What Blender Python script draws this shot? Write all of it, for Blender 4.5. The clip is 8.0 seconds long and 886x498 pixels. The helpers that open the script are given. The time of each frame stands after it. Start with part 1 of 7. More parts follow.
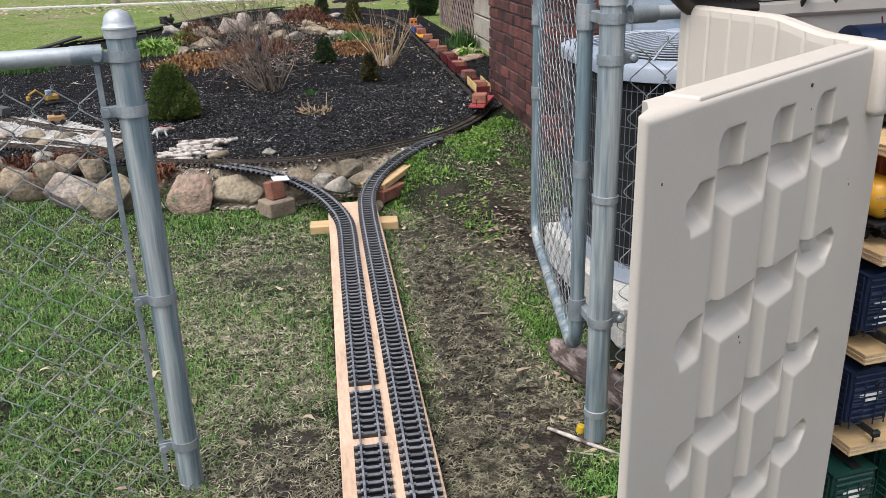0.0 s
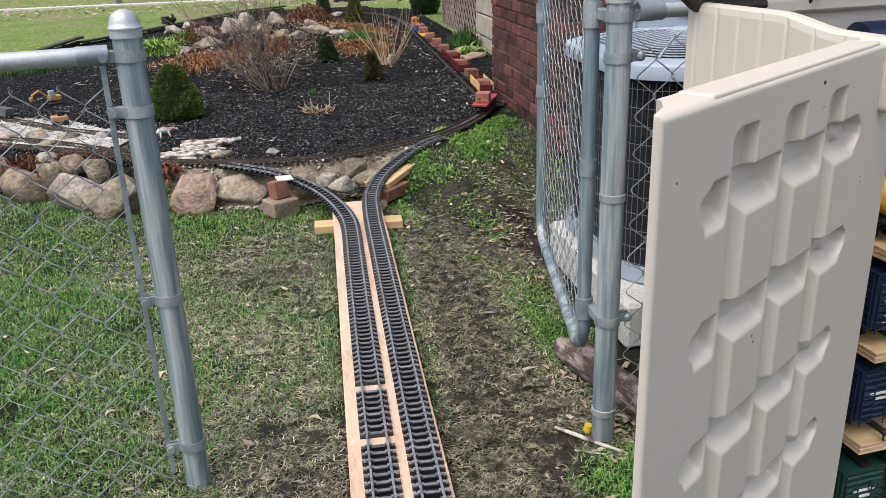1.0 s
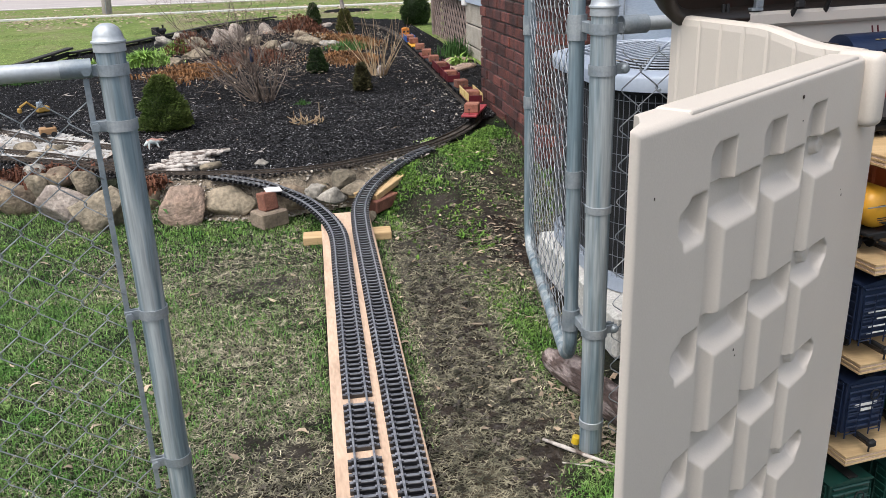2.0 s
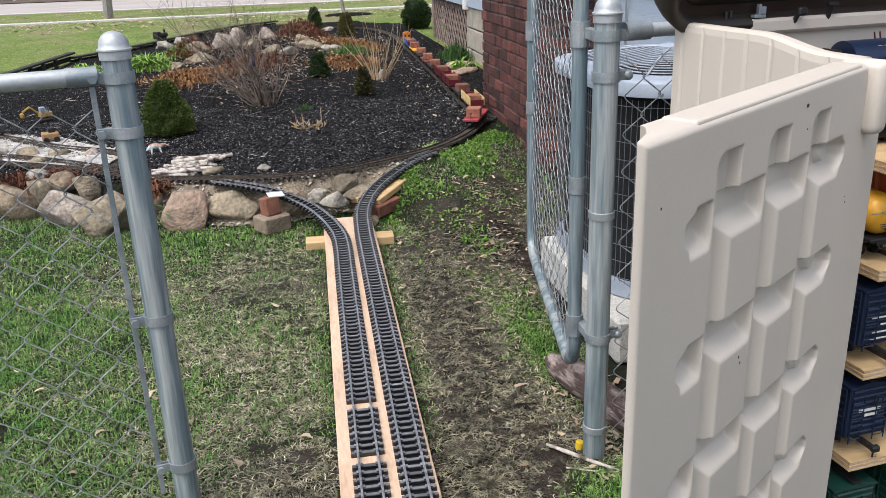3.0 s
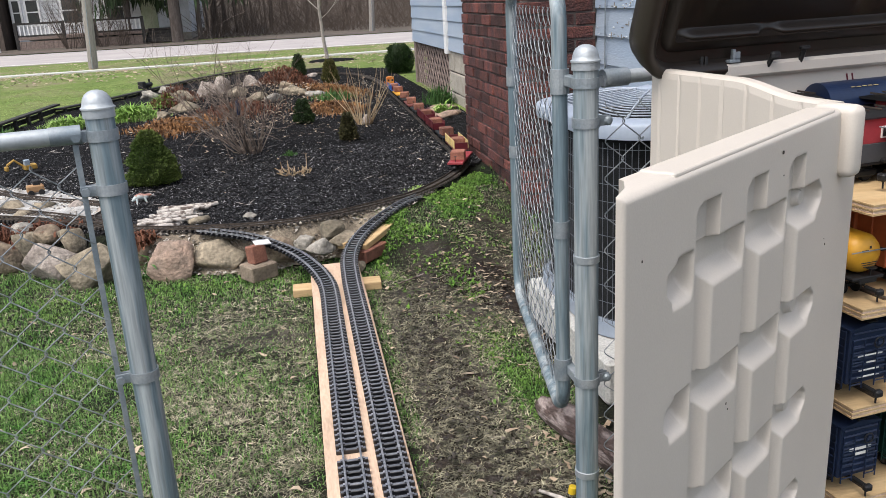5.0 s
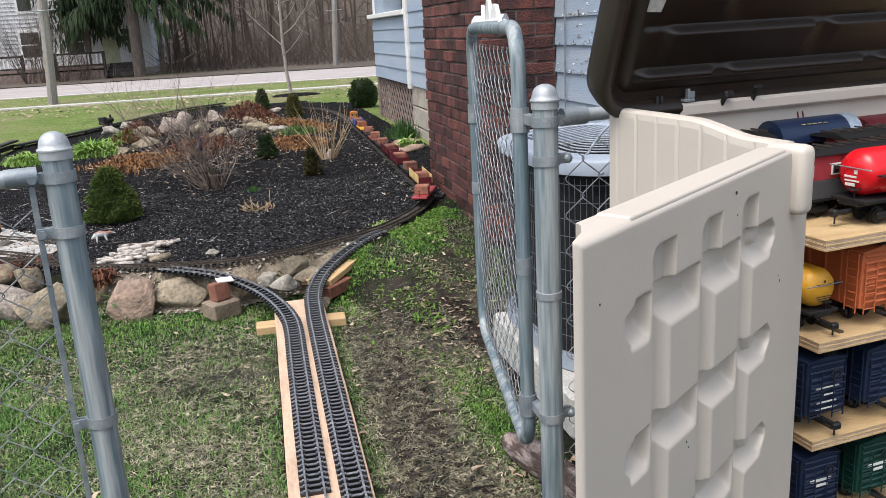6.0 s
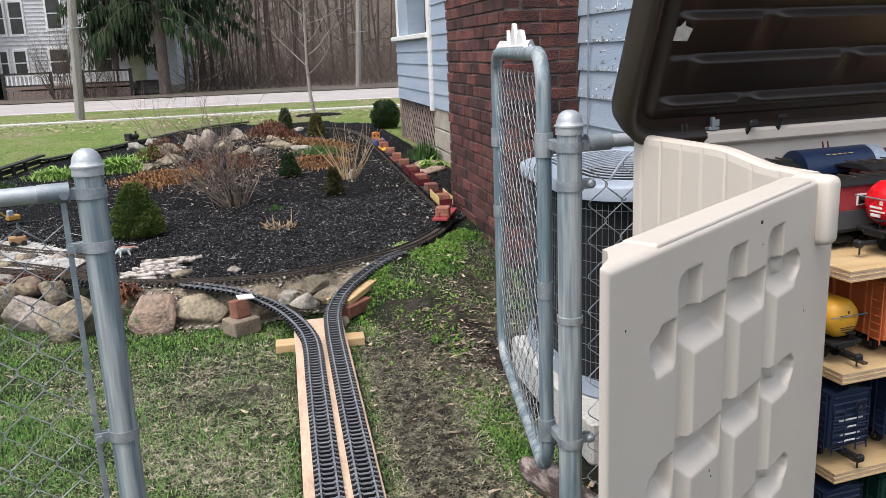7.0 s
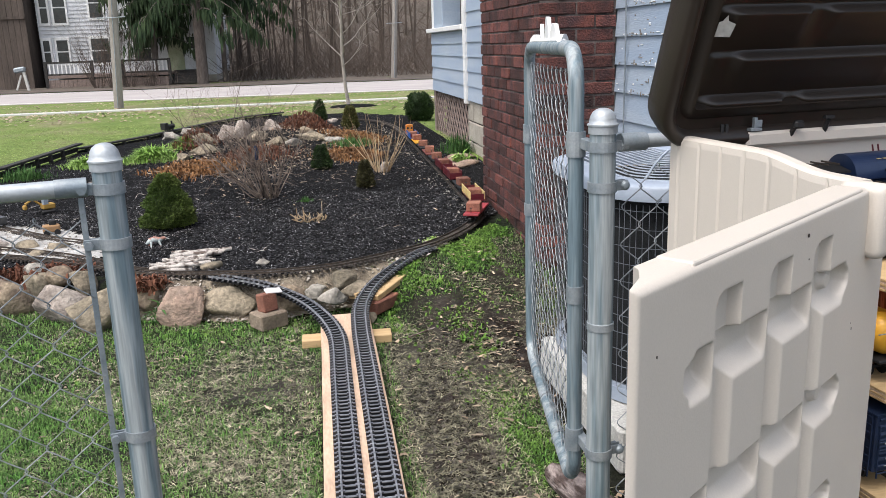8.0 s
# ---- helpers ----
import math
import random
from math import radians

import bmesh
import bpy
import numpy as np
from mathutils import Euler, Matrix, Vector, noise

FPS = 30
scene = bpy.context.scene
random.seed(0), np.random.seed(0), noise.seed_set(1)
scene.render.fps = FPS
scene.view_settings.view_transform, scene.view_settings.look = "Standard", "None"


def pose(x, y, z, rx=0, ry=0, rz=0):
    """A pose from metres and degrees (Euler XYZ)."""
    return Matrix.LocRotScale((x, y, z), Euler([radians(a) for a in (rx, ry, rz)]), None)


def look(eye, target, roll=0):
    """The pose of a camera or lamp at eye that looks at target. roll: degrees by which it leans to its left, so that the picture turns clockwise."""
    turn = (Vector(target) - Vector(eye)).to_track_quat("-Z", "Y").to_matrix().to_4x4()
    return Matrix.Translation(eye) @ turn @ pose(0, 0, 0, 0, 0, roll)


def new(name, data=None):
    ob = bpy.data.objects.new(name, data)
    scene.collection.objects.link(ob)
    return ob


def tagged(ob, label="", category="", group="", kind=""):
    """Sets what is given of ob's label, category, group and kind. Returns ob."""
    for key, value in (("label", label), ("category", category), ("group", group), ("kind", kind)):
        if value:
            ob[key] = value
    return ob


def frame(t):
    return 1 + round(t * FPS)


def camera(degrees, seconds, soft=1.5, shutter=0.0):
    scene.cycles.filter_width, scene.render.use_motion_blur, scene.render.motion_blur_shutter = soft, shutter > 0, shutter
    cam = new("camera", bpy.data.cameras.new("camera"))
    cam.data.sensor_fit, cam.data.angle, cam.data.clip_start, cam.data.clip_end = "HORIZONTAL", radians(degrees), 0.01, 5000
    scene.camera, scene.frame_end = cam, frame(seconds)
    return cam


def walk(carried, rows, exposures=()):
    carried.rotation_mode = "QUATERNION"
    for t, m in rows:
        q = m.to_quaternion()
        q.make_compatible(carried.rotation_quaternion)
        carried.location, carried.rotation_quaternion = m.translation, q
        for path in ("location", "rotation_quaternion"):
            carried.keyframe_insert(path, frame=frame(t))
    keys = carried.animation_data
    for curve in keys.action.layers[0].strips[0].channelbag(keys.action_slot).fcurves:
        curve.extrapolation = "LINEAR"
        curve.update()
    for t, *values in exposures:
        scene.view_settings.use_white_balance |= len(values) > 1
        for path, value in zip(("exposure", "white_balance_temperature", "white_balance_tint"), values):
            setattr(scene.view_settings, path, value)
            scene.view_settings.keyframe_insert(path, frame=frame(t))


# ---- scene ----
cam = camera(56.3, 8.0, 0.5)
PATH = [
    (0, (-0.015, 0.173, 1.202), (0.274, 2.023, 0.499), -1.7),
    (0.5, (-0.024, 0.181, 1.201), (0.269, 2.028, 0.493), -1.8),
    (1, (-0.025, 0.18, 1.202), (0.259, 2.03, 0.496), -2.0),
    (1.5, (-0.02, 0.177, 1.205), (0.262, 2.031, 0.509), -2.3),
    (2, (-0.011, 0.182, 1.207), (0.294, 2.036, 0.522), -2.0),
    (3.5, (-0.021, 0.179, 1.22), (0.278, 2.041, 0.554), -2.3),
    (4, (-0.021, 0.181, 1.224), (0.262, 2.055, 0.587), -2.2),
    (4.5, (-0.018, 0.181, 1.228), (0.281, 2.06, 0.613), -2.7),
    (6, (-0.005, 0.181, 1.245), (0.425, 2.064, 0.727), -3.2),
    (6.5, (-0.013, 0.176, 1.251), (0.41, 2.069, 0.765), -2.7),
    (7, (-0.017, 0.173, 1.25), (0.376, 2.078, 0.784), -2.3),
    (7.5, (-0.012, 0.203, 1.257), (0.392, 2.107, 0.798), -1.6),
    (8, (0.012, 0.234, 1.255), (0.325, 2.15, 0.773), -1.9),
]
walk(cam, [(t, look(e, g, r)) for t, e, g, r in PATH], [(0, 0.85), (4.5, 0.86), (7.5, 0.89), (8, 0.95)])

# ---- light ----
world = bpy.data.worlds.new("world")
scene.world = world
world.use_nodes = True
wn = world.node_tree
sky = wn.nodes.new("ShaderNodeTexSky")
sky.sky_type = "NISHITA"
sky.sun_disc = False
sky.sun_elevation, sky.sun_rotation = radians(62.6), radians(230.5)
sky.air_density, sky.dust_density, sky.ozone_density = 1.0, 4.0, 1.0
veil = wn.nodes.new("ShaderNodeHueSaturation")   # thin high cloud: a paler sky
veil.inputs["Saturation"].default_value = 0.62
wn.links.new(sky.outputs[0], veil.inputs["Color"])
wn.links.new(veil.outputs[0], wn.nodes["Background"].inputs[0])
wn.nodes["Background"].inputs[1].default_value = 0.15
sun = new("sun", bpy.data.lights.new("sun", "SUN"))
sun.data.energy, sun.data.angle, sun.data.color = 1.0, radians(28), (1.0, 0.98, 0.95)
sun.matrix_world = look((-3.4, -2.8, 8.5), (0, 0, 0))


# ---- mesh tools ----
def smooth_step(a, b, x):
    k = min(1.0, max(0.0, (x - a) / (b - a)))
    return k * k * (3 - 2 * k)


def lerp(table, x):
    """Straight lines between (x, value) pairs."""
    if x <= table[0][0]:
        return table[0][1]
    for (a, va), (b, vb) in zip(table, table[1:]):
        if x <= b:
            return va + (vb - va) * (x - a) / (b - a)
    return table[-1][1]


class Geo:
    """Collects vertices and faces of one mesh."""

    def __init__(self):
        self.v, self.f = [], []

    def add(self, verts, faces, m=None):
        k = len(self.v)
        self.v += [tuple(m @ Vector(p)) for p in verts] if m else [tuple(p) for p in verts]
        self.f += [tuple(i + k for i in f) for f in faces]
        return self

    def box(self, c, size, m=None, bevel=0.0):
        x, y, z = (d / 2 for d in size)
        b = min(bevel, 0.45 * min(size))
        m = (m or Matrix()) @ Matrix.Translation(c)
        if b <= 0:
            vs = [(i * x, j * y, k * z) for i in (-1, 1) for j in (-1, 1) for k in (-1, 1)]
            return self.add(vs, [(0, 1, 3, 2), (4, 6, 7, 5), (0, 4, 5, 1), (2, 3, 7, 6), (0, 2, 6, 4), (1, 5, 7, 3)], m)
        vs, ix = [], {}
        for i in (-1, 1):
            for j in (-1, 1):
                for k in (-1, 1):
                    for a in range(3):
                        p = [i * (x - b), j * (y - b), k * (z - b)]
                        p[a] = (i * x, j * y, k * z)[a]
                        ix[i, j, k, a] = len(vs)
                        vs.append(p)
        fs = []
        for a in range(3):
            o = [q for q in range(3) if q != a]
            for sgn in (-1, 1):
                ring = []
                for p, q in ((-1, -1), (1, -1), (1, 1), (-1, 1)):
                    e = [0, 0, 0]
                    e[a], e[o[0]], e[o[1]] = sgn, p, q
                    ring.append(ix[(*e, a)])
                fs.append(ring if (sgn > 0) == (a != 1) else ring[::-1])
            for p in (-1, 1):
                for q in (-1, 1):
                    e0, e1 = [0, 0, 0], [0, 0, 0]
                    e0[a], e1[a] = -1, 1
                    e0[o[0]] = e1[o[0]] = p
                    e0[o[1]] = e1[o[1]] = q
                    ring = [ix[(*e0, o[0])], ix[(*e1, o[0])], ix[(*e1, o[1])], ix[(*e0, o[1])]]
                    fs.append(ring if (p * q > 0) == (a == 1) else ring[::-1])
        for i in (-1, 1):
            for j in (-1, 1):
                for k in (-1, 1):
                    t = [ix[i, j, k, a] for a in range(3)]
                    fs.append(t if i * j * k > 0 else t[::-1])
        return self.add(vs, fs, m)

    def tube(self, pts, r, seg=8, cap=True, closed=False):
        """A round bar along points; r is one radius or one per point."""
        pts = [Vector(p) for p in pts]
        n = len(pts)
        rs = r if isinstance(r, (list, tuple)) else [r] * n
        k0, up = len(self.v), None
        for i, p in enumerate(pts):
            if closed:
                d = pts[(i + 1) % n] - pts[i - 1]
            else:
                d = pts[min(i + 1, n - 1)] - pts[max(i - 1, 0)]
            d = d.normalized() if d.length > 1e-9 else Vector((0, 0, 1))
            if up is None:
                up = d.orthogonal().normalized()
            else:
                up = up - d * up.dot(d)
                up = up.normalized() if up.length > 1e-6 else d.orthogonal().normalized()
            side = d.cross(up)
            for j in range(seg):
                a = 2 * math.pi * j / seg
                self.v.append(tuple(p + rs[i] * (math.cos(a) * up + math.sin(a) * side)))
        for i in range(n if closed else n - 1):
            for j in range(seg):
                a, b = k0 + i * seg, k0 + (i + 1) % n * seg
                self.f.append((a + j, a + (j + 1) % seg, b + (j + 1) % seg, b + j))
        if cap and not closed:
            self.f.append(tuple(k0 + j for j in range(seg))[::-1])
            self.f.append(tuple(k0 + (n - 1) * seg + j for j in range(seg)))
        return self

    def lathe(self, profile, m=None, seg=20):
        """Turned about z from (radius, height) pairs."""
        vs, fs, n = [], [], len(profile)
        for r, z in profile:
            for j in range(seg):
                a = 2 * math.pi * j / seg
                vs.append((r * math.cos(a), r * math.sin(a), z))
        for i in range(n - 1):
            for j in range(seg):
                fs.append((i * seg + j, i * seg + (j + 1) % seg, (i + 1) * seg + (j + 1) % seg, (i + 1) * seg + j))
        fs.append(tuple(range(seg))[::-1])
        fs.append(tuple((n - 1) * seg + j for j in range(seg)))
        return self.add(vs, fs, m)

    def sweep(self, pts, profile, ups=None):
        """A flat profile (across, up) carried along points that lie about level."""
        pts = [Vector(p) for p in pts]
        k0, n, q = len(self.v), len(pts), len(profile)
        for i, p in enumerate(pts):
            d = pts[min(i + 1, n - 1)] - pts[max(i - 1, 0)]
            side = Vector((d.y, -d.x, 0)).normalized()
            for a, b in profile:
                self.v.append(tuple(p + side * a + Vector((0, 0, b))))
        for i in range(n - 1):
            for j in range(q):
                a, b = k0 + i * q, k0 + (i + 1) * q
                self.f.append((a + j, a + (j + 1) % q, b + (j + 1) % q, b + j))
        self.f.append(tuple(k0 + j for j in range(q))[::-1])
        self.f.append(tuple(k0 + (n - 1) * q + j for j in range(q)))
        return self

    def prism(self, outline, depth, m=None):
        """An outline in x, y pushed up by depth."""
        n = len(outline)
        vs = [(x, y, 0) for x, y in outline] + [(x, y, depth) for x, y in outline]
        fs = [tuple(range(n))[::-1], tuple(range(n, 2 * n))] + [(i, (i + 1) % n, n + (i + 1) % n, n + i) for i in range(n)]
        return self.add(vs, fs, m)

    def mesh(self, name, mat, smooth=False):
        me = bpy.data.meshes.new(name)
        me.from_pydata(self.v, [], self.f)
        if smooth:
            me.polygons.foreach_set("use_smooth", [True] * len(me.polygons))
            me.set_sharp_from_angle(angle=radians(52))
        me.materials.append(mat)
        me.update()
        return me


def round_box(c, size, bevel, m=None, segments=3):
    """A box with rounded edges."""
    bm = bmesh.new()
    bmesh.ops.create_cube(bm, size=1)
    bmesh.ops.scale(bm, vec=size, verts=bm.verts)
    bmesh.ops.bevel(bm, geom=bm.edges[:], offset=bevel, segments=segments, profile=0.5, affect="EDGES")
    bm.verts.index_update()
    g = Geo()
    g.add([v.co[:] for v in bm.verts], [[v.index for v in f.verts] for f in bm.faces], (m or Matrix()) @ Matrix.Translation(c))
    bm.free()
    return g


def part(name, geo, mat, parent, label="", smooth=False, m=None):
    """One mesh under a thing or a part; its geometry is in the parent's own frame."""
    ob = new(name, geo if isinstance(geo, bpy.types.Mesh) else geo.mesh(name, mat, smooth))
    ob.parent = parent
    if m:
        ob.matrix_basis = m
    return tagged(ob, label)


def thing(name, m, label, category, group="", kind=""):
    ob = new(name)
    ob.empty_display_size = 0.05
    ob.matrix_basis = m
    return tagged(ob, label, category, group, kind)


def solid(name, geo, mat, label, category="", group="", kind="", smooth=False, m=None):
    ob = new(name, geo.mesh(name, mat, smooth))
    if m:
        ob.matrix_basis = m
    return tagged(ob, label, category, group, kind)


# ---- materials ----
def mat(name, a, b=None, scale=6.0, rough=0.6, metal=0.0, bump=0.15, grain=80.0, vary=0.0, island=0.0, fine=0.25,
        stretch=(1, 1, 1), rough2=None, sharp=(0.35, 0.65), spec=0.5):
    """Two colours mixed by large noise, a fine grain over it, relief, and a value that varies per object or island."""
    m = bpy.data.materials.new(name)
    m.use_nodes = True
    nt = m.node_tree
    N, L = nt.nodes, nt.links
    bs = N["Principled BSDF"]
    bs.inputs["Metallic"].default_value = metal
    bs.inputs["Specular IOR Level"].default_value = spec
    geo = N.new("ShaderNodeNewGeometry")
    mp = N.new("ShaderNodeMapping")
    mp.inputs["Scale"].default_value = stretch
    L.new(geo.outputs["Position"], mp.inputs[0])

    def noise_tex(sc, detail=4.0):
        t = N.new("ShaderNodeTexNoise")
        t.inputs["Scale"].default_value, t.inputs["Detail"].default_value = sc, detail
        L.new(mp.outputs[0], t.inputs["Vector"])
        return t

    big, small = noise_tex(scale), noise_tex(grain, 3.0)
    ramp = N.new("ShaderNodeMapRange")
    ramp.inputs[1].default_value, ramp.inputs[2].default_value = sharp
    L.new(big.outputs[0], ramp.inputs[0])
    mix = N.new("ShaderNodeMix")
    mix.data_type = "RGBA"
    mix.inputs["A"].default_value, mix.inputs["B"].default_value = (*a, 1), (*(b or tuple(c * 0.75 for c in a)), 1)
    L.new(ramp.outputs[0], mix.inputs["Factor"])
    val = N.new("ShaderNodeMapRange")
    val.inputs[1].default_value, val.inputs[2].default_value = 0.25, 0.75
    val.inputs[3].default_value, val.inputs[4].default_value = 1 - fine, 1 + fine
    L.new(small.outputs[0], val.inputs[0])
    last = val.outputs[0]
    for amount, out in ((vary, "object"), (island, "island")):
        if amount:
            src = N.new("ShaderNodeObjectInfo").outputs["Random"] if out == "object" else geo.outputs["Random Per Island"]
            mr = N.new("ShaderNodeMapRange")
            mr.inputs[3].default_value, mr.inputs[4].default_value = 1 - amount, 1 + amount
            L.new(src, mr.inputs[0])
            mu = N.new("ShaderNodeMath")
            mu.operation = "MULTIPLY"
            L.new(last, mu.inputs[0])
            L.new(mr.outputs[0], mu.inputs[1])
            last = mu.outputs[0]
    hs = N.new("ShaderNodeHueSaturation")
    L.new(mix.outputs["Result"], hs.inputs["Color"])
    L.new(last, hs.inputs["Value"])
    L.new(hs.outputs[0], bs.inputs["Base Color"])
    rr = N.new("ShaderNodeMapRange")
    rr.inputs[3].default_value, rr.inputs[4].default_value = rough, rough2 if rough2 is not None else min(1, rough + 0.12)
    L.new(big.outputs[0], rr.inputs[0])
    L.new(rr.outputs[0], bs.inputs["Roughness"])
    if bump:
        bp = N.new("ShaderNodeBump")
        bp.inputs["Strength"].default_value, bp.inputs["Distance"].default_value = bump, 0.01
        L.new(small.outputs[0], bp.inputs["Height"])
        L.new(bp.outputs[0], bs.inputs["Normal"])
    return m


def leafy(name, a, b, rough=0.55, island=0.35, scale=3.0):
    return mat(name, a, b, scale=scale, rough=rough, bump=0.0, island=island, fine=0.15, grain=40, spec=0.2)


M_steel = mat("galvanised_steel", (0.145, 0.200, 0.232), (0.33, 0.365, 0.378), scale=34, rough=0.50, metal=0.22, bump=0.08, grain=160, fine=0.28, stretch=(1, 1, 0.06), rough2=0.68, sharp=(0.43, 0.60))
M_steel_dull = mat("weathered_zinc", (0.20, 0.24, 0.27), (0.34, 0.37, 0.39), scale=18, rough=0.5, metal=0.5, bump=0.06, grain=200, fine=0.1)
M_wire = mat("fence_wire", (0.17, 0.19, 0.205), (0.32, 0.34, 0.355), scale=30, rough=0.5, metal=0.35, bump=0)
M_beige = mat("beige_resin", (0.575, 0.522, 0.462), (0.53, 0.48, 0.42), scale=4, rough=0.42, bump=0.05, grain=420, fine=0.03, sharp=(0.3, 0.8))
M_brown = mat("dark_brown_resin", (0.0165, 0.0115, 0.0082), (0.023, 0.016, 0.0112), scale=6, rough=0.35, bump=0.06, grain=350, fine=0.08)
M_brick = mat("chimney_brick", (0.150, 0.046, 0.034), (0.058, 0.025, 0.025), scale=9, rough=0.75, bump=1.0, grain=110, vary=0.6, island=0.25, fine=0.6)
M_mortar = mat("dark_mortar", (0.05, 0.040, 0.037), (0.15, 0.125, 0.115), scale=12, rough=0.9, bump=0.5, grain=160)
M_siding = mat("grey_blue_siding", (0.28, 0.35, 0.45), (0.34, 0.40, 0.475), scale=3, rough=0.55, bump=0.2, grain=60, fine=0.08, stretch=(1, 0.4, 3), vary=0.04)
M_peel = mat("bare_weathered_wood", (0.30, 0.27, 0.23), (0.14, 0.12, 0.10), scale=30, rough=0.85, bump=0.4)
M_white = mat("white_paint", (0.78, 0.78, 0.77), (0.68, 0.68, 0.67), scale=5, rough=0.5, bump=0.1, fine=0.06)
M_block = mat("pale_concrete_block", (0.42, 0.38, 0.32), (0.33, 0.30, 0.25), scale=8, rough=0.9, bump=0.5, grain=120)
M_concrete = mat("concrete", (0.55, 0.54, 0.51), (0.45, 0.44, 0.41), scale=8, rough=0.85, bump=0.3, grain=120)
M_lattice = mat("weathered_lattice_wood", (0.24, 0.18, 0.155), (0.15, 0.115, 0.10), scale=20, rough=0.85, bump=0.3)
# near-black: painted shade in hollows, and the fan motor
M_dark = mat("dark_void", (0.012, 0.012, 0.012), rough=0.9, bump=0)
M_ply = mat("new_plywood", (0.61, 0.44, 0.32), (0.38, 0.26, 0.18), scale=7, rough=0.7, bump=0.2, grain=60, stretch=(2.5, 0.5, 1), fine=0.16, sharp=(0.46, 0.78))
M_pine = mat("pale_pine", (0.56, 0.40, 0.215), (0.46, 0.31, 0.155), scale=6, rough=0.6, bump=0.15, grain=60, stretch=(0.5, 4, 4), fine=0.12)
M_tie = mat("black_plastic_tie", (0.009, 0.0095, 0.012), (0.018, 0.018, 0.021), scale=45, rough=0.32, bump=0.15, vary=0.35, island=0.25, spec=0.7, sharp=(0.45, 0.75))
# paler copy of the tie colour: sky light painted on upward faces
M_tie_top = mat("sky_lit_tie_top", (0.115, 0.122, 0.142), (0.20, 0.205, 0.22), scale=45, rough=0.35, bump=0.15, vary=0.4, island=0.3, spec=0.6, sharp=(0.45, 0.75))
# near-black for the strip that plays the shade between ties
M_bedstrip = mat("track_gap_shade", (0.006, 0.006, 0.008), (0.010, 0.010, 0.012), scale=30, rough=0.8, bump=0.1, spec=0.1)
M_tie_old = mat("dusty_plastic_tie", (0.035, 0.029, 0.025), (0.06, 0.05, 0.042), scale=20, rough=0.75, bump=0.2, island=0.3)
M_rail = mat("tarnished_rail", (0.20, 0.21, 0.23), (0.46, 0.46, 0.47), scale=70, rough=0.36, metal=0.7, bump=0.03)
M_rail_old = mat("dull_brass_rail", (0.12, 0.095, 0.075), (0.07, 0.058, 0.05), scale=30, rough=0.5, metal=0.6, bump=0.05)

# ---- ground ----
BED_FRONT = [(-3.2, 5.35), (-1.7, 4.72), (-1.16, 4.42), (-0.69, 4.17), (-0.4, 4.10), (-0.1, 4.08), (0.2, 4.15), (0.5, 4.36), (0.85, 4.72), (1.03, 5.0), (1.25, 5.3), (1.7, 5.6)]


def ground_z(x, y):
    front = lerp(BED_FRONT, x)
    k = smooth_step(0.25, 0.7, x)
    z = 0.165 * smooth_step(front - 0.0 - 1.42 * k, front + 0.14 - 0.12 * k, y) + 0.035 * smooth_step(5, 8, y)
    return z - 0.2 * smooth_step(14.5, 22, y)


def bed_z(x, y):
    """Top of the mulch, heaped up under the rock garden."""
    heap = 0.13 * math.exp(-((x + 0.25) / 0.8) ** 2 - ((y - 9.9) / 1.3) ** 2)
    return ground_z(x, y) + 0.008 + heap + 0.005 * noise.noise((x * 2.5, y * 2.5, 9)) + 0.005 * noise.noise((x * 9, y * 9, 4))


def wear(x, y):
    """How bare the lawn is: 0 turf, 1 mud."""
    n = noise.noise((x * 1.7, y * 1.7, 0.3)) * 0.5 + noise.noise((x * 5.5, y * 5.5, 4.1)) * 0.35
    k = 0.26 * math.exp(-((x - 0.1) / 0.75) ** 2)
    k += 0.30 * math.exp(-((x - 0.42) / 0.15) ** 2) * (1 - smooth_step(3.2, 3.7, y))
    k += 0.28 * smooth_step(3.3, 3.6, y) * smooth_step(0.4, 0.55, x) * (1 + 1.6 * noise.noise((x * 7, y * 7, 2)))
    k += 0.80 * math.exp(-((x - 0.36) / 0.17) ** 2 - ((y - 1.85) / 0.42) ** 2)
    k += 0.95 * math.exp(-((x + 0.12) / 0.19) ** 2 - ((y - 1.80) / 0.26) ** 2)
    k += 0.26 * math.exp(-((x + 0.28) / 0.32) ** 2 - ((y - 3.22) / 0.2) ** 2)
    k += 0.34 * math.exp(-((x - 0.45) / 0.2) ** 2 - ((y - 2.8) / 0.8) ** 2)
    k += 0.85 * math.exp(-((x - 0.86) / 0.17) ** 2 - ((y - 3.35) / 0.38) ** 2)
    k -= 0.95 * math.exp(-((x - 0.60) / 0.12) ** 2 - ((y - 1.70) / 0.12) ** 2)
    k -= 0.7 * math.exp(-((x - 0.68) / 0.09) ** 2 - ((y - 2.5) / 0.32) ** 2)
    k -= 0.35 * math.exp(-((x - 0.27) / 0.06) ** 2) * smooth_step(2.0, 2.3, y)
    k -= 0.45 * smooth_step(-0.5, -1.2, x) if x < -0.5 else 0
    if x < 0.3:
        k -= 0.5 * smooth_step(3.3, 3.9, y)
    else:
        gap = lerp(BED_FRONT, x) - y
        k -= 0.75 * (1 - smooth_step(0.22, 0.55, gap + 0.25 * noise.noise((x * 4, y * 4, 21)))) - 0.12
    return min(1.0, max(0.0, k + 0.55 * n + 0.05))


def spaced(lo, hi, near_lo, near_hi, fine, grow=1.22):
    out = [near_lo + fine * i for i in range(int((near_hi - near_lo) / fine) + 1)]
    d, p = fine, out[-1]
    while p < hi:
        d *= grow
        p += d
        out.append(p)
    d, p = fine, out[0]
    while p > lo:
        d *= grow
        p -= d
        out.insert(0, p)
    return out


PUDDLES = ((0.325, 1.745, 0.072), (0.350, 1.865, 0.045), (0.318, 2.015, 0.048))


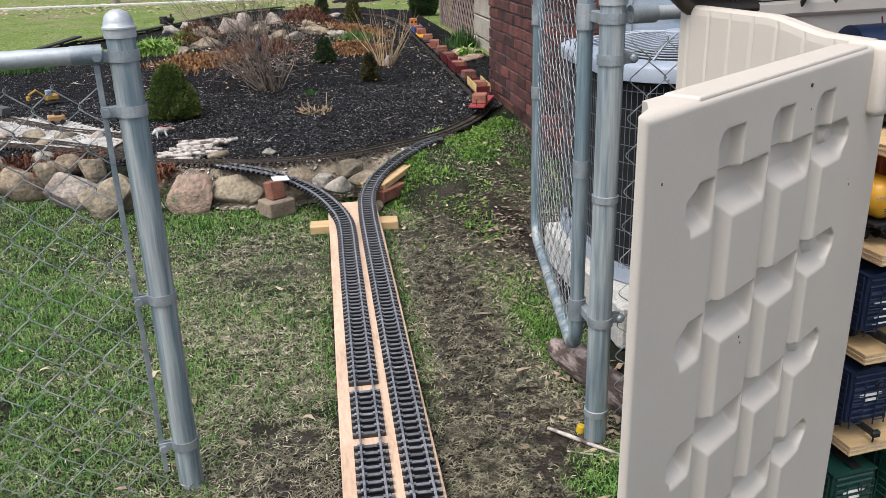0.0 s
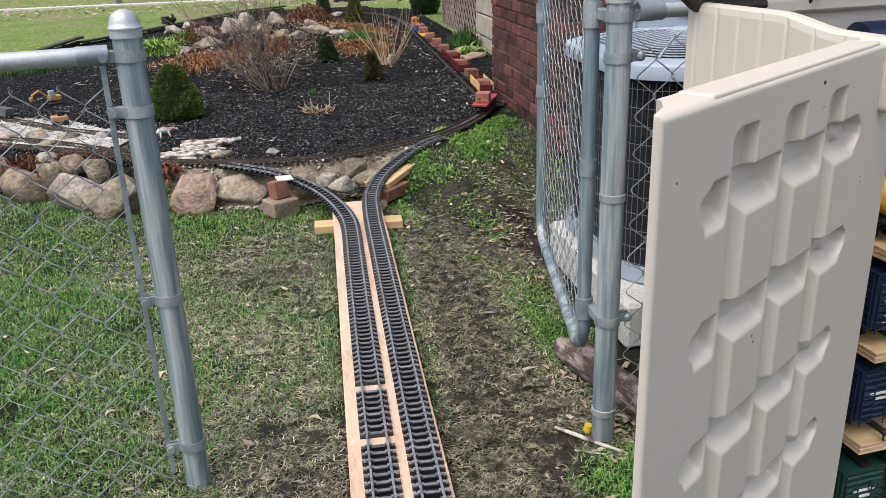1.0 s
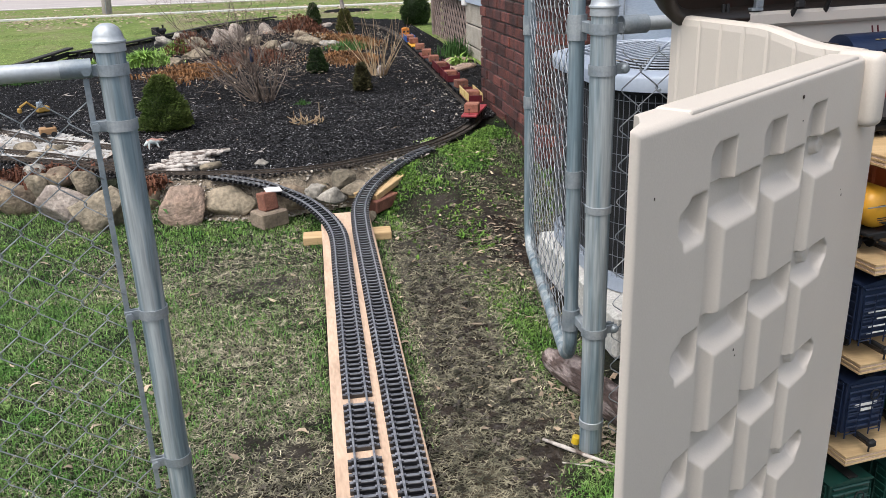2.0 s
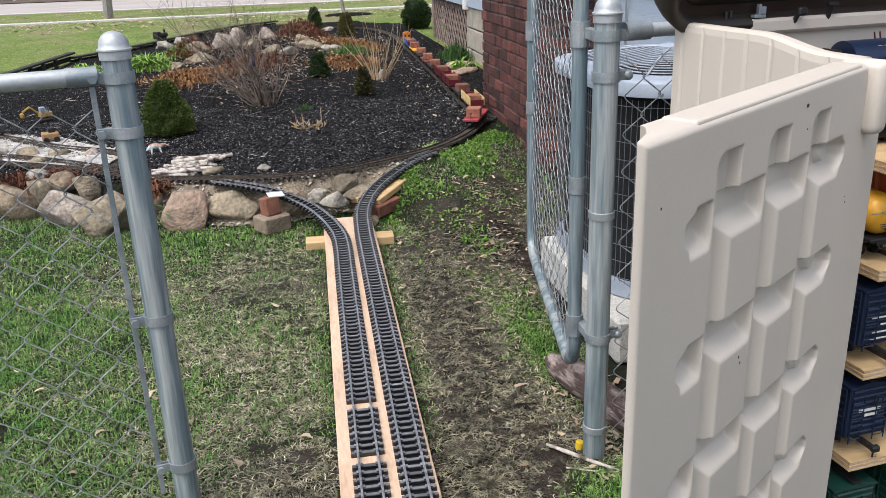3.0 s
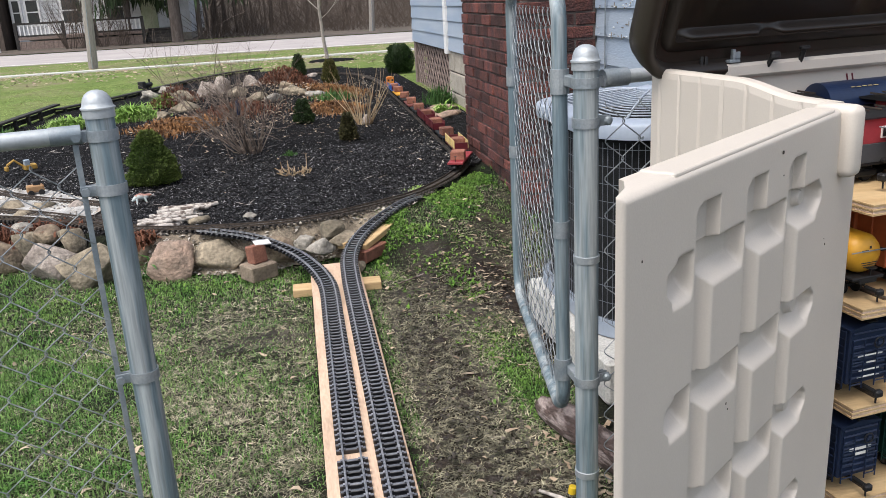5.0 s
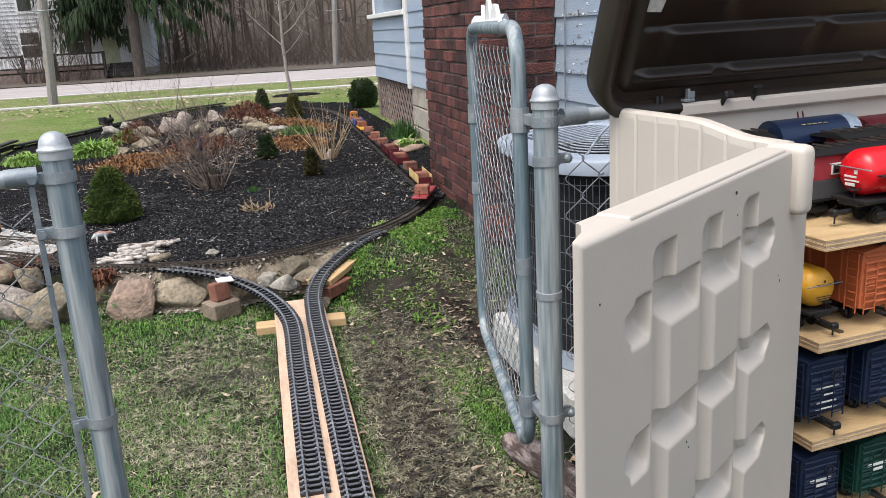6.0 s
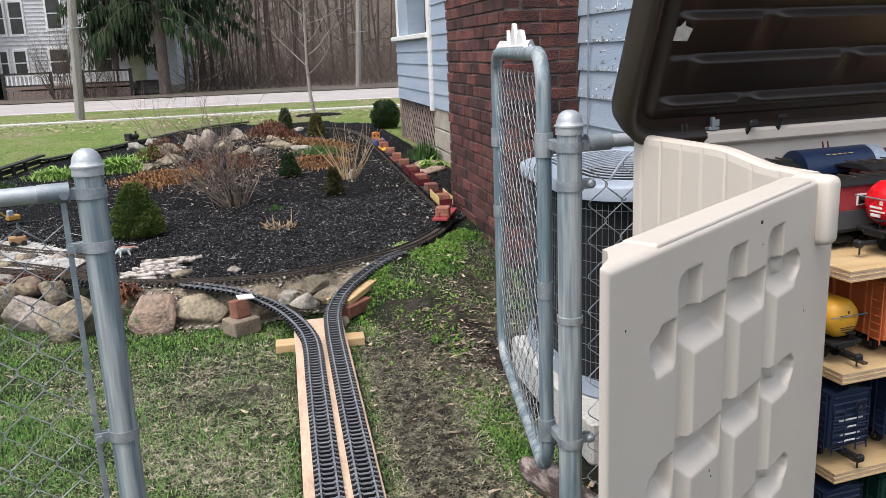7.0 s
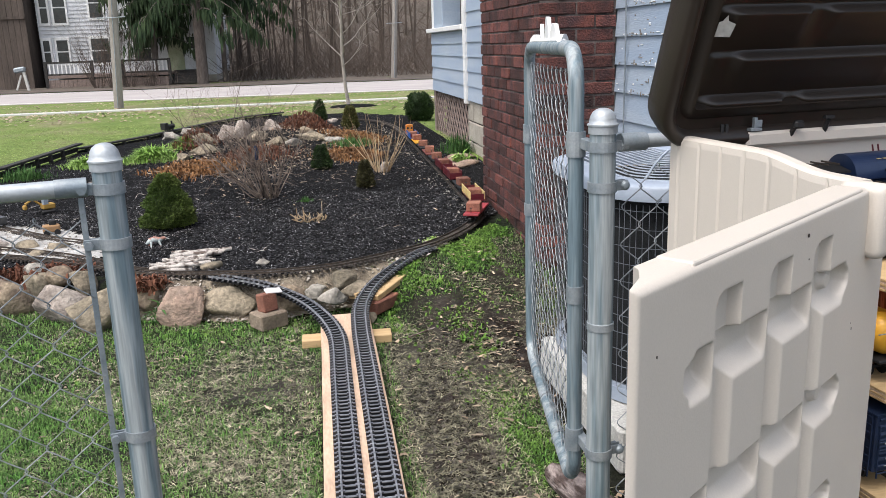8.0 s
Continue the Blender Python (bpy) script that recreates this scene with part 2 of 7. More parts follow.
def make_ground():
    xs, ys = spaced(-900, 900, -1.4, 1.3, 0.02), spaced(-300, 1500, 1.3, 4.6, 0.02)
    vs, mud = [], []
    for y in ys:
        for x in xs:
            k = wear(x, y) if -4 < x < 3 and -1 < y < 6 else 0.0
            z = ground_z(x, y)
            if -3 < x < 2.5 and 0.8 < y < 6 and y < lerp(BED_FRONT, x) + 0.08:
                z += 0.012 * noise.noise((x * 3, y * 3, 1)) + 0.016 * k * noise.noise((x * 16, y * 16, 2)) + 0.009 * k * noise.noise((x * 34, y * 34, 6)) + 0.004 * noise.noise((x * 40, y * 40, 5))
            for px, py, pr in PUDDLES:
                q = math.exp(-((x - px) / (pr * 1.3)) ** 2 - ((y - py) / pr) ** 2)
                z -= q * (0.014 + (z - ground_z(x, y)) * 0.9)
            vs.append((x, y, z))
            mud.append(k)
    nx = len(xs)
    fs = [(j * nx + i, j * nx + i + 1, (j + 1) * nx + i + 1, (j + 1) * nx + i) for j in range(len(ys) - 1) for i in range(nx - 1)]
    g = Geo()
    g.v, g.f = vs, fs
    me = g.mesh("ground", M_ground, True)
    at = me.attributes.new("bare", "FLOAT", "POINT")
    at.data.foreach_set("value", mud)
    at = me.attributes.new("lush", "FLOAT", "POINT")
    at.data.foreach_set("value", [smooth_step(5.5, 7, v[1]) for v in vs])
    return tagged(new("ground", me), "worn lawn of green and straw-coloured grass with wet mud", "ground", kind="structure")


def ground_material():
    m = bpy.data.materials.new("lawn_soil")
    m.use_nodes = True
    N, L = m.node_tree.nodes, m.node_tree.links
    bs = N["Principled BSDF"]
    bs.inputs["Specular IOR Level"].default_value = 0.25
    geo = N.new("ShaderNodeNewGeometry")
    at = N.new("ShaderNodeAttribute")
    at.attribute_name = "bare"

    def nz(scale, detail=5.0):
        t = N.new("ShaderNodeTexNoise")
        t.inputs["Scale"].default_value, t.inputs["Detail"].default_value = scale, detail
        L.new(geo.outputs["Position"], t.inputs["Vector"])
        return t.outputs[0]

    def ramp(src, *stops):
        r = N.new("ShaderNodeValToRGB")
        while len(r.color_ramp.elements) < len(stops):
            r.color_ramp.elements.new(0.5)
        for e, (p, c) in zip(r.color_ramp.elements, stops):
            e.position, e.color = p, (*c, 1)
        L.new(src, r.inputs[0])
        return r.outputs[0]

    def mix(f, a, b, mode="MIX"):
        k = N.new("ShaderNodeMix")
        k.data_type, k.blend_type = "RGBA", mode
        if isinstance(f, float):
            k.inputs["Factor"].default_value = f
        else:
            L.new(f, k.inputs["Factor"])
        L.new(a, k.inputs["A"])
        L.new(b, k.inputs["B"])
        return k.outputs["Result"]

    # near turf is almost black: painted shade between the grass blades
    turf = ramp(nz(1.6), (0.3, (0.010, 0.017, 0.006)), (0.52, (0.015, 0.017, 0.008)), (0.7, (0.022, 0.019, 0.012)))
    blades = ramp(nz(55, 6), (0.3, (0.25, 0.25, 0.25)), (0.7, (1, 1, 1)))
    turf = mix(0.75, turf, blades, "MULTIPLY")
    lush = N.new("ShaderNodeAttribute")
    lush.attribute_name = "lush"
    green = ramp(nz(0.9, 6), (0.3, (0.115, 0.18, 0.038)), (0.5, (0.165, 0.215, 0.06)), (0.68, (0.24, 0.215, 0.125)))
    fleck = ramp(nz(9, 6), (0.35, (0.7, 0.7, 0.65)), (0.6, (1, 1, 1)))
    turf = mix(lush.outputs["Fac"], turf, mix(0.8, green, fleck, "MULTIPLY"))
    soil = ramp(nz(9), (0.3, (0.016, 0.012, 0.009)), (0.6, (0.040, 0.031, 0.023)), (0.8, (0.085, 0.068, 0.053)))
    pebble = ramp(nz(70, 6), (0.3, (0.35, 0.35, 0.35)), (0.65, (1, 1, 1)))
    soil = mix(0.6, soil, pebble, "MULTIPLY")
    edge = N.new("ShaderNodeMapRange")
    edge.inputs[1].default_value, edge.inputs[2].default_value = 0.25, 0.6
    L.new(at.outputs["Fac"], edge.inputs[0])
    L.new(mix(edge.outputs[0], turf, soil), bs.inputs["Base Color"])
    wet = N.new("ShaderNodeMapRange")
    wet.inputs[1].default_value, wet.inputs[2].default_value, wet.inputs[3].default_value, wet.inputs[4].default_value = 0.40, 0.85, 0.95, 0.16
    L.new(at.outputs["Fac"], wet.inputs[0])
    L.new(wet.outputs[0], bs.inputs["Roughness"])
    bp = N.new("ShaderNodeBump")
    bp.inputs["Strength"].default_value, bp.inputs["Distance"].default_value = 0.9, 0.03
    L.new(nz(32, 8), bp.inputs["Height"])
    L.new(bp.outputs[0], bs.inputs["Normal"])
    return m


M_ground = ground_material()
make_ground()


# ---- track board and garden railway ----
def curve_points(pts, step):
    """A smooth line (Catmull-Rom) through points, cut into even steps."""
    P = [Vector(p) for p in pts]
    P = [2 * P[0] - P[1], *P, 2 * P[-1] - P[-2]]
    fine = []
    for a, b, c, d in zip(P, P[1:], P[2:], P[3:]):
        for i in range(24):
            t = i / 24
            fine.append(0.5 * (2 * b + (c - a) * t + (2 * a - 5 * b + 4 * c - d) * t * t + (3 * b - a - 3 * c + d) * t ** 3))
    fine.append(P[-2])
    out, left = [fine[0]], step
    for a, b in zip(fine, fine[1:]):
        d = (b - a).length
        while d >= left and d > 0:
            a = a + (b - a) * (left / d)
            out.append(a)
            d, left = (b - a).length, step
        left -= d
    return out


RAIL = [(-0.0030, 0), (0.0030, 0), (0.0030, 0.0012), (0.0008, 0.002), (0.0008, 0.0055), (0.0018, 0.006), (0.0018, 0.0085), (-0.0018, 0.0085), (-0.0018, 0.006), (-0.0008, 0.0055), (-0.0008, 0.002), (-0.0030, 0.0012)]
TIE_H, PITCH = 0.0125, 0.0285


def tie_geo():
    g = Geo().box((0, 0, TIE_H / 2), (0.082, 0.0112, TIE_H), bevel=0.0012)
    for sx in (-1, 1):
        for dx in (-0.006, 0.006):
            g.box((sx * 0.0235 + dx, 0, TIE_H + 0.0014), (0.005, 0.010, 0.003))
    return g


def sky_lit_tops(me):
    """The upper faces of ties, given a paler grey that imitates sky light on them."""
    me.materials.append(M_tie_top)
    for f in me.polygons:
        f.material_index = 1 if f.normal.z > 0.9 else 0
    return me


TIE_MESH = sky_lit_tops(tie_geo().mesh("tie", M_tie))


def track(name, pts, label, single=0, old=False, gaps=()):
    """A track: two rails and its ties; the first ties are parts of their own, the rest one joined part."""
    line = curve_points(pts, PITCH)
    th = thing(name, Matrix(), label, "model railway track", "garden railway tracks")
    for sx in (-0.0235, 0.0235):
        off = []
        for i, p in enumerate(line):
            d = line[min(i + 1, len(line) - 1)] - line[max(i - 1, 0)]
            off.append(p + Vector((d.y, -d.x, 0)).normalized() * sx + Vector((0, 0, TIE_H)))
        part("rail", Geo().sweep(off, RAIL), M_rail_old if old else M_rail, th, "brown tarnished rail" if old else "grey metal rail")
    # added black strip between the rails, standing in for shade in the gaps
    if not old:
        ends = [0] + [k for pair in gaps for k in (pair[0], pair[1])] + [len(line) - 1]
        for a, b in zip(ends[::2], ends[1::2]):
            part("tie_web", Geo().sweep([p + Vector((0, 0, 0.001)) for p in line[a:b + 1]], [(-0.034, 0), (0.034, 0), (0.034, 0.0022), (-0.034, 0.0022)]), M_bedstrip, th, "black strip added for shade between ties")
    rest = Geo()
    for i, p in enumerate(line[:-1]):
        if any(a < i < b for a, b in gaps):
            continue
        d = line[i + 1] - p
        m = Matrix.Translation(p) @ Matrix.Rotation(math.atan2(d.y, d.x) - math.pi / 2 + random.gauss(0, 0.012), 4, "Z")
        if i < single:
            part("tie", TIE_MESH, M_tie, th, m=m)
        else:
            rest.box((0, 0, TIE_H / 2), (0.082, 0.0115, TIE_H), m, bevel=0.0012)
    if rest.v:
        me = rest.mesh("tie", M_tie_old if old else M_tie)
        tagged(part("tie", me if old else sky_lit_tops(me), None, th), kind="stuff")
    return th


BT = 0.062  # top of the board
LEFT_SPUR = [(0.030, 0.30, BT), (0.048, 1.2, BT), (0.066, 2.1, BT), (0.087, 3.1, BT + 0.004), (0.094, 3.42, 0.07), (0.087, 3.58, 0.075), (0.052, 3.74, 0.088), (-0.012, 3.90, 0.105), (-0.098, 4.02, 0.125),
             (-0.216, 4.11, 0.155), (-0.351, 4.185, 0.172), (-0.489, 4.25, 0.183)]
RIGHT_SPUR = [(0.134, 0.30, BT), (0.152, 1.2, BT), (0.170, 2.1, BT), (0.186, 3.0, BT + 0.003), (0.192, 3.40, 0.07), (0.197, 3.62, 0.078), (0.213, 3.844, 0.09), (0.266, 4.035, 0.11),
              (0.341, 4.164, 0.135), (0.458, 4.308, 0.163), (0.561, 4.416, 0.180), (0.66, 4.50, 0.186)]
LOOP = [(-2.6, 5.45, 0.186), (-1.68, 4.99, 0.186), (-1.16, 4.664, 0.186), (-0.866, 4.444, 0.184), (-0.689, 4.349, 0.184), (-0.41, 4.268, 0.184), (-0.137, 4.231, 0.184), (0.141, 4.28, 0.184), (0.445, 4.436, 0.186), (0.645, 4.567, 0.188),
        (0.846, 4.801, 0.191), (1.000, 5.064, 0.194), (1.075, 5.294, 0.196), (1.100, 5.646, 0.199), (1.120, 6.405, 0.202), (1.134, 7.087, 0.212), (1.155, 8.018, 0.216), (1.175, 8.953, 0.221), (1.195, 10.128, 0.221),
        (1.16, 11.2, 0.221), (0.95, 12.1, 0.221), (0.4, 12.7, 0.221)]
track("railway_track", LEFT_SPUR, "model railway track curving off a plywood board", 150, gaps=((55, 57), (64, 66)))
track("railway_track", RIGHT_SPUR, "black-tied model railway track beside a twin track", 150)
track("railway_track", LOOP, "weathered model railway track around a mulch bed", 0, True)


def make_board():
    th = thing("track_board", Matrix(), "long pale plywood board carrying two model tracks", "board")
    g = Geo()
    L, R, y0, y1 = (lambda y: -0.052 + 0.0216 * y), (lambda y: 0.176 + 0.0200 * y), 0.25, 3.89
    n = 24
    ring = []
    for i in range(n + 1):
        y = y0 + (y1 - y0) * i / n
        k = 0.003 * noise.noise((0, y * 2, 7))
        ring.append([(L(y) + k, y, BT - 0.02), (R(y) + k, y, BT - 0.02), (R(y) + k, y, BT - 0.002), (R(y) + k - 0.002, y, BT), (L(y) + k + 0.002, y, BT), (L(y) + k, y, BT - 0.002)])
    for r in ring:
        g.v += r
    for i in range(n):
        for j in range(6):
            g.f.append((i * 6 + j, i * 6 + (j + 1) % 6, (i + 1) * 6 + (j + 1) % 6, (i + 1) * 6 + j))
    g.f += [tuple(range(6))[::-1], tuple(n * 6 + j for j in range(6))]
    part("plank", g, M_ply, th, "orange-tinted plywood plank with knots")
    part("cross_piece", Geo().box((0, 0, 0), (0.385, 0.088, 0.036), bevel=0.003), M_pine, th, "short pale timber under the plank", m=pose(0.137, 3.665, 0.0235, 0, 0, -2))
    part("cross_piece", Geo().box((0, 0, 0), (0.30, 0.085, 0.036), bevel=0.003), M_pine, th, m=pose(0.09, 1.05, 0.0225))
    return th


make_board()


# ---- chimney and house ----
XW, XC, CY0, CY1 = 1.65, 1.23, 4.45, 5.83
COURSE, BL = 0.0677, 0.203


def brick_mesh(length, depth, height):
    return Geo().box((0, 0, 0), (depth, length, height), bevel=0.004).mesh("brick", M_brick)


def make_chimney():
    th = thing("chimney", pose(0, 0, 0), "dark red brick chimney standing against the house wall", "chimney", kind="structure")
    top = 6.2
    part("core", Geo().box(((XC + 0.006 + XW) / 2, (CY0 + CY1) / 2, top / 2), (XW - XC - 0.012, CY1 - CY0 - 0.012, top)), M_mortar, th, "recessed dark mortar")
    full = brick_mesh(BL - 0.009, 0.09, COURSE - 0.009)
    rnd = random.Random(5)
    rest, count = Geo(), 0
    z, row = 0.02, 0
    while z < top:
        zc = z + COURSE / 2
        spots = []
        y = CY0 + (0.0 if row % 2 else 0.1)
        while y < CY1 - 0.03:
            ln = min(BL, CY1 - y)
            spots.append(("side", y + ln / 2, ln))
            y += BL
        x = XC + (0.1 if row % 2 else 0.0)
        while x < XW - 0.03:
            ln = min(BL, XW - x)
            spots.append(("front", x + ln / 2, ln))
            x += BL
        for face, c, ln in spots:
            push = rnd.uniform(-0.005, 0.005)
            if face == "side":
                m = pose(XC + 0.045 + push, c, zc, 0, 0, rnd.gauss(0, 0.4))
            else:
                m = pose(c, CY0 + 0.045 + push, zc, 0, 0, 90 + rnd.gauss(0, 0.4))
            if z < 1.75 and count < 300:
                me = full if ln > BL - 0.01 else brick_mesh(max(0.02, ln - 0.009), 0.09, COURSE - 0.009)
                part("brick", me, M_brick, th, m=m)
                count += 1
            else:
                rest.box((0, 0, 0), (0.09, max(0.02, ln - 0.009), COURSE - 0.009), m, bevel=0.003)
        z += COURSE
        row += 1
    tagged(part("bricks", rest, M_brick, th), kind="stuff")
    part("crown", Geo().box(((XC + XW) / 2, (CY0 + CY1) / 2, top + 0.05), (XW - XC + 0.08, CY1 - CY0 + 0.08, 0.1), bevel=0.015), M_concrete, th, "concrete crown")


make_chimney()
HZ0, EXPO = 0.70, 0.14   # bottom of the siding, board exposure


def clapboard(g, x, y0, y1, z):
    """One sloping board on a wall that faces -x."""
    vs = [(x, y0, z + EXPO + 0.012), (x - 0.004, y0, z + EXPO + 0.012), (x - 0.017, y0, z), (x, y0, z)]
    vs += [(a, y1, c) for a, _, c in vs]
    g.add(vs, [(0, 3, 2, 1), (4, 5, 6, 7), (1, 2, 6, 5), (2, 3, 7, 6), (0, 1, 5, 4), (0, 4, 7, 3)])


def make_house():
    th = thing("house", pose(0, 0, 0), "grey-blue clapboard house with a porch on block foundations", "house", kind="structure")
    yb, yt, yp, ytop = 3.45, 8.44, 10.6, 5.3   # rear corner, trim board, porch corner, eaves
    g = Geo()
    g.box((XW + 0.11, (yb + yt) / 2, (ytop + HZ0) / 2), (0.2, yt - yb, ytop - HZ0))
    part("side_wall", g, M_siding, th)
    part("rear_wall", Geo().box((XW + 3.5, yb + 0.1, (ytop + HZ0) / 2), (6.6, 0.2, ytop - HZ0)), M_siding, th)
    part("front_wall", Geo().box((XW + 3.5, yt - 0.1, (ytop + HZ0) / 2), (6.6, 0.2, ytop - HZ0)), M_siding, th)
    part("far_wall", Geo().box((XW + 6.9, (yb + yt) / 2, (ytop + HZ0) / 2), (0.2, yt - yb, ytop - HZ0)), M_siding, th)
    for a, b in ((yb, CY0), (CY1, yt - 0.055)):
        z = HZ0
        while z < ytop - 0.1:
            g = Geo()
            clapboard(g, XW + 0.008, a, b, z)
            part("clapboard", g, M_siding, th)
            z += EXPO
    # foundation: courses of pale block
    rnd = random.Random(3)
    for a, b in ((yb, CY0 + 0.01), (CY1, yt + 0.05)):
        part("foundation", Geo().box((XW + 0.13, (a + b) / 2, 0.33), (0.2, b - a, 0.7)), M_mortar, th, "mortar behind pale blocks")
        for k in range(3):
            y = a - (0.2 if k % 2 else 0)
            while y < b:
                p, q = max(y, a), min(y + 0.4, b)
                if q - p > 0.04:
                    part("block", Geo().box((XW + 0.05 + rnd.uniform(-0.004, 0.004), (p + q) / 2, 0.095 + 0.2 * k + 0.1), (0.08, q - p - 0.012, 0.188), bevel=0.008), M_block, th)
                y += 0.4
    part("corner_board", Geo().box((XW - 0.006, yt, (ytop + HZ0) / 2 - 0.02), (0.045, 0.10, ytop - HZ0 + 0.03), bevel=0.004), M_white, th, "white painted corner board")
    # porch: clapboard parapet, sill, posts, lattice skirt
    part("porch_floor", Geo().box((XW + 3.4, (yt + yp) / 2, 0.66), (6.7, yp - yt - 0.04, 0.06)), M_lattice, th)
    part("porch_parapet", Geo().box((XW + 0.075, (yt + yp) / 2 + 0.025, (HZ0 + 1.38) / 2), (0.12, yp - yt - 0.05, 1.38 - HZ0)), M_siding, th)
    z = HZ0
    while z < 1.37:
        g = Geo()
        clapboard(g, XW + 0.008, yt + 0.05, yp, min(z, 1.40 - EXPO - 0.012))
        part("clapboard", g, M_siding, th)
        z += EXPO
    part("porch_sill", Geo().box((XW + 0.06, (yt + yp) / 2 + 0.08, 1.405), (0.22, yp - yt + 0.08, 0.05), bevel=0.006), M_white, th, "white sill board")
    part("porch_front", Geo().box((XW + 3.4, yp - 0.06, (HZ0 + 1.38) / 2), (6.6, 0.12, 1.38 - HZ0)), M_siding, th)
    part("front_sill", Geo().box((XW + 3.5, yp - 0.04, 1.405), (6.6, 0.2, 0.05), bevel=0.006), M_white, th)
    part("porch_post", Geo().box((XW + 0.14, yp - 0.32, 2.1), (0.22, 0.62, 1.36), bevel=0.008), M_siding, th, "broad grey-blue porch pier")
    part("post_trim", Geo().box((XW + 0.09, yp - 0.02, 2.1), (0.16, 0.05, 1.36), bevel=0.005), M_white, th, "white trim strip")
    part("post_trim", Geo().box((XW - 0.004, yt + 0.075, 2.1), (0.04, 0.045, 1.36), bevel=0.005), M_white, th)
    part("porch_ceiling", Geo().box((XW + 3.4, (yt + yp) / 2, 2.84), (6.9, yp - yt + 0.2, 0.12)), M_white, th)
    g = Geo().add([(XW - 0.3, yt - 0.02, 3.75), (XW + 7.1, yt - 0.02, 3.75), (XW + 7.1, yp + 0.4, 2.92), (XW - 0.3, yp + 0.4, 2.92), (XW - 0.3, yt - 0.02, 3.83), (XW + 7.1, yt - 0.02, 3.83), (XW + 7.1, yp + 0.4, 3.0), (XW - 0.3, yp + 0.4, 3.0)],
                  [(3, 2, 1, 0), (4, 5, 6, 7), (0, 1, 5, 4), (2, 3, 7, 6), (0, 4, 7, 3), (1, 2, 6, 5)])
    part("porch_roof", g, M_shingle, th, "grey shingled porch roof")
    part("skirt_post", Geo().box((XW + 0.06, yp - 0.04, 0.44), (0.1, 0.10, 0.52), bevel=0.006), M_lattice, th, "weathered wooden corner post")
    # added near-black panel, standing in for the shade under the porch
    part("skirt_backing", Geo().box((XW + 0.16, (yt + yp) / 2, 0.42), (0.02, yp - yt - 0.1, 0.55)), M_dark, th)
    a, b, zb, zt = yt + 0.06, yp - 0.09, 0.17, 0.70
    step = 0.15
    for sgn, dx in ((1, 0.035), (-1, 0.044)):
        k = a - (zt - zb)
        while k < b + (zt - zb):
            y0, y1 = k, k + sgn * (zt - zb)
            lo, hi = max(a, min(y0, y1)), min(b, max(y0, y1))
            if hi - lo > 0.02:
                if sgn > 0:
                    p, q = (lo, zb + lo - k), (hi, zb + hi - k)
                else:
                    p, q = (hi, zb + k - hi), (lo, zb + k - lo)
                c, d = ((p[0] + q[0]) / 2, (p[1] + q[1]) / 2), (q[0] - p[0], q[1] - p[1])
                ln = math.hypot(*d)
                part("lattice_strip", Geo().box((0, 0, 0), (0.008, ln, 0.034)), M_lattice, th, m=pose(XW + dx, c[0], c[1], math.degrees(math.atan2(d[1], d[0])), 0, 0))
            k += step
    # roof
    for s0, s1 in ((XW - 0.35, XW + 3.5), (XW + 7.35, XW + 3.5)):
        z0, z1 = ytop - 0.1, ytop + 2.4
        vs = [(s0, yb - 0.3, z0), (s0, yt + 0.3, z0), (s1, yt + 0.3, z1), (s1, yb - 0.3, z1)]
        vs += [(x, y, z + 0.12) for x, y, z in vs]
        part("roof", Geo().add(vs, [(0, 1, 2, 3), (7, 6, 5, 4), (0, 4, 5, 1), (1, 5, 6, 2), (2, 6, 7, 3), (3, 7, 4, 0)]), M_shingle, th, "grey asphalt shingle roof")
    for y in (yb + 0.1, yt - 0.1):
        part("gable", Geo().add([(XW, y - 0.08, ytop), (XW + 7, y - 0.08, ytop), (XW + 3.5, y - 0.08, ytop + 2.38), (XW, y + 0.08, ytop), (XW + 7, y + 0.08, ytop), (XW + 3.5, y + 0.08, ytop + 2.38)], [(0, 1, 2), (5, 4, 3), (0, 3, 4, 1), (1, 4, 5, 2), (2, 5, 3, 0)]), M_siding, th)
    # peeled paint: thin flecks along the laps, white primer and bare grey wood
    for i in range(150):
        y, k = rnd.gauss(4.08, 0.13) if i % 4 else rnd.uniform(3.5, CY0 - 0.03), rnd.randrange(2, 7)
        z = HZ0 + EXPO * k + (rnd.uniform(0.002, 0.016) if i % 3 else rnd.uniform(0.02, 0.10))
        sx = XW - 0.0125 + 0.012 * ((z - HZ0) % EXPO) / EXPO
        y = min(y, CY0 - 0.03)
        w, h = rnd.uniform(0.003, 0.016), rnd.uniform(0.0015, 0.0045)
        if i % 7 == 0:
            w, h = h, w * 1.3
        pts = [(sx, y + w * math.cos(a) * rnd.uniform(0.4, 1.3), z + h * math.sin(a) * rnd.uniform(0.4, 1.3)) for a in [q * math.pi / 4 for q in range(8)]]
        pts += [(x + 0.006, yy, zz) for x, yy, zz in pts]
        part("bare_patch", Geo().add(pts, [tuple(range(8)), tuple(range(15, 7, -1))] + [(i2, 8 + i2, 8 + (i2 + 1) % 8, (i2 + 1) % 8) for i2 in range(8)]), M_peel if i % 2 else M_white, th)
    part("cable", Geo().tube([(XW - 0.02, 4.28 + 0.004 * math.sin(z * 9), z) for z in [0.6 + 0.1 * i for i in range(45)]], 0.004, 6), M_steel_dull, th, "thin dark cable")


M_shingle = mat("asphalt_shingle", (0.07, 0.07, 0.075), (0.11, 0.10, 0.10), scale=3, rough=0.95, bump=0.6, grain=40)
make_house()


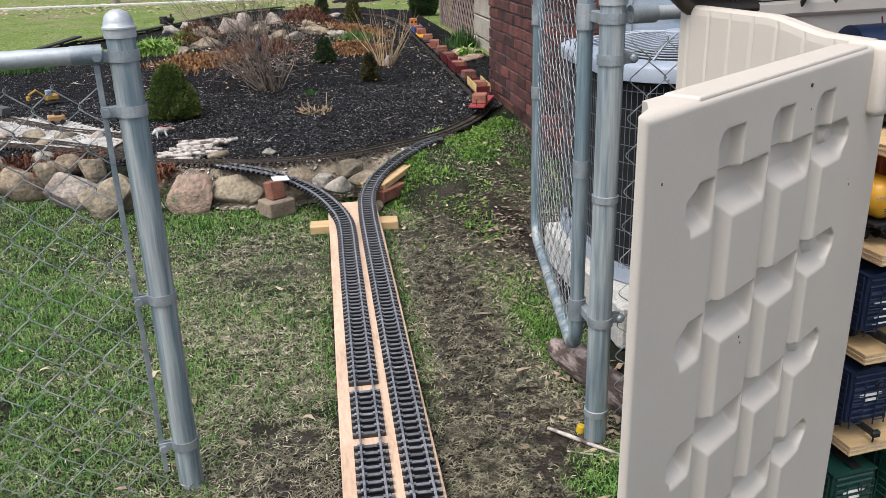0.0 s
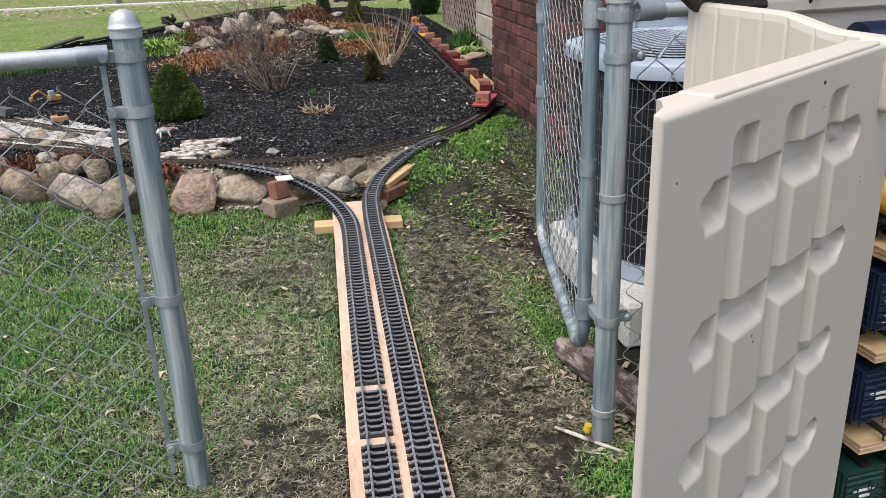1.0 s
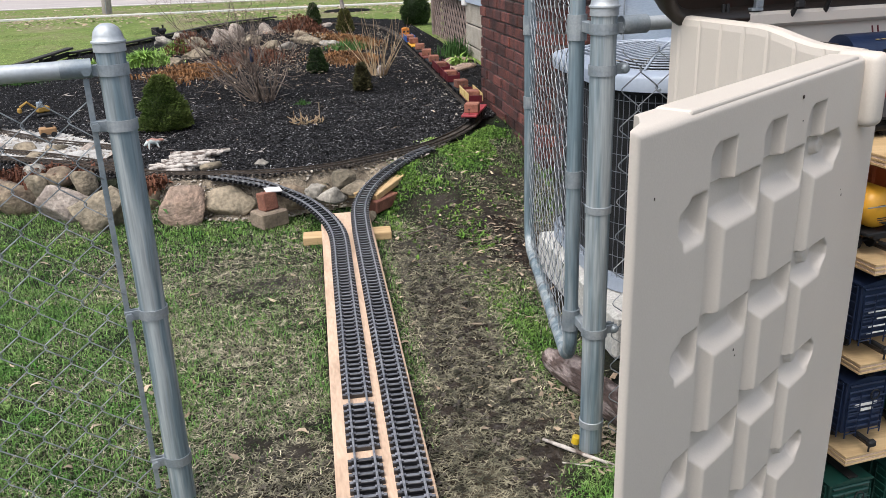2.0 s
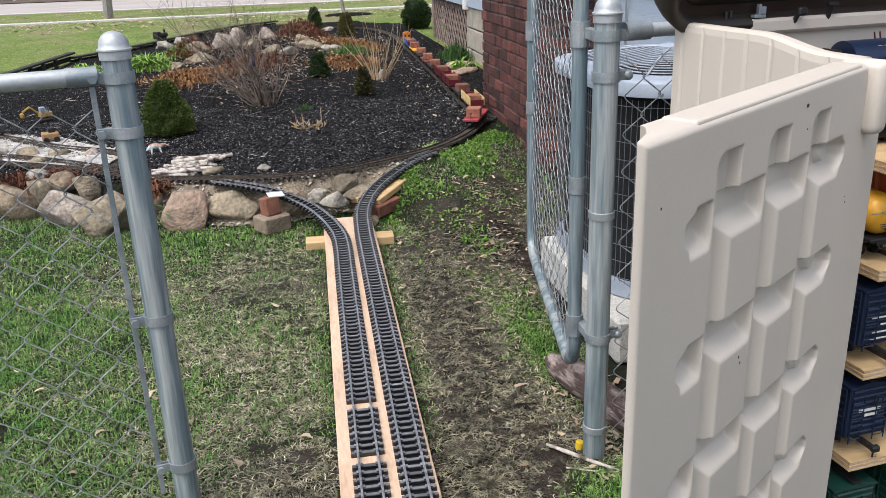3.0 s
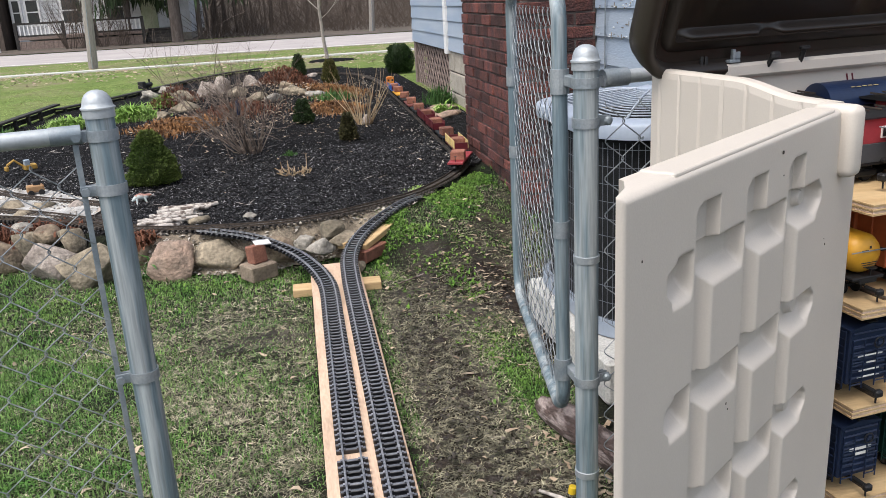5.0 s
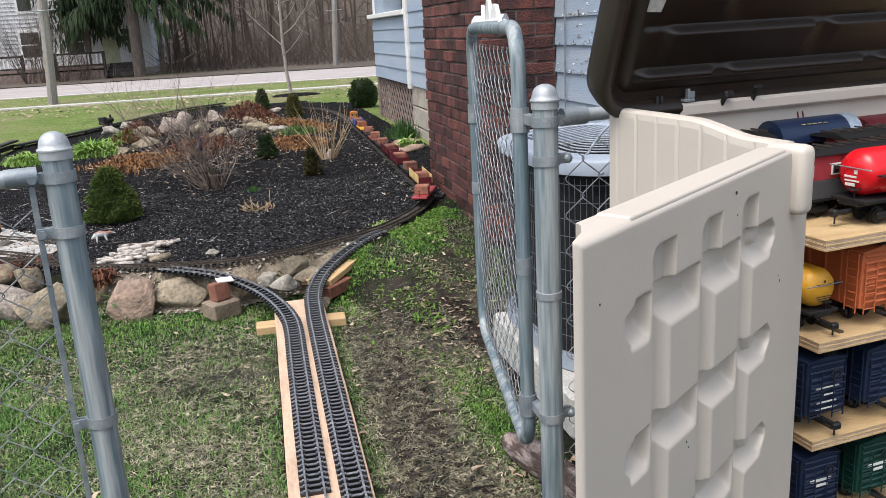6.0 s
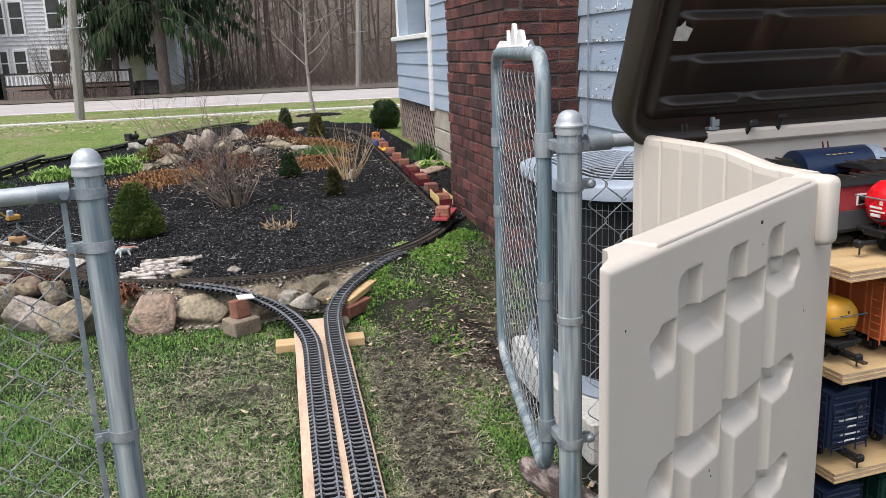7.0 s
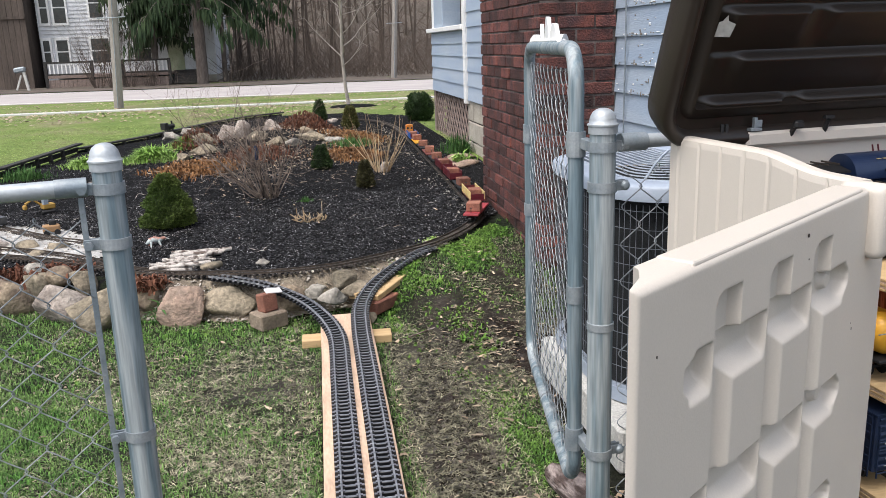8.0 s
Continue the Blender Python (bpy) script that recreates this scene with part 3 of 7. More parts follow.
# ---- fence posts, rails, chain link ----
def chain_link(origin, along, length, z0, z1, pitch=0.078, r=0.0016, name="chain_link", parent=None, z_at=None):
    """Woven wire: zigzag wires side by side, hooked over one another at every bend."""
    g = Geo()
    o, d = Vector(origin), Vector(along).normalized()
    nrm = Vector((d.y, -d.x, 0))
    half = pitch / 2
    n, rows = int(length / half), int((z1 - z0) / half)
    for i in range(0, n):
        pts = []
        for k in range(rows + 1):
            side = 1 if (k + i) % 2 else -1
            for dz, ds, depth in ((-0.5, 0.0, -0.0032 * side), (-0.12, 0.50 * side, -0.0026 * side), (0.0, 0.56 * side, 0.0), (0.12, 0.50 * side, 0.0026 * side)):
                s = half * (i + 0.5 + ds)
                z = z0 + half * (k + dz)
                j = 0.003 * noise.noise((s * 7, z * 7, 3))
                pts.append(o + d * (s + j) + nrm * depth + Vector((0, 0, z)))
        g.tube(pts, r, 4, cap=False)
    return part(name, g, M_wire, parent, "thin twisted fence wire", smooth=True)


def post_geo(r, h):
    return Geo().lathe([(r, -0.3), (r, h)], seg=28)


def cap_geo(r, z):
    return Geo().lathe([(r + 0.003, z - 0.016), (r + 0.003, z), (r + 0.0055, z + 0.001), (r + 0.0055, z + 0.004), (r + 0.002, z + 0.006), (r * 1.02, z + 0.014), (r * 0.93, z + 0.022), (r * 0.77, z + 0.029), (r * 0.52, z + 0.034), (r * 0.25, z + 0.0365), (0.001, z + 0.037)], seg=28)


def band_geo(r, z, toward, h=0.022, reach=0.03):
    """A strap round a post with two lugs that a bolt pinches."""
    g = Geo()
    n = 24
    ring = [(math.cos(2 * math.pi * i / n), math.sin(2 * math.pi * i / n)) for i in range(n)]
    vs = [(c * q, s * q, zz) for q, zz in ((r + 0.001, z - h / 2), (r + 0.0035, z - h / 2), (r + 0.0035, z + h / 2), (r + 0.001, z + h / 2)) for c, s in ring]
    fs = [(a * n + i, a * n + (i + 1) % n, (a + 1) % 4 * n + (i + 1) % n, (a + 1) % 4 * n + i) for a in range(4) for i in range(n)]
    g.add(vs, fs)
    d = Vector(toward).normalized()
    side = Vector((-d.y, d.x, 0))
    m = Matrix(((d.x, side.x, 0, 0), (d.y, side.y, 0, 0), (0, 0, 1, z), (0, 0, 0, 1)))
    for s in (-0.006, 0.006):
        g.box((r + reach / 2, s, 0), (reach, 0.003, h), m, bevel=0.001)
    return g, m @ Matrix.Translation((r + reach * 0.72, 0, 0))


def bolt(parent, m, name="bolt"):
    g = Geo().lathe([(0.0045, -0.016), (0.0045, 0.014)], m @ Matrix.Rotation(math.pi / 2, 4, "X"), 8)
    g.lathe([(0.010, 0.009), (0.011, 0.012), (0.007, 0.017), (0.002, 0.0185)], m @ Matrix.Rotation(math.pi / 2, 4, "X"), 10)
    g.lathe([(0.009, -0.019), (0.009, -0.010)], m @ Matrix.Rotation(math.pi / 2, 4, "X"), 6)
    part(name, g, M_steel_dull, parent, "carriage bolt and nut")


M_cap = mat("cast_zinc_cap", (0.33, 0.36, 0.39), (0.43, 0.46, 0.48), scale=12, rough=0.45, metal=0.4, bump=0.05, grain=120, fine=0.1)
LP, RP, PR = (-0.366, 1.905), (0.628, 1.888), 0.0274
def make_left_fence():
    th = thing("fence_post", pose(*LP, 0), "galvanised steel gate post with a domed cap", "fence post")
    part("pipe", post_geo(PR, 1.06), M_steel, th, smooth=True)
    part("cap", cap_geo(PR, 1.055), M_cap, th, "dull cast dome cap", smooth=True)
    d = (-1, -0.22, 0)
    for z in (1.005, 0.897, 0.489, 0.12):
        g, m = band_geo(PR, z, d)
        part("band", g, M_steel_dull, th)
        bolt(th, m)
    fe = thing("chain_link_fence", pose(LP[0], LP[1], 0), "galvanised chain link fence with a top rail", "fence")
    dv = Vector(d).normalized()
    st = dv * 0.052
    part("tension_bar", Geo().box((0, 0, 0.52), (0.011, 0.005, 0.94), Matrix.Translation(st) @ Matrix.Rotation(0.25, 4, "Z"), bevel=0.001), M_steel_dull, fe, "flat steel tension bar")
    ends = [dv * 0.045 + Vector((0, 0, 1.01)), dv * 4.2 + Vector((0, 0, 1.01))]
    part("top_rail", Geo().tube(ends, 0.0172, 20), M_cap, fe, "round galvanised rail", smooth=True)
    part("rail_end", Geo().tube([dv * 0.038 + Vector((0, 0, 1.01)), dv * 0.095 + Vector((0, 0, 1.01))], 0.0185, 20), M_steel_dull, fe, "cast rail end cup", smooth=True)
    chain_link(st, dv, 2.6, 0.03, 0.985, pitch=0.084, r=0.0014, parent=fe)
    for k in (4.2,):
        p = dv * k
        part("line_post", Geo().tube([p + Vector((0, 0, -0.2)), p + Vector((0, 0, 1.05))], 0.024, 16), M_steel, fe, smooth=True)


def make_right_fence():
    th = thing("fence_post", pose(*RP, 0), "galvanised steel gate post beside the air conditioner", "fence post")
    part("pipe", post_geo(PR, 1.08), M_steel, th, smooth=True)
    part("cap", cap_geo(PR, 1.078), M_cap, th, "dull cast dome cap", smooth=True)
    d = Vector((1, 0.14, 0)).normalized()
    for z in (1.035, 0.95, 0.335):
        g, m = band_geo(PR, z, d)
        part("band", g, M_steel_dull, th)
        bolt(th, m)
    for z in (0.64, 0.085):
        part("band", Geo().lathe([(PR + 0.0005, z - 0.009), (PR + 0.0025, z - 0.008), (PR + 0.0025, z + 0.008), (PR + 0.0005, z + 0.009)], seg=28), M_steel_dull, th)
    fe = thing("chain_link_fence", pose(RP[0], RP[1], 0), "short chain link fence run behind a storage shed", "fence")
    part("top_rail", Geo().tube([d * 0.05 + Vector((0, 0, 1.04)), d * 2.2 + Vector((0, 0, 1.04))], 0.0150, 20), M_cap, fe, "round galvanised rail", smooth=True)
    part("rail_end", Geo().tube([d * 0.04 + Vector((0, 0, 1.04)), d * 0.10 + Vector((0, 0, 1.04))], 0.0195, 20), M_steel_dull, fe, "cast rail end cup", smooth=True)
    chain_link(d * 0.05, d, 1.5, 0.06, 1.01, pitch=0.084, r=0.0015, parent=fe)


G0, G1, GR = Vector((0.598, 1.972, 0)), Vector((0.740, 2.862, 0)), 0.0175
def make_gate():
    th = thing("gate", pose(G0.x, G0.y, 0), "open chain link gate in a rounded galvanised frame", "gate")
    d = (G1 - G0).normalized()
    w = (G1 - G0).length
    pts, rc, zb, zt = [], 0.085, 0.205, 1.235
    for (cx, cz, a0) in ((w - rc, zt - rc, 0), (rc, zt - rc, 90), (rc, zb + rc, 180), (w - rc, zb + rc, 270)):
        for k in range(9):
            a = radians(a0 + 90 * k / 8)
            pts.append(d * (cx + rc * math.cos(a)) + Vector((0, 0, cz + rc * math.sin(a))))
    part("gate_frame", Geo().tube(pts, GR, 16, closed=True), M_steel, th, "bent round tube frame", smooth=True)
    chain_link(d * 0.03, d, w - 0.05, zb + 0.03, zt - 0.03, pitch=0.076, r=0.0013, parent=th)
    for s, z in ((0, 0.69), (w, 0.71)):
        part("coupling", Geo().tube([d * s + Vector((0, 0, z - 0.02)), d * s + Vector((0, 0, z + 0.02))], GR + 0.0025, 16), M_steel_dull, th, "swaged sleeve", smooth=True)
    for z in (1.035, 0.335):
        part("hinge", Geo().tube([Vector((0, 0, z - 0.03)), Vector((0, 0, z + 0.025))], GR + 0.004, 16).box((0.013, -0.035, z), (0.02, 0.075, 0.024), bevel=0.002), M_steel_dull, th, "clamp hinge round the frame")
    part("latch", Geo().tube([d * w + Vector((0, 0, 0.93)), d * w + Vector((0, 0, 0.99))], GR + 0.004, 14), M_steel_dull, th, "fork latch collar")
    for s in (0.25, 0.5, 0.72):
        for z in (zb,):
            part("tie_wire", Geo().tube([d * s + Vector((0.021 * math.cos(a), 0.021 * math.cos(a) * d.x, z + 0.021 * math.sin(a))) for a in [k * math.pi / 6 for k in range(12)]], 0.0013, 5, closed=True), M_wire, th)
    orn = thing("white_ornament", pose(G0.x, G0.y, 0), "white painted cut-out ornament on a gate rail", "ornament")
    for k, (s, h, wd) in enumerate(((0.22, 0.018, 0.07), (0.36, 0.046, 0.075), (0.485, 0.066, 0.08), (0.61, 0.050, 0.075), (0.73, 0.022, 0.07))):
        o = [(-wd / 2, 0), (wd / 2, 0), (wd / 2 * 0.8, h * 0.5), (wd * 0.15, h), (-wd * 0.2, h * 0.95), (-wd / 2 * 0.9, h * 0.45)]
        q = d * s + Vector((0, 0, zt + GR - 0.003))
        m = Matrix.Translation(q) @ Matrix(((d.x, -d.y, 0, 0), (d.y, d.x, 0, 0), (0, 0, 1, 0), (0, 0, 0, 1))) @ pose(0, 0, 0, 90, 0, (-24, 6, 0, -6, 24)[k])
        part("panel", Geo().prism(o, 0.010, m), M_white, orn)
    part("foot", Geo().box((0.475, 0, zt + GR + 0.0), (0.56, 0.016, 0.006), Matrix(((d.x, -d.y, 0, 0), (d.y, d.x, 0, 0), (0, 0, 1, 0), (0, 0, 0, 1))), bevel=0.002), M_white, orn)


make_left_fence()
make_right_fence()
make_gate()


# ---- air conditioner ----
def make_ac():
    x0, x1, y0, y1, zb, zt = 0.89, 1.53, 2.41, 3.22, 0.155, 0.842
    solid("concrete_pad", Geo().box(((x0 + x1) / 2 + 0.015, (y0 + y1) / 2 - 0.08, 0.075), (x1 - x0 + 0.10, y1 - y0 + 0.01, 0.15), bevel=0.012), M_concrete, "pale concrete slab under an air conditioner", "slab")
    th = thing("air_conditioner", pose((x0 + x1) / 2, (y0 + y1) / 2, 0), "grey outdoor air conditioning unit with wire guard", "air conditioner")
    hx, hy, rc = (x1 - x0) / 2, (y1 - y0) / 2, 0.20

    def ring(inset, n=10):
        out = []
        for sx, sy, a0 in ((1, 1, 0), (-1, 1, 90), (-1, -1, 180), (1, -1, 270)):
            for k in range(n + 1):
                a = radians(a0 + 90 * k / n)
                out.append((sx * (hx - rc) + (rc - inset) * math.cos(a), sy * (hy - rc) + (rc - inset) * math.sin(a)))
        return out

    part("coil", Geo().prism(ring(0.03), zt - zb - 0.09, Matrix.Translation((0, 0, zb + 0.03))), M_coil, th, "dark finned coil")
    part("base_pan", Geo().prism(ring(0.0), 0.045, Matrix.Translation((0, 0, zb))), M_ac, th, "grey base pan")
    # lid: rim with a skirt, and a domed guard of concentric wires over the fan
    n = len(ring(0))
    g = Geo()
    inner = 0.062
    loops = [[(x, y, zt - 0.048) for x, y in ring(-0.012)], [(x, y, zt - 0.010) for x, y in ring(-0.014)], [(x, y, zt - 0.003) for x, y in ring(-0.009)], [(x, y, zt) for x, y in ring(0.0)], [(x, y, zt + 0.004) for x, y in ring(inner)], [(x, y, zt + 0.001) for x, y in ring(inner + 0.006)], [(x, y, zt - 0.05) for x, y in ring(inner + 0.008)]]
    for lp in loops:
        g.v += lp
    for i in range(len(loops) - 1):
        for j in range(n):
            g.f.append((i * n + j, i * n + (j + 1) % n, (i + 1) * n + (j + 1) % n, (i + 1) * n + j))
    part("lid", g, M_ac, th, "pale grey sheet metal top", smooth=True)
    # flat near-black plate plays the shade inside the fan opening
    part("fan_well", Geo().prism(ring(inner + 0.004), 0.004, Matrix.Translation((0, 0, zt - 0.058))), M_dark, th)
    base = ring(inner + 0.003)
    dome = lambda k: zt + 0.004 + 0.042 * (1 - k * k)
    for q in range(15):
        k = 1 - q * 0.062
        part("guard_wire", Geo().tube([(x * k, y * k, dome(k)) for x, y in base], 0.0024, 5, closed=True), M_guard, th, smooth=True)
    for q in range(8):
        x, y = base[(q * n // 8 + 5) % n]
        part("guard_stay", Geo().tube([(x * k, y * k, dome(k) + 0.004) for k in (0.12, 0.4, 0.7, 1.02)], 0.0036, 6), M_guard, th, smooth=True)
    part("guard_boss", Geo().lathe([(0.05, dome(0) - 0.004), (0.05, dome(0) + 0.006), (0.04, dome(0) + 0.010)], seg=20), M_ac, th)
    part("fan_motor", Geo().lathe([(0.07, zt - 0.1), (0.07, zt - 0.02), (0.04, zt + 0.0)], seg=16), M_dark, th)
    g = Geo()
    path = []
    ro = ring(0.004, 8)
    for (ax, ay), (bx, by) in zip(ro, ro[1:] + ro[:1]):
        ln = math.hypot(bx - ax, by - ay)
        k = max(1, round(ln / 0.019))
        path += [(ax + (bx - ax) * i / k, ay + (by - ay) * i / k) for i in range(k)]
    for x, y in path:
        g.tube([(x, y, zb + 0.04), (x, y, zt - 0.06)], 0.0010, 4, cap=False)
    for k in range(11):
        z = zb + 0.06 + k * (zt - zb - 0.14) / 10
        g.tube([(x * 0.997, y * 0.997, z) for x, y in path], 0.0011, 4, closed=True)
    tagged(part("wire_guard", g, M_coilguard, th, "welded wire coil guard"), kind="stuff")
    for x, y in ((-hx + 0.1, -hy - 0.013), (hx - 0.12, -hy - 0.013), (-hx - 0.013, 0)):
        part("screw", Geo().lathe([(0.006, 0), (0.004, 0.004)], pose(x, y, zt - 0.035, 90 if abs(y) > 0.1 else 0, 0 if abs(y) > 0.1 else -90, 0), 10), M_steel_dull, th)


M_ac = mat("ac_grey_paint", (0.30, 0.35, 0.43), (0.35, 0.40, 0.47), scale=4, rough=0.42, bump=0.05, fine=0.05)
M_guard = mat("guard_wire_paint", (0.36, 0.40, 0.46), (0.30, 0.34, 0.40), scale=20, rough=0.45, bump=0)
M_coilguard = mat("coil_guard_wire", (0.17, 0.19, 0.22), (0.11, 0.12, 0.14), scale=20, rough=0.5, bump=0)
M_coil = mat("coil_fins", (0.006, 0.007, 0.008), (0.011, 0.012, 0.014), scale=30, rough=0.9, metal=0.0, bump=0.4, grain=300)
make_ac()


# ---- storage shed ----
SF, SA = Vector((0.785, 1.24, 0)), math.atan2(0.1132, 0.9936)
SHED = Matrix.Translation(SF) @ Matrix.Rotation(SA, 4, "Z")   # x along the front, y to the back


def relief_panel(ns, nz, s0, s1, z0, z1, depth, thick, taper=0.0, droop=0.0):
    """A thick upright panel (s, z) whose front (-y) is carved in by depth(s, z)."""
    g = Geo()
    ss = [s0 + (s1 - s0) * i / ns for i in range(ns + 1)]
    zs = [z0 + (z1 - z0) * i / nz for i in range(nz + 1)]
    for z in zs:
        for s in ss:
            e = min(s - s0, s1 - s, z - z0, z1 - z)
            round_off = 0.007 * (1 - min(1, e / 0.008)) ** 2
            low = droop * smooth_step(s1 - 0.098, s1 - 0.086, s) * smooth_step(z1 - 0.24, z1, z)
            g.v.append((s, depth(s, z) + round_off, z - low))
    w = ns + 1
    for j in range(nz):
        for i in range(ns):
            g.f.append((j * w + i, j * w + i + 1, (j + 1) * w + i + 1, (j + 1) * w + i))
    edge = [i for i in range(w)] + [j * w + ns for j in range(1, nz + 1)] + [nz * w + i for i in range(ns - 1, -1, -1)] + [j * w for j in range(nz - 1, 0, -1)]
    n = len(edge)
    last = edge
    for cut, y1 in ((taper * 0.55, thick * 0.42), (taper * 0.92, thick * 0.76), (taper, thick * 0.95), (taper * 1.1, thick)):
        k = len(g.v)
        for i in edge:
            x, y, z = g.v[i]
            g.v.append((max(x, s0 + cut), y1, z - (0.004 if y1 == thick and z > z1 - 0.02 else 0)))
        ring = list(range(k, k + n))
        for i in range(n):
            j = (i + 1) % n
            g.f.append((last[j], last[i], ring[i], ring[j]))
        last = ring
    g.f.append(tuple(last)[::-1])
    return g


def band(x, a, b, soft):
    return smooth_step(a - soft / 2, a + soft / 2, x) * (1 - smooth_step(b - soft / 2, b + soft / 2, x))


GROOVES = ((0.144, 0.199), (0.275, 0.331), (0.405, 0.459))


def door_depth(s, z):
    """A weave of shallow upright grooves and cross slots whose lower sides slope."""
    d = 0.0
    if z < 1.012:
        for a, e in GROOVES:
            if a - 0.004 < s < e + 0.006:
                groove = smooth_step(a - 0.003, a + 0.001, s) * (1 - smooth_step(a + 0.030, a + 0.046, s))
                d = max(d, 0.72 * groove * (1 - smooth_step(0.956, 0.960, z)))
                rr_ = 0.014 * (1 - min(1.0, max(0.0, (1.006 - z) / 0.014)) ** 0.5)
                d = max(d, 0.75 * band(s, a + rr_, e, 0.005) * band(z, 0.956, 1.006, 0.005))
    for k in range(6):
        top = 0.958 - 0.157 * k
        if not top - 0.07 < z < top + 0.006:
            continue
        slope = smooth_step(top - 0.056, top - 0.030, z) * (1 - smooth_step(top - 0.003, top + 0.003, z))
        ends = 0.0
        for i, (p, q) in enumerate(((0.082, 0.136), (0.144, 0.266), (0.275, 0.396), (0.405, 0.529))):
            if i == 0:
                p += 0.022 * smooth_step(top - 0.02, top, z) ** 2 + 0.012 * smooth_step(top - 0.028, top - 0.046, z)
            if i == 3:
                q -= 0.012 * smooth_step(top - 0.02, top, z) ** 2 + 0.015 * smooth_step(top - 0.025, top - 0.046, z)
            ends = max(ends, smooth_step(p - 0.003, p + 0.003, s) * (1 - smooth_step(q - 0.006, q + 0.003, s)))
        d = max(d, slope * ends)
        r = math.hypot(s - 0.482, z - top + 0.017)
        d -= 0.45 * (1 - smooth_step(0.009, 0.014, r)) * (d > 0.3)
    return 0.0205 * d


def make_shed():
    th = thing("storage_shed", SHED, "beige resin storage shed with doors and brown lid open", "storage shed")
    W, D = 1.36, 0.50
    # left wall: ribbed sheet with a waved top edge
    def wall_top(y):
        return 1.050 + 0.018 * smooth_step(0.10, 0.26, y)
    g = Geo()
    n = 100
    for i in range(n + 1):
        y = 0.028 + (D - 0.018) * i / n
        groove = 0.0035 * max(0.0, 1 - abs(((y + 0.012) % 0.066) - 0.033) / 0.005)
        zt = wall_top(y)
        g.v += [(-0.012 + groove, y, 0.03), (-0.012 + groove, y, zt - 0.016), (-0.010, y, zt - 0.005), (-0.004, y, zt), (0.012, y, zt), (0.018, y, zt - 0.006), (0.020, y, zt - 0.02), (0.020, y, 0.03)]
    for i in range(n):
        for j in range(8):
            g.f.append((i * 8 + j, i * 8 + (j + 1) % 8, (i + 1) * 8 + (j + 1) % 8, (i + 1) * 8 + j))
    g.f += [tuple(range(8))[::-1], tuple(n * 8 + j for j in range(8))]
    part("side_panel", g, M_beige, th, "ribbed pale side panel with waved top", smooth=False)
    part("side_panel", Geo().box((W, D / 2, 0.54), (0.03, D, 1.03), bevel=0.01), M_beige, th)
    part("rear_panel", Geo().box((W / 2, D + 0.01, 0.545), (W + 0.02, 0.03, 1.045), bevel=0.008), M_beige, th, "pale rear panel")
    part("rear_rim", Geo().box((W / 2 + 0.07, D - 0.012, 1.052), (W - 0.13, 0.022, 0.03), bevel=0.006), M_beige, th)
    part("floor_panel", Geo().box((W / 2, D / 2, 0.03), (W, D, 0.05), bevel=0.008), M_beige, th)
    part("jamb", round_box((-0.012, 0.010, 1.000), (0.034, 0.070, 0.104), 0.012, Matrix.Rotation(0.25, 4, "Z")), M_beige, th, "rounded hinge lip", smooth=True)
    part("jamb", Geo().box((W, 0.0, 0.54), (0.06, 0.06, 1.03), bevel=0.013), M_beige, th)
    # open door
    a, b = Vector((0.278, 0.863)), Vector((0.765, 1.228))
    ang = math.atan2(b.y - a.y, b.x - a.x)
    dm = SHED.inverted() @ Matrix.Translation((a.x, a.y, 0)) @ Matrix.Rotation(ang, 4, "Z")
    door = part("door", relief_panel(348, 500, 0, 0.696, 0.05, 1.048, lambda s, z: door_depth(s - 0.011, z), 0.045, 0.066, 0.085), M_beige, th, "open door with a woven relief inside", m=dm, smooth=True)
    part("top_rib", round_box((0.345, 0.0235, 1.0450), (0.478, 0.0410, 0.010), 0.0035), M_beige, door, "raised strip along the top edge")
    rnd = random.Random(8)
    for i in range(9):
        s, z = rnd.choice(((0.03, 0.98), (0.37, 1.02), (0.5, 0.93), (0.56, 0.88), (0.48, 0.955), (0.55, 0.6), (0.04, 0.6), (0.24, 0.75)))
        s, z = s + rnd.uniform(-0.012, 0.012), z + rnd.uniform(-0.03, 0.01)
        part("scuff", Geo().box((s + 0.011, door_depth(s, z) - 0.0002, z), (rnd.uniform(0.0008, 0.0018), 0.001, rnd.uniform(0.0008, 0.0035))), M_scuff, door)
    part("scuff", Geo().lathe([(0.0024, 0), (0.0024, 0.001)], pose(0.385, -0.0004, 1.023, 90, 0, 0), 10), M_scuff, door, "small dark hole")
    # right-hand door, open to the far side
    part("door", relief_panel(20, 20, 0, 0.6, 0.05, 1.05, lambda s, z: 0.0, 0.036), M_beige, th, "second open door", m=pose(W + 0.01, -0.02, 0, 0, 0, -40))
    # lid: hinged along the back, leaning over the inside
    lean = radians(22)
    ax = Vector((1, 0, 0))
    up = Vector((0, -math.sin(lean), math.cos(lean)))
    nrm = Vector((0, -math.cos(lean), -math.sin(lean)))   # the underside looks to the front and down
    o = Vector((-0.062, D + 0.012, 1.050))
    LW, LH = W + 0.13, 0.60

    def P(p, q, h):
        return tuple(o + ax * p + up * q + nrm * h)

    def loop(inset, h, n=10):
        rc, out = 0.085, []
        for cx, cy, a0 in ((LW - rc, LH - rc, 0), (rc, LH - rc, 90), (rc, rc, 180), (LW - rc, rc, 270)):
            for k in range(n + 1):
                t = radians(a0 + 90 * k / n)
                out.append(P(cx + (rc - inset) * math.cos(t), cy + (rc - inset) * math.sin(t), h))
        return out

    g = Geo()
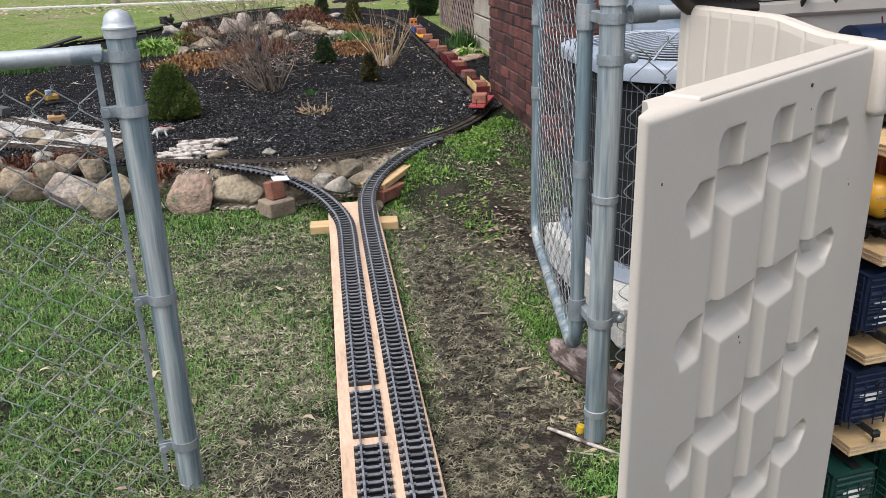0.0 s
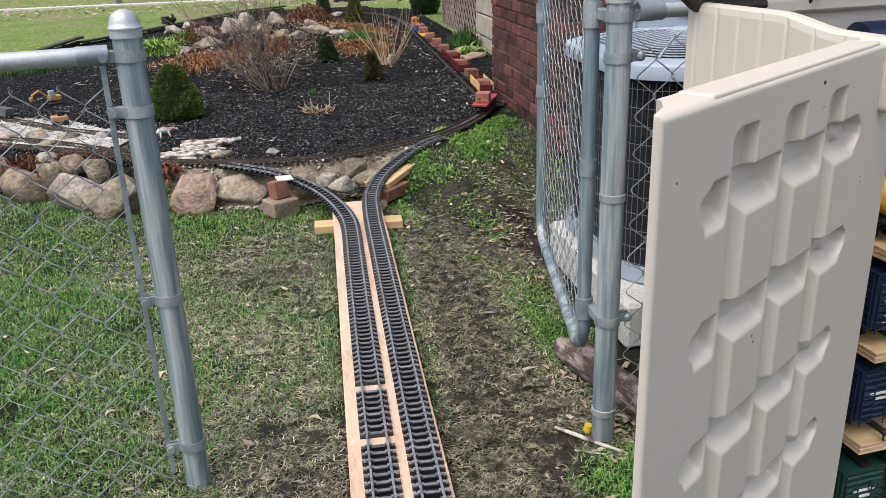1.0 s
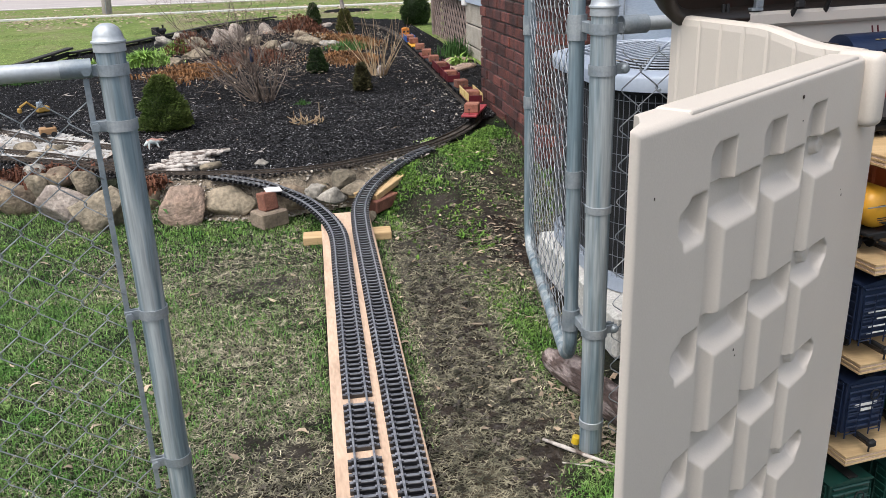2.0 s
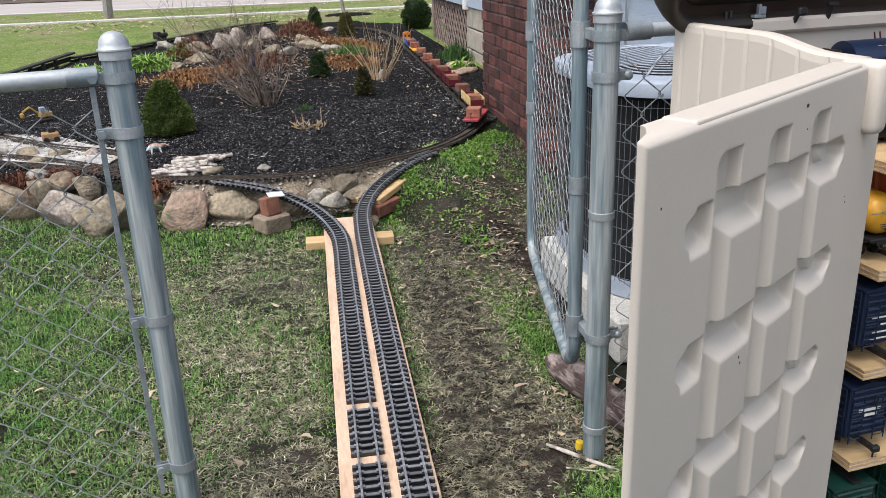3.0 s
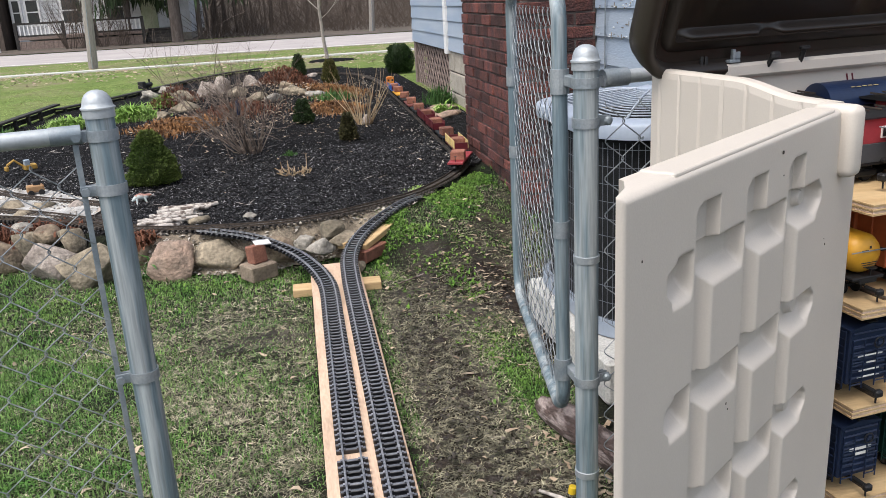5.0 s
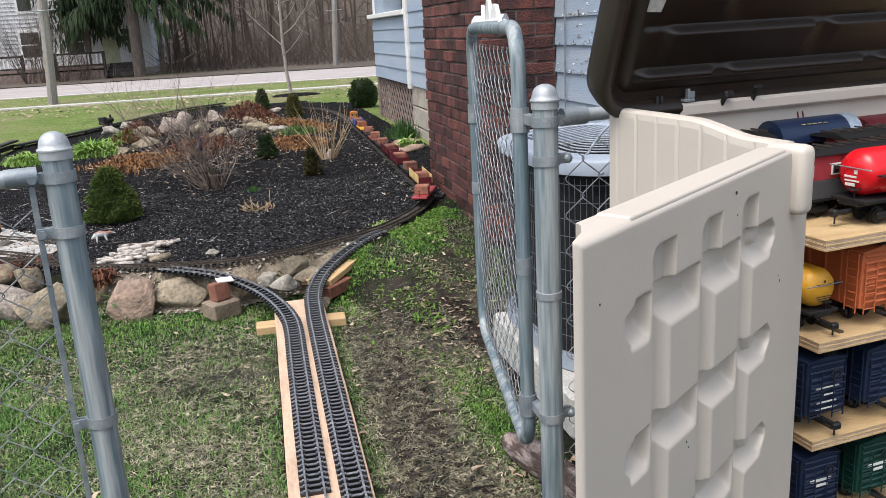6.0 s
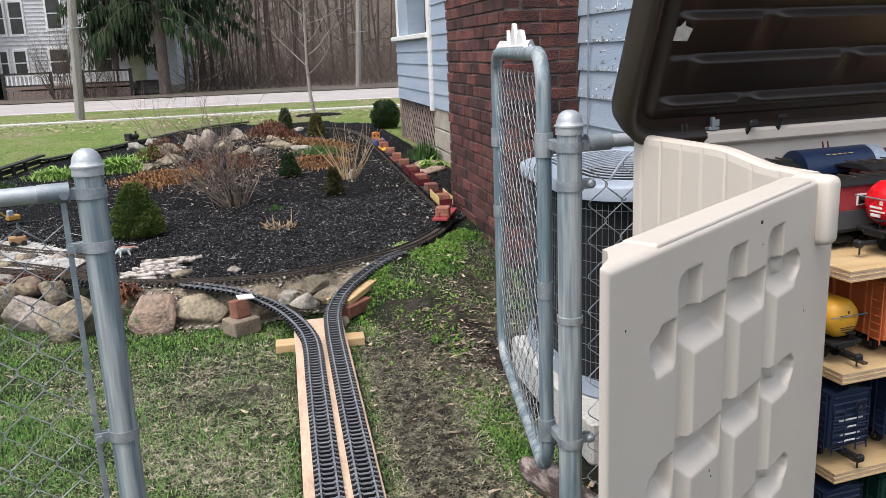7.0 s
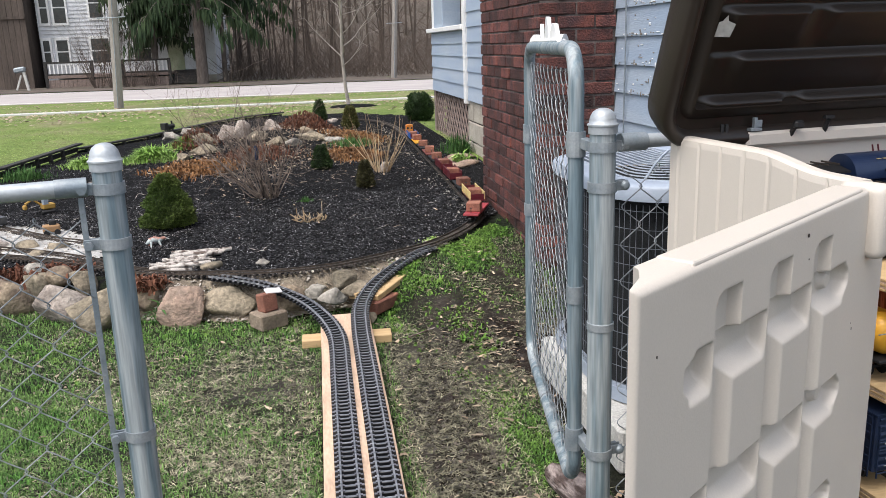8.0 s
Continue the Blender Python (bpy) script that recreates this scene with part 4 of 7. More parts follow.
    loops = [loop(0.02, -0.06), loop(0.004, -0.045), loop(0.0, -0.02), loop(0.0, 0.02), loop(0.005, 0.028), loop(0.016, 0.030), loop(0.024, 0.026), loop(0.03, 0.0), loop(0.05, -0.004), loop(0.06, 0.006), loop(0.075, 0.008), loop(0.08, -0.02)]
    n = len(loops[0])
    for lp in loops:
        g.v += lp
    for i in range(len(loops) - 1):
        for j in range(n):
            g.f.append((i * n + j, i * n + (j + 1) % n, (i + 1) * n + (j + 1) % n, (i + 1) * n + j))
    g.f.append(tuple(range(n)))
    lid = part("lid", g, M_brown, th, "raised dark brown lid", smooth=True)
    g = Geo()
    na, nb = 130, 190
    for j in range(nb + 1):
        q = 0.06 + (LH - 0.12) * j / nb
        for i in range(na + 1):
            p = 0.06 + (LW - 0.12) * i / na
            saw = ((q - 0.005) % 0.088) / 0.088
            rib = 0.022 * min(saw / 0.84, 1.0, max(0.0, (0.985 - saw) / 0.11))
            fade = smooth_step(0.085, 0.125, p) * smooth_step(0.085, 0.125, LW - p)
            dd = abs(((p + 0.17 * (int((q - 0.005) / 0.088) % 2)) % 0.40) - 0.30)
            dimple = 1 - smooth_step(0.012, 0.030, dd)
            g.v.append(P(p, q, -0.018 + rib * fade * (1 - 0.75 * dimple)))
    for j in range(nb):
        for i in range(na):
            g.f.append((j * (na + 1) + i, j * (na + 1) + i + 1, (j + 1) * (na + 1) + i + 1, (j + 1) * (na + 1) + i))
    part("lid_underside", g, M_brown, lid, "ribbed underside", smooth=True)
    m = Matrix((( *ax, 0), (*up, 0), (*nrm, 0), (0, 0, 0, 1))).transposed()
    m.translation = Vector(P(0.095, 0.235, 0.004))
    part("tape", Geo().prism([(-0.018, -0.016), (0.014, -0.018), (0.020, 0.006), (0.003, 0.012), (0.0, 0.022), (-0.008, 0.012), (-0.016, 0.010)], 0.0015, m), M_tape, lid, "torn patch of pale tape")
    # small fittings on the rear rim
    for p, h in ((0.085, 0.02), (0.095, 0.02)):
        part("peg", Geo().box((p, D - 0.01, 1.075), (0.006, 0.006, h), bevel=0.001), M_plasticblack, th)
    part("clip", Geo().box((0.155, D - 0.015, 1.072), (0.026, 0.014, 0.006), bevel=0.001).box((0.155, D - 0.015, 1.084), (0.006, 0.010, 0.022), pose(0, 0, 0, 0, 0, 0), bevel=0.001).box((0.163, D - 0.018, 1.083), (0.012, 0.004, 0.014), bevel=0.001), M_steel_dull, th, "small steel clip")
    part("wall_hook", Geo().tube([(0.315, D - 0.012, 1.045), (0.315, D - 0.03, 1.085)], 0.005, 8).box((0.315, D - 0.03, 1.088), (0.022, 0.012, 0.008), bevel=0.002), M_plasticblack, th, "black plastic hook")
    part("wall_hook", Geo().tube([(0.235, D - 0.012, 1.045), (0.237, D - 0.03, 1.075)], 0.005, 8).box((0.241, D - 0.034, 1.078), (0.022, 0.014, 0.016), bevel=0.004), M_plasticblack, th, "black plastic hook")
    # shelves
    for i, z in enumerate((0.858, 0.671, 0.479, 0.285)):
        sh = thing("shelf", SHED @ pose(0, 0, z), "pine plywood shelf holding model railway cars", "shelf", "shelves in the shed")
        g = Geo()
        for k in range(5):
            t = 0.0205 / 5
            part("ply", Geo().box((0.74, 0.285, -t / 2 - k * t), (1.16 - 0.0015 * (k % 2), 0.37 - 0.0015 * (k % 2), t), bevel=0.0006), M_pine if k % 2 == 0 else M_ply, sh)
        for k in range(7):
            if k in (1, 3, 4, 6) or i:
                part("rail_groove", Geo().box((0.23 + 0.155 * k, 0.29, 0.002), (0.010, 0.34, 0.004)), M_rail_old, sh, "dark wheel guide strip")


M_scuff = mat("dark_scuff", (0.06, 0.045, 0.035), rough=0.8, bump=0)
M_tape = mat("pale_tape", (0.55, 0.54, 0.50), (0.45, 0.44, 0.41), scale=40, rough=0.6, bump=0.3)
M_plasticblack = mat("black_plastic", (0.012, 0.012, 0.013), (0.02, 0.02, 0.02), scale=20, rough=0.45, bump=0.05)
make_shed()


# ---- model railway cars ----
def paint(name, c, rough=0.35):
    return mat(name, c, tuple(k * 0.85 for k in c), scale=15, rough=rough, bump=0.03, fine=0.08)


P_red, P_navy, P_yellow = paint("red_car_paint", (0.34, 0.045, 0.055), 0.45), paint("navy_car_paint", (0.012, 0.022, 0.055)), paint("yellow_car_paint", (0.72, 0.36, 0.03))
P_orange, P_tankred, P_grey = paint("orange_car_paint", (0.50, 0.13, 0.045), 0.5), paint("bright_red_tank_paint", (0.72, 0.012, 0.02), 0.22), paint("grey_car_paint", (0.075, 0.078, 0.085))
P_green, P_blue, P_black = paint("dark_green_paint", (0.008, 0.045, 0.035)), paint("blue_locomotive_paint", (0.010, 0.022, 0.062)), paint("black_underframe", (0.007, 0.007, 0.008), 0.55)
P_cream, P_silver, P_white = paint("cream_paint", (0.62, 0.47, 0.20), 0.5), mat("silver_paint", (0.42, 0.50, 0.58), (0.35, 0.42, 0.5), rough=0.3, metal=0.4, bump=0.03), paint("white_marking", (0.75, 0.74, 0.70), 0.6)
P_maroon, P_oxide = paint("maroon_roof_paint", (0.10, 0.012, 0.018)), paint("oxide_red_paint", (0.16, 0.045, 0.035), 0.55)
P_engine = paint("orange_engine_paint", (0.70, 0.24, 0.03), 0.4)


def wheelset(g_axle, x, r=0.0155, gauge=0.045):
    m = pose(x, 0, r, 90, 0, 0)
    for s in (-1, 1):
        g_axle.lathe([(r, -0.003), (r, 0.003), (r + 0.002, 0.0031), (r + 0.002, 0.005)], pose(x, s * gauge / 2, r, 90 * s, 0, 0), 14)
    g_axle.tube([(x, -gauge / 2, r), (x, gauge / 2, r)], 0.003, 6)
    return g_axle


def running_gear(th, L):
    """Two trucks of two axles, couplers at both ends; x runs along the car."""
    for s in (-1, 1):
        x = s * (L / 2 - 0.085)
        tr = part("truck", Geo().box((x, 0.034, 0.018), (0.085, 0.007, 0.014), bevel=0.003).box((x, -0.034, 0.018), (0.085, 0.007, 0.014), bevel=0.003).box((x, 0, 0.026), (0.02, 0.07, 0.012), bevel=0.002), P_black, th, "black cast truck frame")
        for k in (-1, 1):
            part("wheelset", wheelset(Geo(), x + k * 0.028), P_black, tr, "black wheels", smooth=True)
        part("coupler", Geo().box((s * (L / 2 + 0.014), 0, 0.027), (0.045, 0.010, 0.008), bevel=0.002).box((s * (L / 2 + 0.034), 0, 0.027), (0.014, 0.020, 0.016), bevel=0.004).tube([(s * (L / 2 + 0.030), 0, 0.024), (s * (L / 2 + 0.030), 0, 0.004)], 0.002, 6), P_black, th, "black knuckle coupler")


def marks(parent, rows, face, mat_, base):
    """Small markings on a car side; face: (origin, along, up, out)."""
    o, al, up, out = (Vector(q) for q in face)
    for (a, z, w, h) in rows:
        c = o + al * a + up * z
        m = Matrix(((*al, 0), (*up, 0), (*out, 0), (0, 0, 0, 1))).transposed()
        m.translation = c
        part("marking", Geo().box((0, 0, 0.0005), (w, h, 0.001), m), mat_, parent)


def ladder(th, x, y, z0, z1, out, mat_, along=(1, 0, 0)):
    al, ou = Vector(along) * 0.014, Vector(out) * 0.006
    g = Geo()
    base = Vector((x, y, 0))
    for s in (-1, 1):
        g.tube([base + al * s + ou + Vector((0, 0, z0)), base + al * s + ou + Vector((0, 0, z1))], 0.0016, 5)
    k = z0 + 0.01
    while k < z1:
        g.tube([base - al + ou + Vector((0, 0, k)), base + al + ou + Vector((0, 0, k))], 0.0014, 5)
        k += 0.016
    part("ladder", g, mat_, th, "thin wire ladder")


def boxcar(m, paint_, label, L=0.36, H=0.118, ribs=True, group="model cars in the shed"):
    th = thing("boxcar", m, label, "model boxcar", group)
    running_gear(th, L)
    zb, w = 0.038, 0.096
    body = part("body", Geo().box((0, 0, zb + H / 2), (L, w, H), bevel=0.003), paint_, th)
    for k in range(8):
        z = zb + 0.012 + k * (H - 0.02) / 7
        for s in (-1, 1):
            part("end_rib", Geo().tube([(s * (L / 2 + 0.001), -w / 2 + 0.006, z), (s * (L / 2 + 0.001), w / 2 - 0.006, z)], 0.0028, 6), paint_, body)
    if ribs:
        for k in range(9):
            x = -L / 2 + 0.012 + k * (L - 0.024) / 8
            for s in (-1, 1):
                part("side_rib", Geo().box((x, s * (w / 2 + 0.001), zb + H / 2), (0.005, 0.004, H - 0.006), bevel=0.001), paint_, body)
    for s in (-1, 1):
        part("sliding_door", Geo().box((0, s * (w / 2 + 0.003), zb + H / 2), (0.085, 0.005, H - 0.012), bevel=0.0015), paint_, th)
    g = Geo().prism([(-w / 2 - 0.003, 0), (w / 2 + 0.003, 0), (w / 2 + 0.003, 0.003), (0, 0.011), (-w / 2 - 0.003, 0.003)], L + 0.006, Matrix.Translation((-L / 2 - 0.003, 0, zb + H)) @ Matrix.Rotation(math.pi / 2, 4, "Y") @ Matrix.Rotation(math.pi / 2, 4, "Z"))
    part("roof", g, paint_, th)
    part("roof_walk", Geo().box((0, 0, zb + H + 0.014), (L + 0.008, 0.022, 0.002)), P_black, th, "narrow roof walkway")
    for s in (-1, 1):
        ladder(th, -L / 2 + 0.02, s * w / 2, 0.03, zb + H, (0, s, 0), paint_)
        ladder(th, -L / 2, s * 0.03, 0.03, zb + H - 0.02, (-1, 0, 0), paint_, (0, 1, 0))
    part("brake_wheel", Geo().tube([(-L / 2 - 0.01, -0.015 + 0.011 * math.cos(a), zb + H - 0.03 + 0.011 * math.sin(a)) for a in [k * math.pi / 7 for k in range(14)]], 0.0014, 5, closed=True), P_black, th)
    return th, body, zb, w


def tank_car(m, paint_, label, L=0.36):
    th = thing("tank_car", m, label, "model tank car", "model cars in the shed")
    running_gear(th, L)
    part("underframe", Geo().box((0, 0, 0.044), (L, 0.05, 0.012), bevel=0.002).box((-L / 2 + 0.03, 0, 0.050), (0.06, 0.088, 0.008), bevel=0.002).box((L / 2 - 0.03, 0, 0.050), (0.06, 0.088, 0.008), bevel=0.002), P_black, th, "black steel underframe")
    r = 0.047
    prof = [(0.001, -L / 2 + 0.002), (r * 0.5, -L / 2 + 0.006), (r * 0.85, -L / 2 + 0.014), (r, -L / 2 + 0.028), (r, L / 2 - 0.028), (r * 0.85, L / 2 - 0.014), (r * 0.5, L / 2 - 0.006), (0.001, L / 2 - 0.002)]
    tank = part("tank", Geo().lathe(prof, pose(0, 0, 0.056 + r, 0, 90, 0), 32), paint_, th, smooth=True)
    part("dome", Geo().lathe([(0.020, 0), (0.020, 0.020), (0.016, 0.026), (0.001, 0.028)], pose(0, 0, 0.056 + 2 * r - 0.004), 20), paint_, tank, smooth=True)
    part("walkway", Geo().box((0, 0.058, 0.056 + r), (L - 0.04, 0.018, 0.002)).box((0, -0.058, 0.056 + r), (L - 0.04, 0.018, 0.002)), P_black, th, "narrow side walkway")
    part("handrail", Geo().tube([(-L / 2 + 0.001, r * math.cos(a) * 1.12, 0.056 + r + 0.012) for a in (0, 0.8, 1.57, 2.3, 3.14)], 0.0014, 5), M_steel_dull, th, "thin wire handrail")
    part("brake_wheel", Geo().lathe([(0.013, 0), (0.013, 0.002)], pose(-L / 2 + 0.006, -0.01, 0.072, 0, 0, 0), 14).tube([(-L / 2 + 0.006, -0.01, 0.05), (-L / 2 + 0.006, -0.01, 0.073)], 0.0016, 5), P_black, th)
    return th, tank, r


def caboose(m, low, high, roof_, label, L=0.30):
    th = thing("caboose", m, label, "model caboose", "model cars in the shed")
    running_gear(th, L)
    zb, w, H = 0.038, 0.092, 0.09
    part("deck", Geo().box((0, 0, zb), (L + 0.05, w, 0.006), bevel=0.001), P_black, th)
    part("lower_side", Geo().box((0, 0, zb + 0.022), (L - 0.03, w, 0.038), bevel=0.001), low, th)
    body = part("body", Geo().box((0, 0, zb + 0.041 + (H - 0.041) / 2), (L - 0.03, w - 0.001, H - 0.041), bevel=0.001), high, th)
    for x in (-0.09, -0.02, 0.06):
        for s in (-1, 1):
            fr = part("window_frame", Geo().box((x, s * (w / 2 + 0.001), zb + 0.062), (0.026, 0.003, 0.024), bevel=0.001), P_white, body)
            part("pane", Geo().box((x, s * (w / 2 + 0.0022), zb + 0.062), (0.019, 0.002, 0.017)), M_plasticblack, fr, "dark window pane")
    fr = part("window_frame", Geo().box((-L / 2 + 0.014, 0.02, zb + 0.062), (0.003, 0.024, 0.024), bevel=0.001), P_white, body)
    part("pane", Geo().box((-L / 2 + 0.0125, 0.02, zb + 0.062), (0.002, 0.017, 0.017)), M_plasticblack, fr)
    part("roof", Geo().prism([(-w / 2 - 0.006, 0), (w / 2 + 0.006, 0), (w / 2 + 0.006, 0.003), (0.02, 0.010), (-0.02, 0.010), (-w / 2 - 0.006, 0.003)], L + 0.05, Matrix.Translation((-L / 2 - 0.025, 0, zb + H)) @ Matrix.Rotation(math.pi / 2, 4, "Y") @ Matrix.Rotation(math.pi / 2, 4, "Z")), roof_, th, "overhanging roof")
    for k in range(12):
        x = -L / 2 - 0.02 + k * (L + 0.04) / 11
        part("roof_slat", Geo().box((x, 0, zb + H + 0.013), (0.003, 0.05, 0.003)), M_rail_old, th, "roof walk slat")
    for s in (-1, 1):
        part("end_rail", Geo().tube([(s * (L / 2 + 0.018), -0.04, zb), (s * (L / 2 + 0.018), -0.04, zb + 0.04), (s * (L / 2 + 0.018), 0.04, zb + 0.04), (s * (L / 2 + 0.018), 0.04, zb)], 0.0016, 5), P_black, th)
    return th, body, zb, w


def on_shelf(a, b, z, turn):
    return SHED @ pose(a, b, z + 0.002, 0, 0, turn)
def scaled(m, k):
    return m @ Matrix.Scale(k, 4)


def stock_shelves():
    z1, z2, z3, z4 = 0.858, 0.671, 0.479, 0.285
    # top shelf: cars stand side on, row behind row
    th, tank, r = tank_car(scaled(on_shelf(0.43, 0.165, z1, 0), 0.9), P_tankred, "bright red model tank car with white markings")
    L = 0.36
    marks(tank, [(0.0, -0.006, 0.030, 0.004), (0.004, -0.014, 0.036, 0.003), (0.0, -0.022, 0.024, 0.006), (0.012, 0.004, 0.008, 0.008)], ((-L / 2 + 0.0035, 0, 0.056 + r), (0, -1, 0), (0, 0, 1), (-1, 0, 0)), P_white, 0)
    caboose(scaled(on_shelf(0.31, 0.262, z1, 0), 0.92), P_grey, P_red, P_black, "red and grey model caboose with slatted roof walk")
    th, body, zb, w = caboose(scaled(on_shelf(0.57, 0.355, z1, 0), 0.97), P_red, P_red, P_black, "red model caboose with white framed windows")
    marks(body, [(-0.055, 0.078, 0.024, 0.007), (-0.055, 0.068, 0.026, 0.006)], ((0, -w / 2 + 0.0004, zb - 0.004), (1, 0, 0), (0, 0, 1), (0, -1, 0)), P_white, 0)
    caboose(scaled(on_shelf(0.165, 0.445, z1, 0), 1.0), P_red, P_red, P_black, "red model caboose with a dark roof", L=0.24)
    # blue car with a round silver-edged roof
    th = thing("passenger_car", scaled(on_shelf(0.435, 0.445, z1, 0), 0.9), "blue model car with rounded silver roof end", "model car", "model cars in the shed")
    running_gear(th, 0.22)
    part("body", Geo().box((0, 0, 0.078), (0.21, 0.088, 0.082), bevel=0.003), P_navy, th, "dark lower body")
    arc = [(0.049 * math.cos(a), 0.052 * math.sin(a)) for a in [k * math.pi / 28 for k in range(29)]]
    rot = Matrix.Rotation(math.pi / 2, 4, "Y") @ Matrix.Rotation(math.pi / 2, 4, "Z")
    part("roof", Geo().prism(arc, 0.20, Matrix.Translation((-0.115, 0, 0.122)) @ rot), P_blue, th, "glossy blue arched roof")
    part("roof_end", Geo().prism([(x * 1.03, y * 1.03) for x, y in arc], 0.035, Matrix.Translation((0.085, 0, 0.121)) @ rot), P_silver, th, "silver arched roof end")
    for k, h in enumerate((0.010, 0.012, 0.010, 0.008, 0.011)):
        part("marking", Geo().box((-0.045 + 0.016 * k, -0.030, 0.1615 + 0.0012), (0.009, h, 0.001), bevel=0), P_cream, th, "yellow marking")
    for x in (-0.02, -0.005):
        part("horn", Geo().tube([(x, 0.01, 0.165), (x - 0.006, 0.01, 0.188)], 0.002, 6), P_maroon, th)
    th = thing("passenger_car", on_shelf(0.74, 0.448, z1, 0), "maroon roofed model car at the rear of a shelf", "model car", "model cars in the shed")
    running_gear(th, 0.34)
    part("body", Geo().box((0, 0, 0.078), (0.34, 0.086, 0.082), bevel=0.003), P_red, th)
    part("roof", Geo().prism([(x * 0.97, y * 0.5) for x, y in arc], 0.35, Matrix.Translation((-0.175, 0, 0.118)) @ rot), P_maroon, th, "low maroon roof")
    # second shelf: end on
    th, tank, r = tank_car(scaled(on_shelf(0.20, 0.275, z2, 90), 0.78), P_yellow, "yellow model tank car standing end on")
    marks(tank, [(0.0, 0.020, 0.005, 0.006), (-0.014, 0.013, 0.018, 0.0022), (0.014, 0.012, 0.018, 0.0022), (0.0, -0.016, 0.045, 0.0018), (0.0, -0.021, 0.04, 0.0016), (0, -0.026, 0.03, 0.0016)], ((-L / 2 + 0.003, 0, 0.056 + r), (0, -1, 0), (0, 0, 1), (-1, 0, 0)), M_scuff, 0)
    boxcar(scaled(on_shelf(0.315, 0.285, z2, 90), 0.9), P_orange, "weathered orange model boxcar with ladders")
    boxcar(scaled(on_shelf(0.46, 0.285, z2, 90), 0.9), P_oxide, "brown model boxcar standing end on")
    for k, (a, c, lab) in enumerate(((0.205, P_navy, "dark navy model boxcar with white markings"), (0.345, P_navy, "dark navy model boxcar with end ladders"), (0.50, P_navy, "dark navy model boxcar standing end on"))):
        th, body, zb, w = boxcar(scaled(on_shelf(a, 0.285, z3, 90), 0.9), c, lab)
        if k == 0:
            marks(body, [(0.0, 0.062, 0.060, 0.003), (0.006, 0.046, 0.026, 0.003), (0.0, 0.030, 0.05, 0.003), (0.0, 0.016, 0.055, 0.003)], ((-0.1845, 0, zb), (0, -1, 0), (0, 0, 1), (-1, 0, 0)), P_white, 0)
    for k, (a, c, lab) in enumerate(((0.205, P_navy, "dark blue model boxcar on a low shelf"), (0.345, P_green, "dark green model boxcar with white markings"), (0.49, P_green, "dark green model boxcar standing end on"))):
        th, body, zb, w = boxcar(scaled(on_shelf(a, 0.285, z4, 90), 0.9), c, lab)
        marks(body, [(0.0, 0.066, 0.055, 0.006), (0.004, 0.054, 0.030, 0.006)], ((-0.1845, 0, zb), (0, -1, 0), (0, 0, 1), (-1, 0, 0)), P_white, 0)

    for k, (a, lab) in enumerate(((0.19, "dark green model boxcar on the shed floor"), (0.335, "dark green model boxcar with white markings"), (0.48, "dark green model boxcar standing end on"))):
        th, body, zb, w = boxcar(scaled(on_shelf(a, 0.285, 0.062, 90), 0.98), P_green, lab)
        marks(body, [(0.0, 0.078, 0.050, 0.006), (0.004, 0.064, 0.028, 0.006)], ((-0.1845, 0, zb), (0, -1, 0), (0, 0, 1), (-1, 0, 0)), P_white, 0)


stock_shelves()


# ---- the train on the loop ----
M_loose = mat("loose_red_brick", (0.27, 0.115, 0.075), (0.17, 0.068, 0.048), scale=14, rough=0.85, bump=0.5, grain=140, vary=0.25)
LOOP_LINE = curve_points(LOOP, 0.01)


def on_loop(i):
    p, q = LOOP_LINE[i], LOOP_LINE[min(i + 1, len(LOOP_LINE) - 1)]
    d = q - p
    return Matrix.Translation(p + Vector((0, 0, TIE_H + 0.0085))) @ Matrix.Rotation(math.atan2(d.y, d.x), 4, "Z")


P_engineblue = paint("bright_blue_paint", (0.02, 0.09, 0.32), 0.4)


def flat_car(m, paint_, label, bricks, sides=None, L=0.36):
    th = thing("flat_car" if sides is None else "gondola_car", m, label, "model railway car", "cars of the garden train")
    running_gear(th, L)
    part("deck", Geo().box((0, 0, 0.046), (L, 0.094, 0.014), bevel=0.002), paint_, th)
    part("brake_staff", Geo().tube([(-L / 2 + 0.012, 0.0, 0.05), (-L / 2 + 0.012, 0.0, 0.085)], 0.002, 6).lathe([(0.009, 0), (0.009, 0.002)], pose(-L / 2 + 0.012, 0, 0.085), 12), P_black, th, "black brake wheel on a staff")
    if sides is not None:
        for s in (-1, 1):
            part("side_board", Geo().box((0, s * 0.045, 0.077), (L, 0.005, 0.05), bevel=0.001), sides, th)
            for k in range(6):
                part("stake", Geo().box((-L / 2 + 0.02 + k * (L - 0.04) / 5, s * 0.0485, 0.075), (0.006, 0.003, 0.05)), sides, th)
            part("end_board", Geo().box((s * (L / 2 - 0.003), 0, 0.070), (0.005, 0.088, 0.036), bevel=0.001), P_maroon, th)
    for x, turn, stand in bricks:
        h = 0.052 if not stand else 0.085
        solid("brick", Geo().box((0, 0, h / 2), (0.092, 0.085, h) if not stand else (0.09, 0.06, h), bevel=0.004), M_loose, "loose red half brick riding on a car", "brick", "bricks on the train", m=m @ pose(x, 0, 0.0535, 0, 0, turn))
    return th


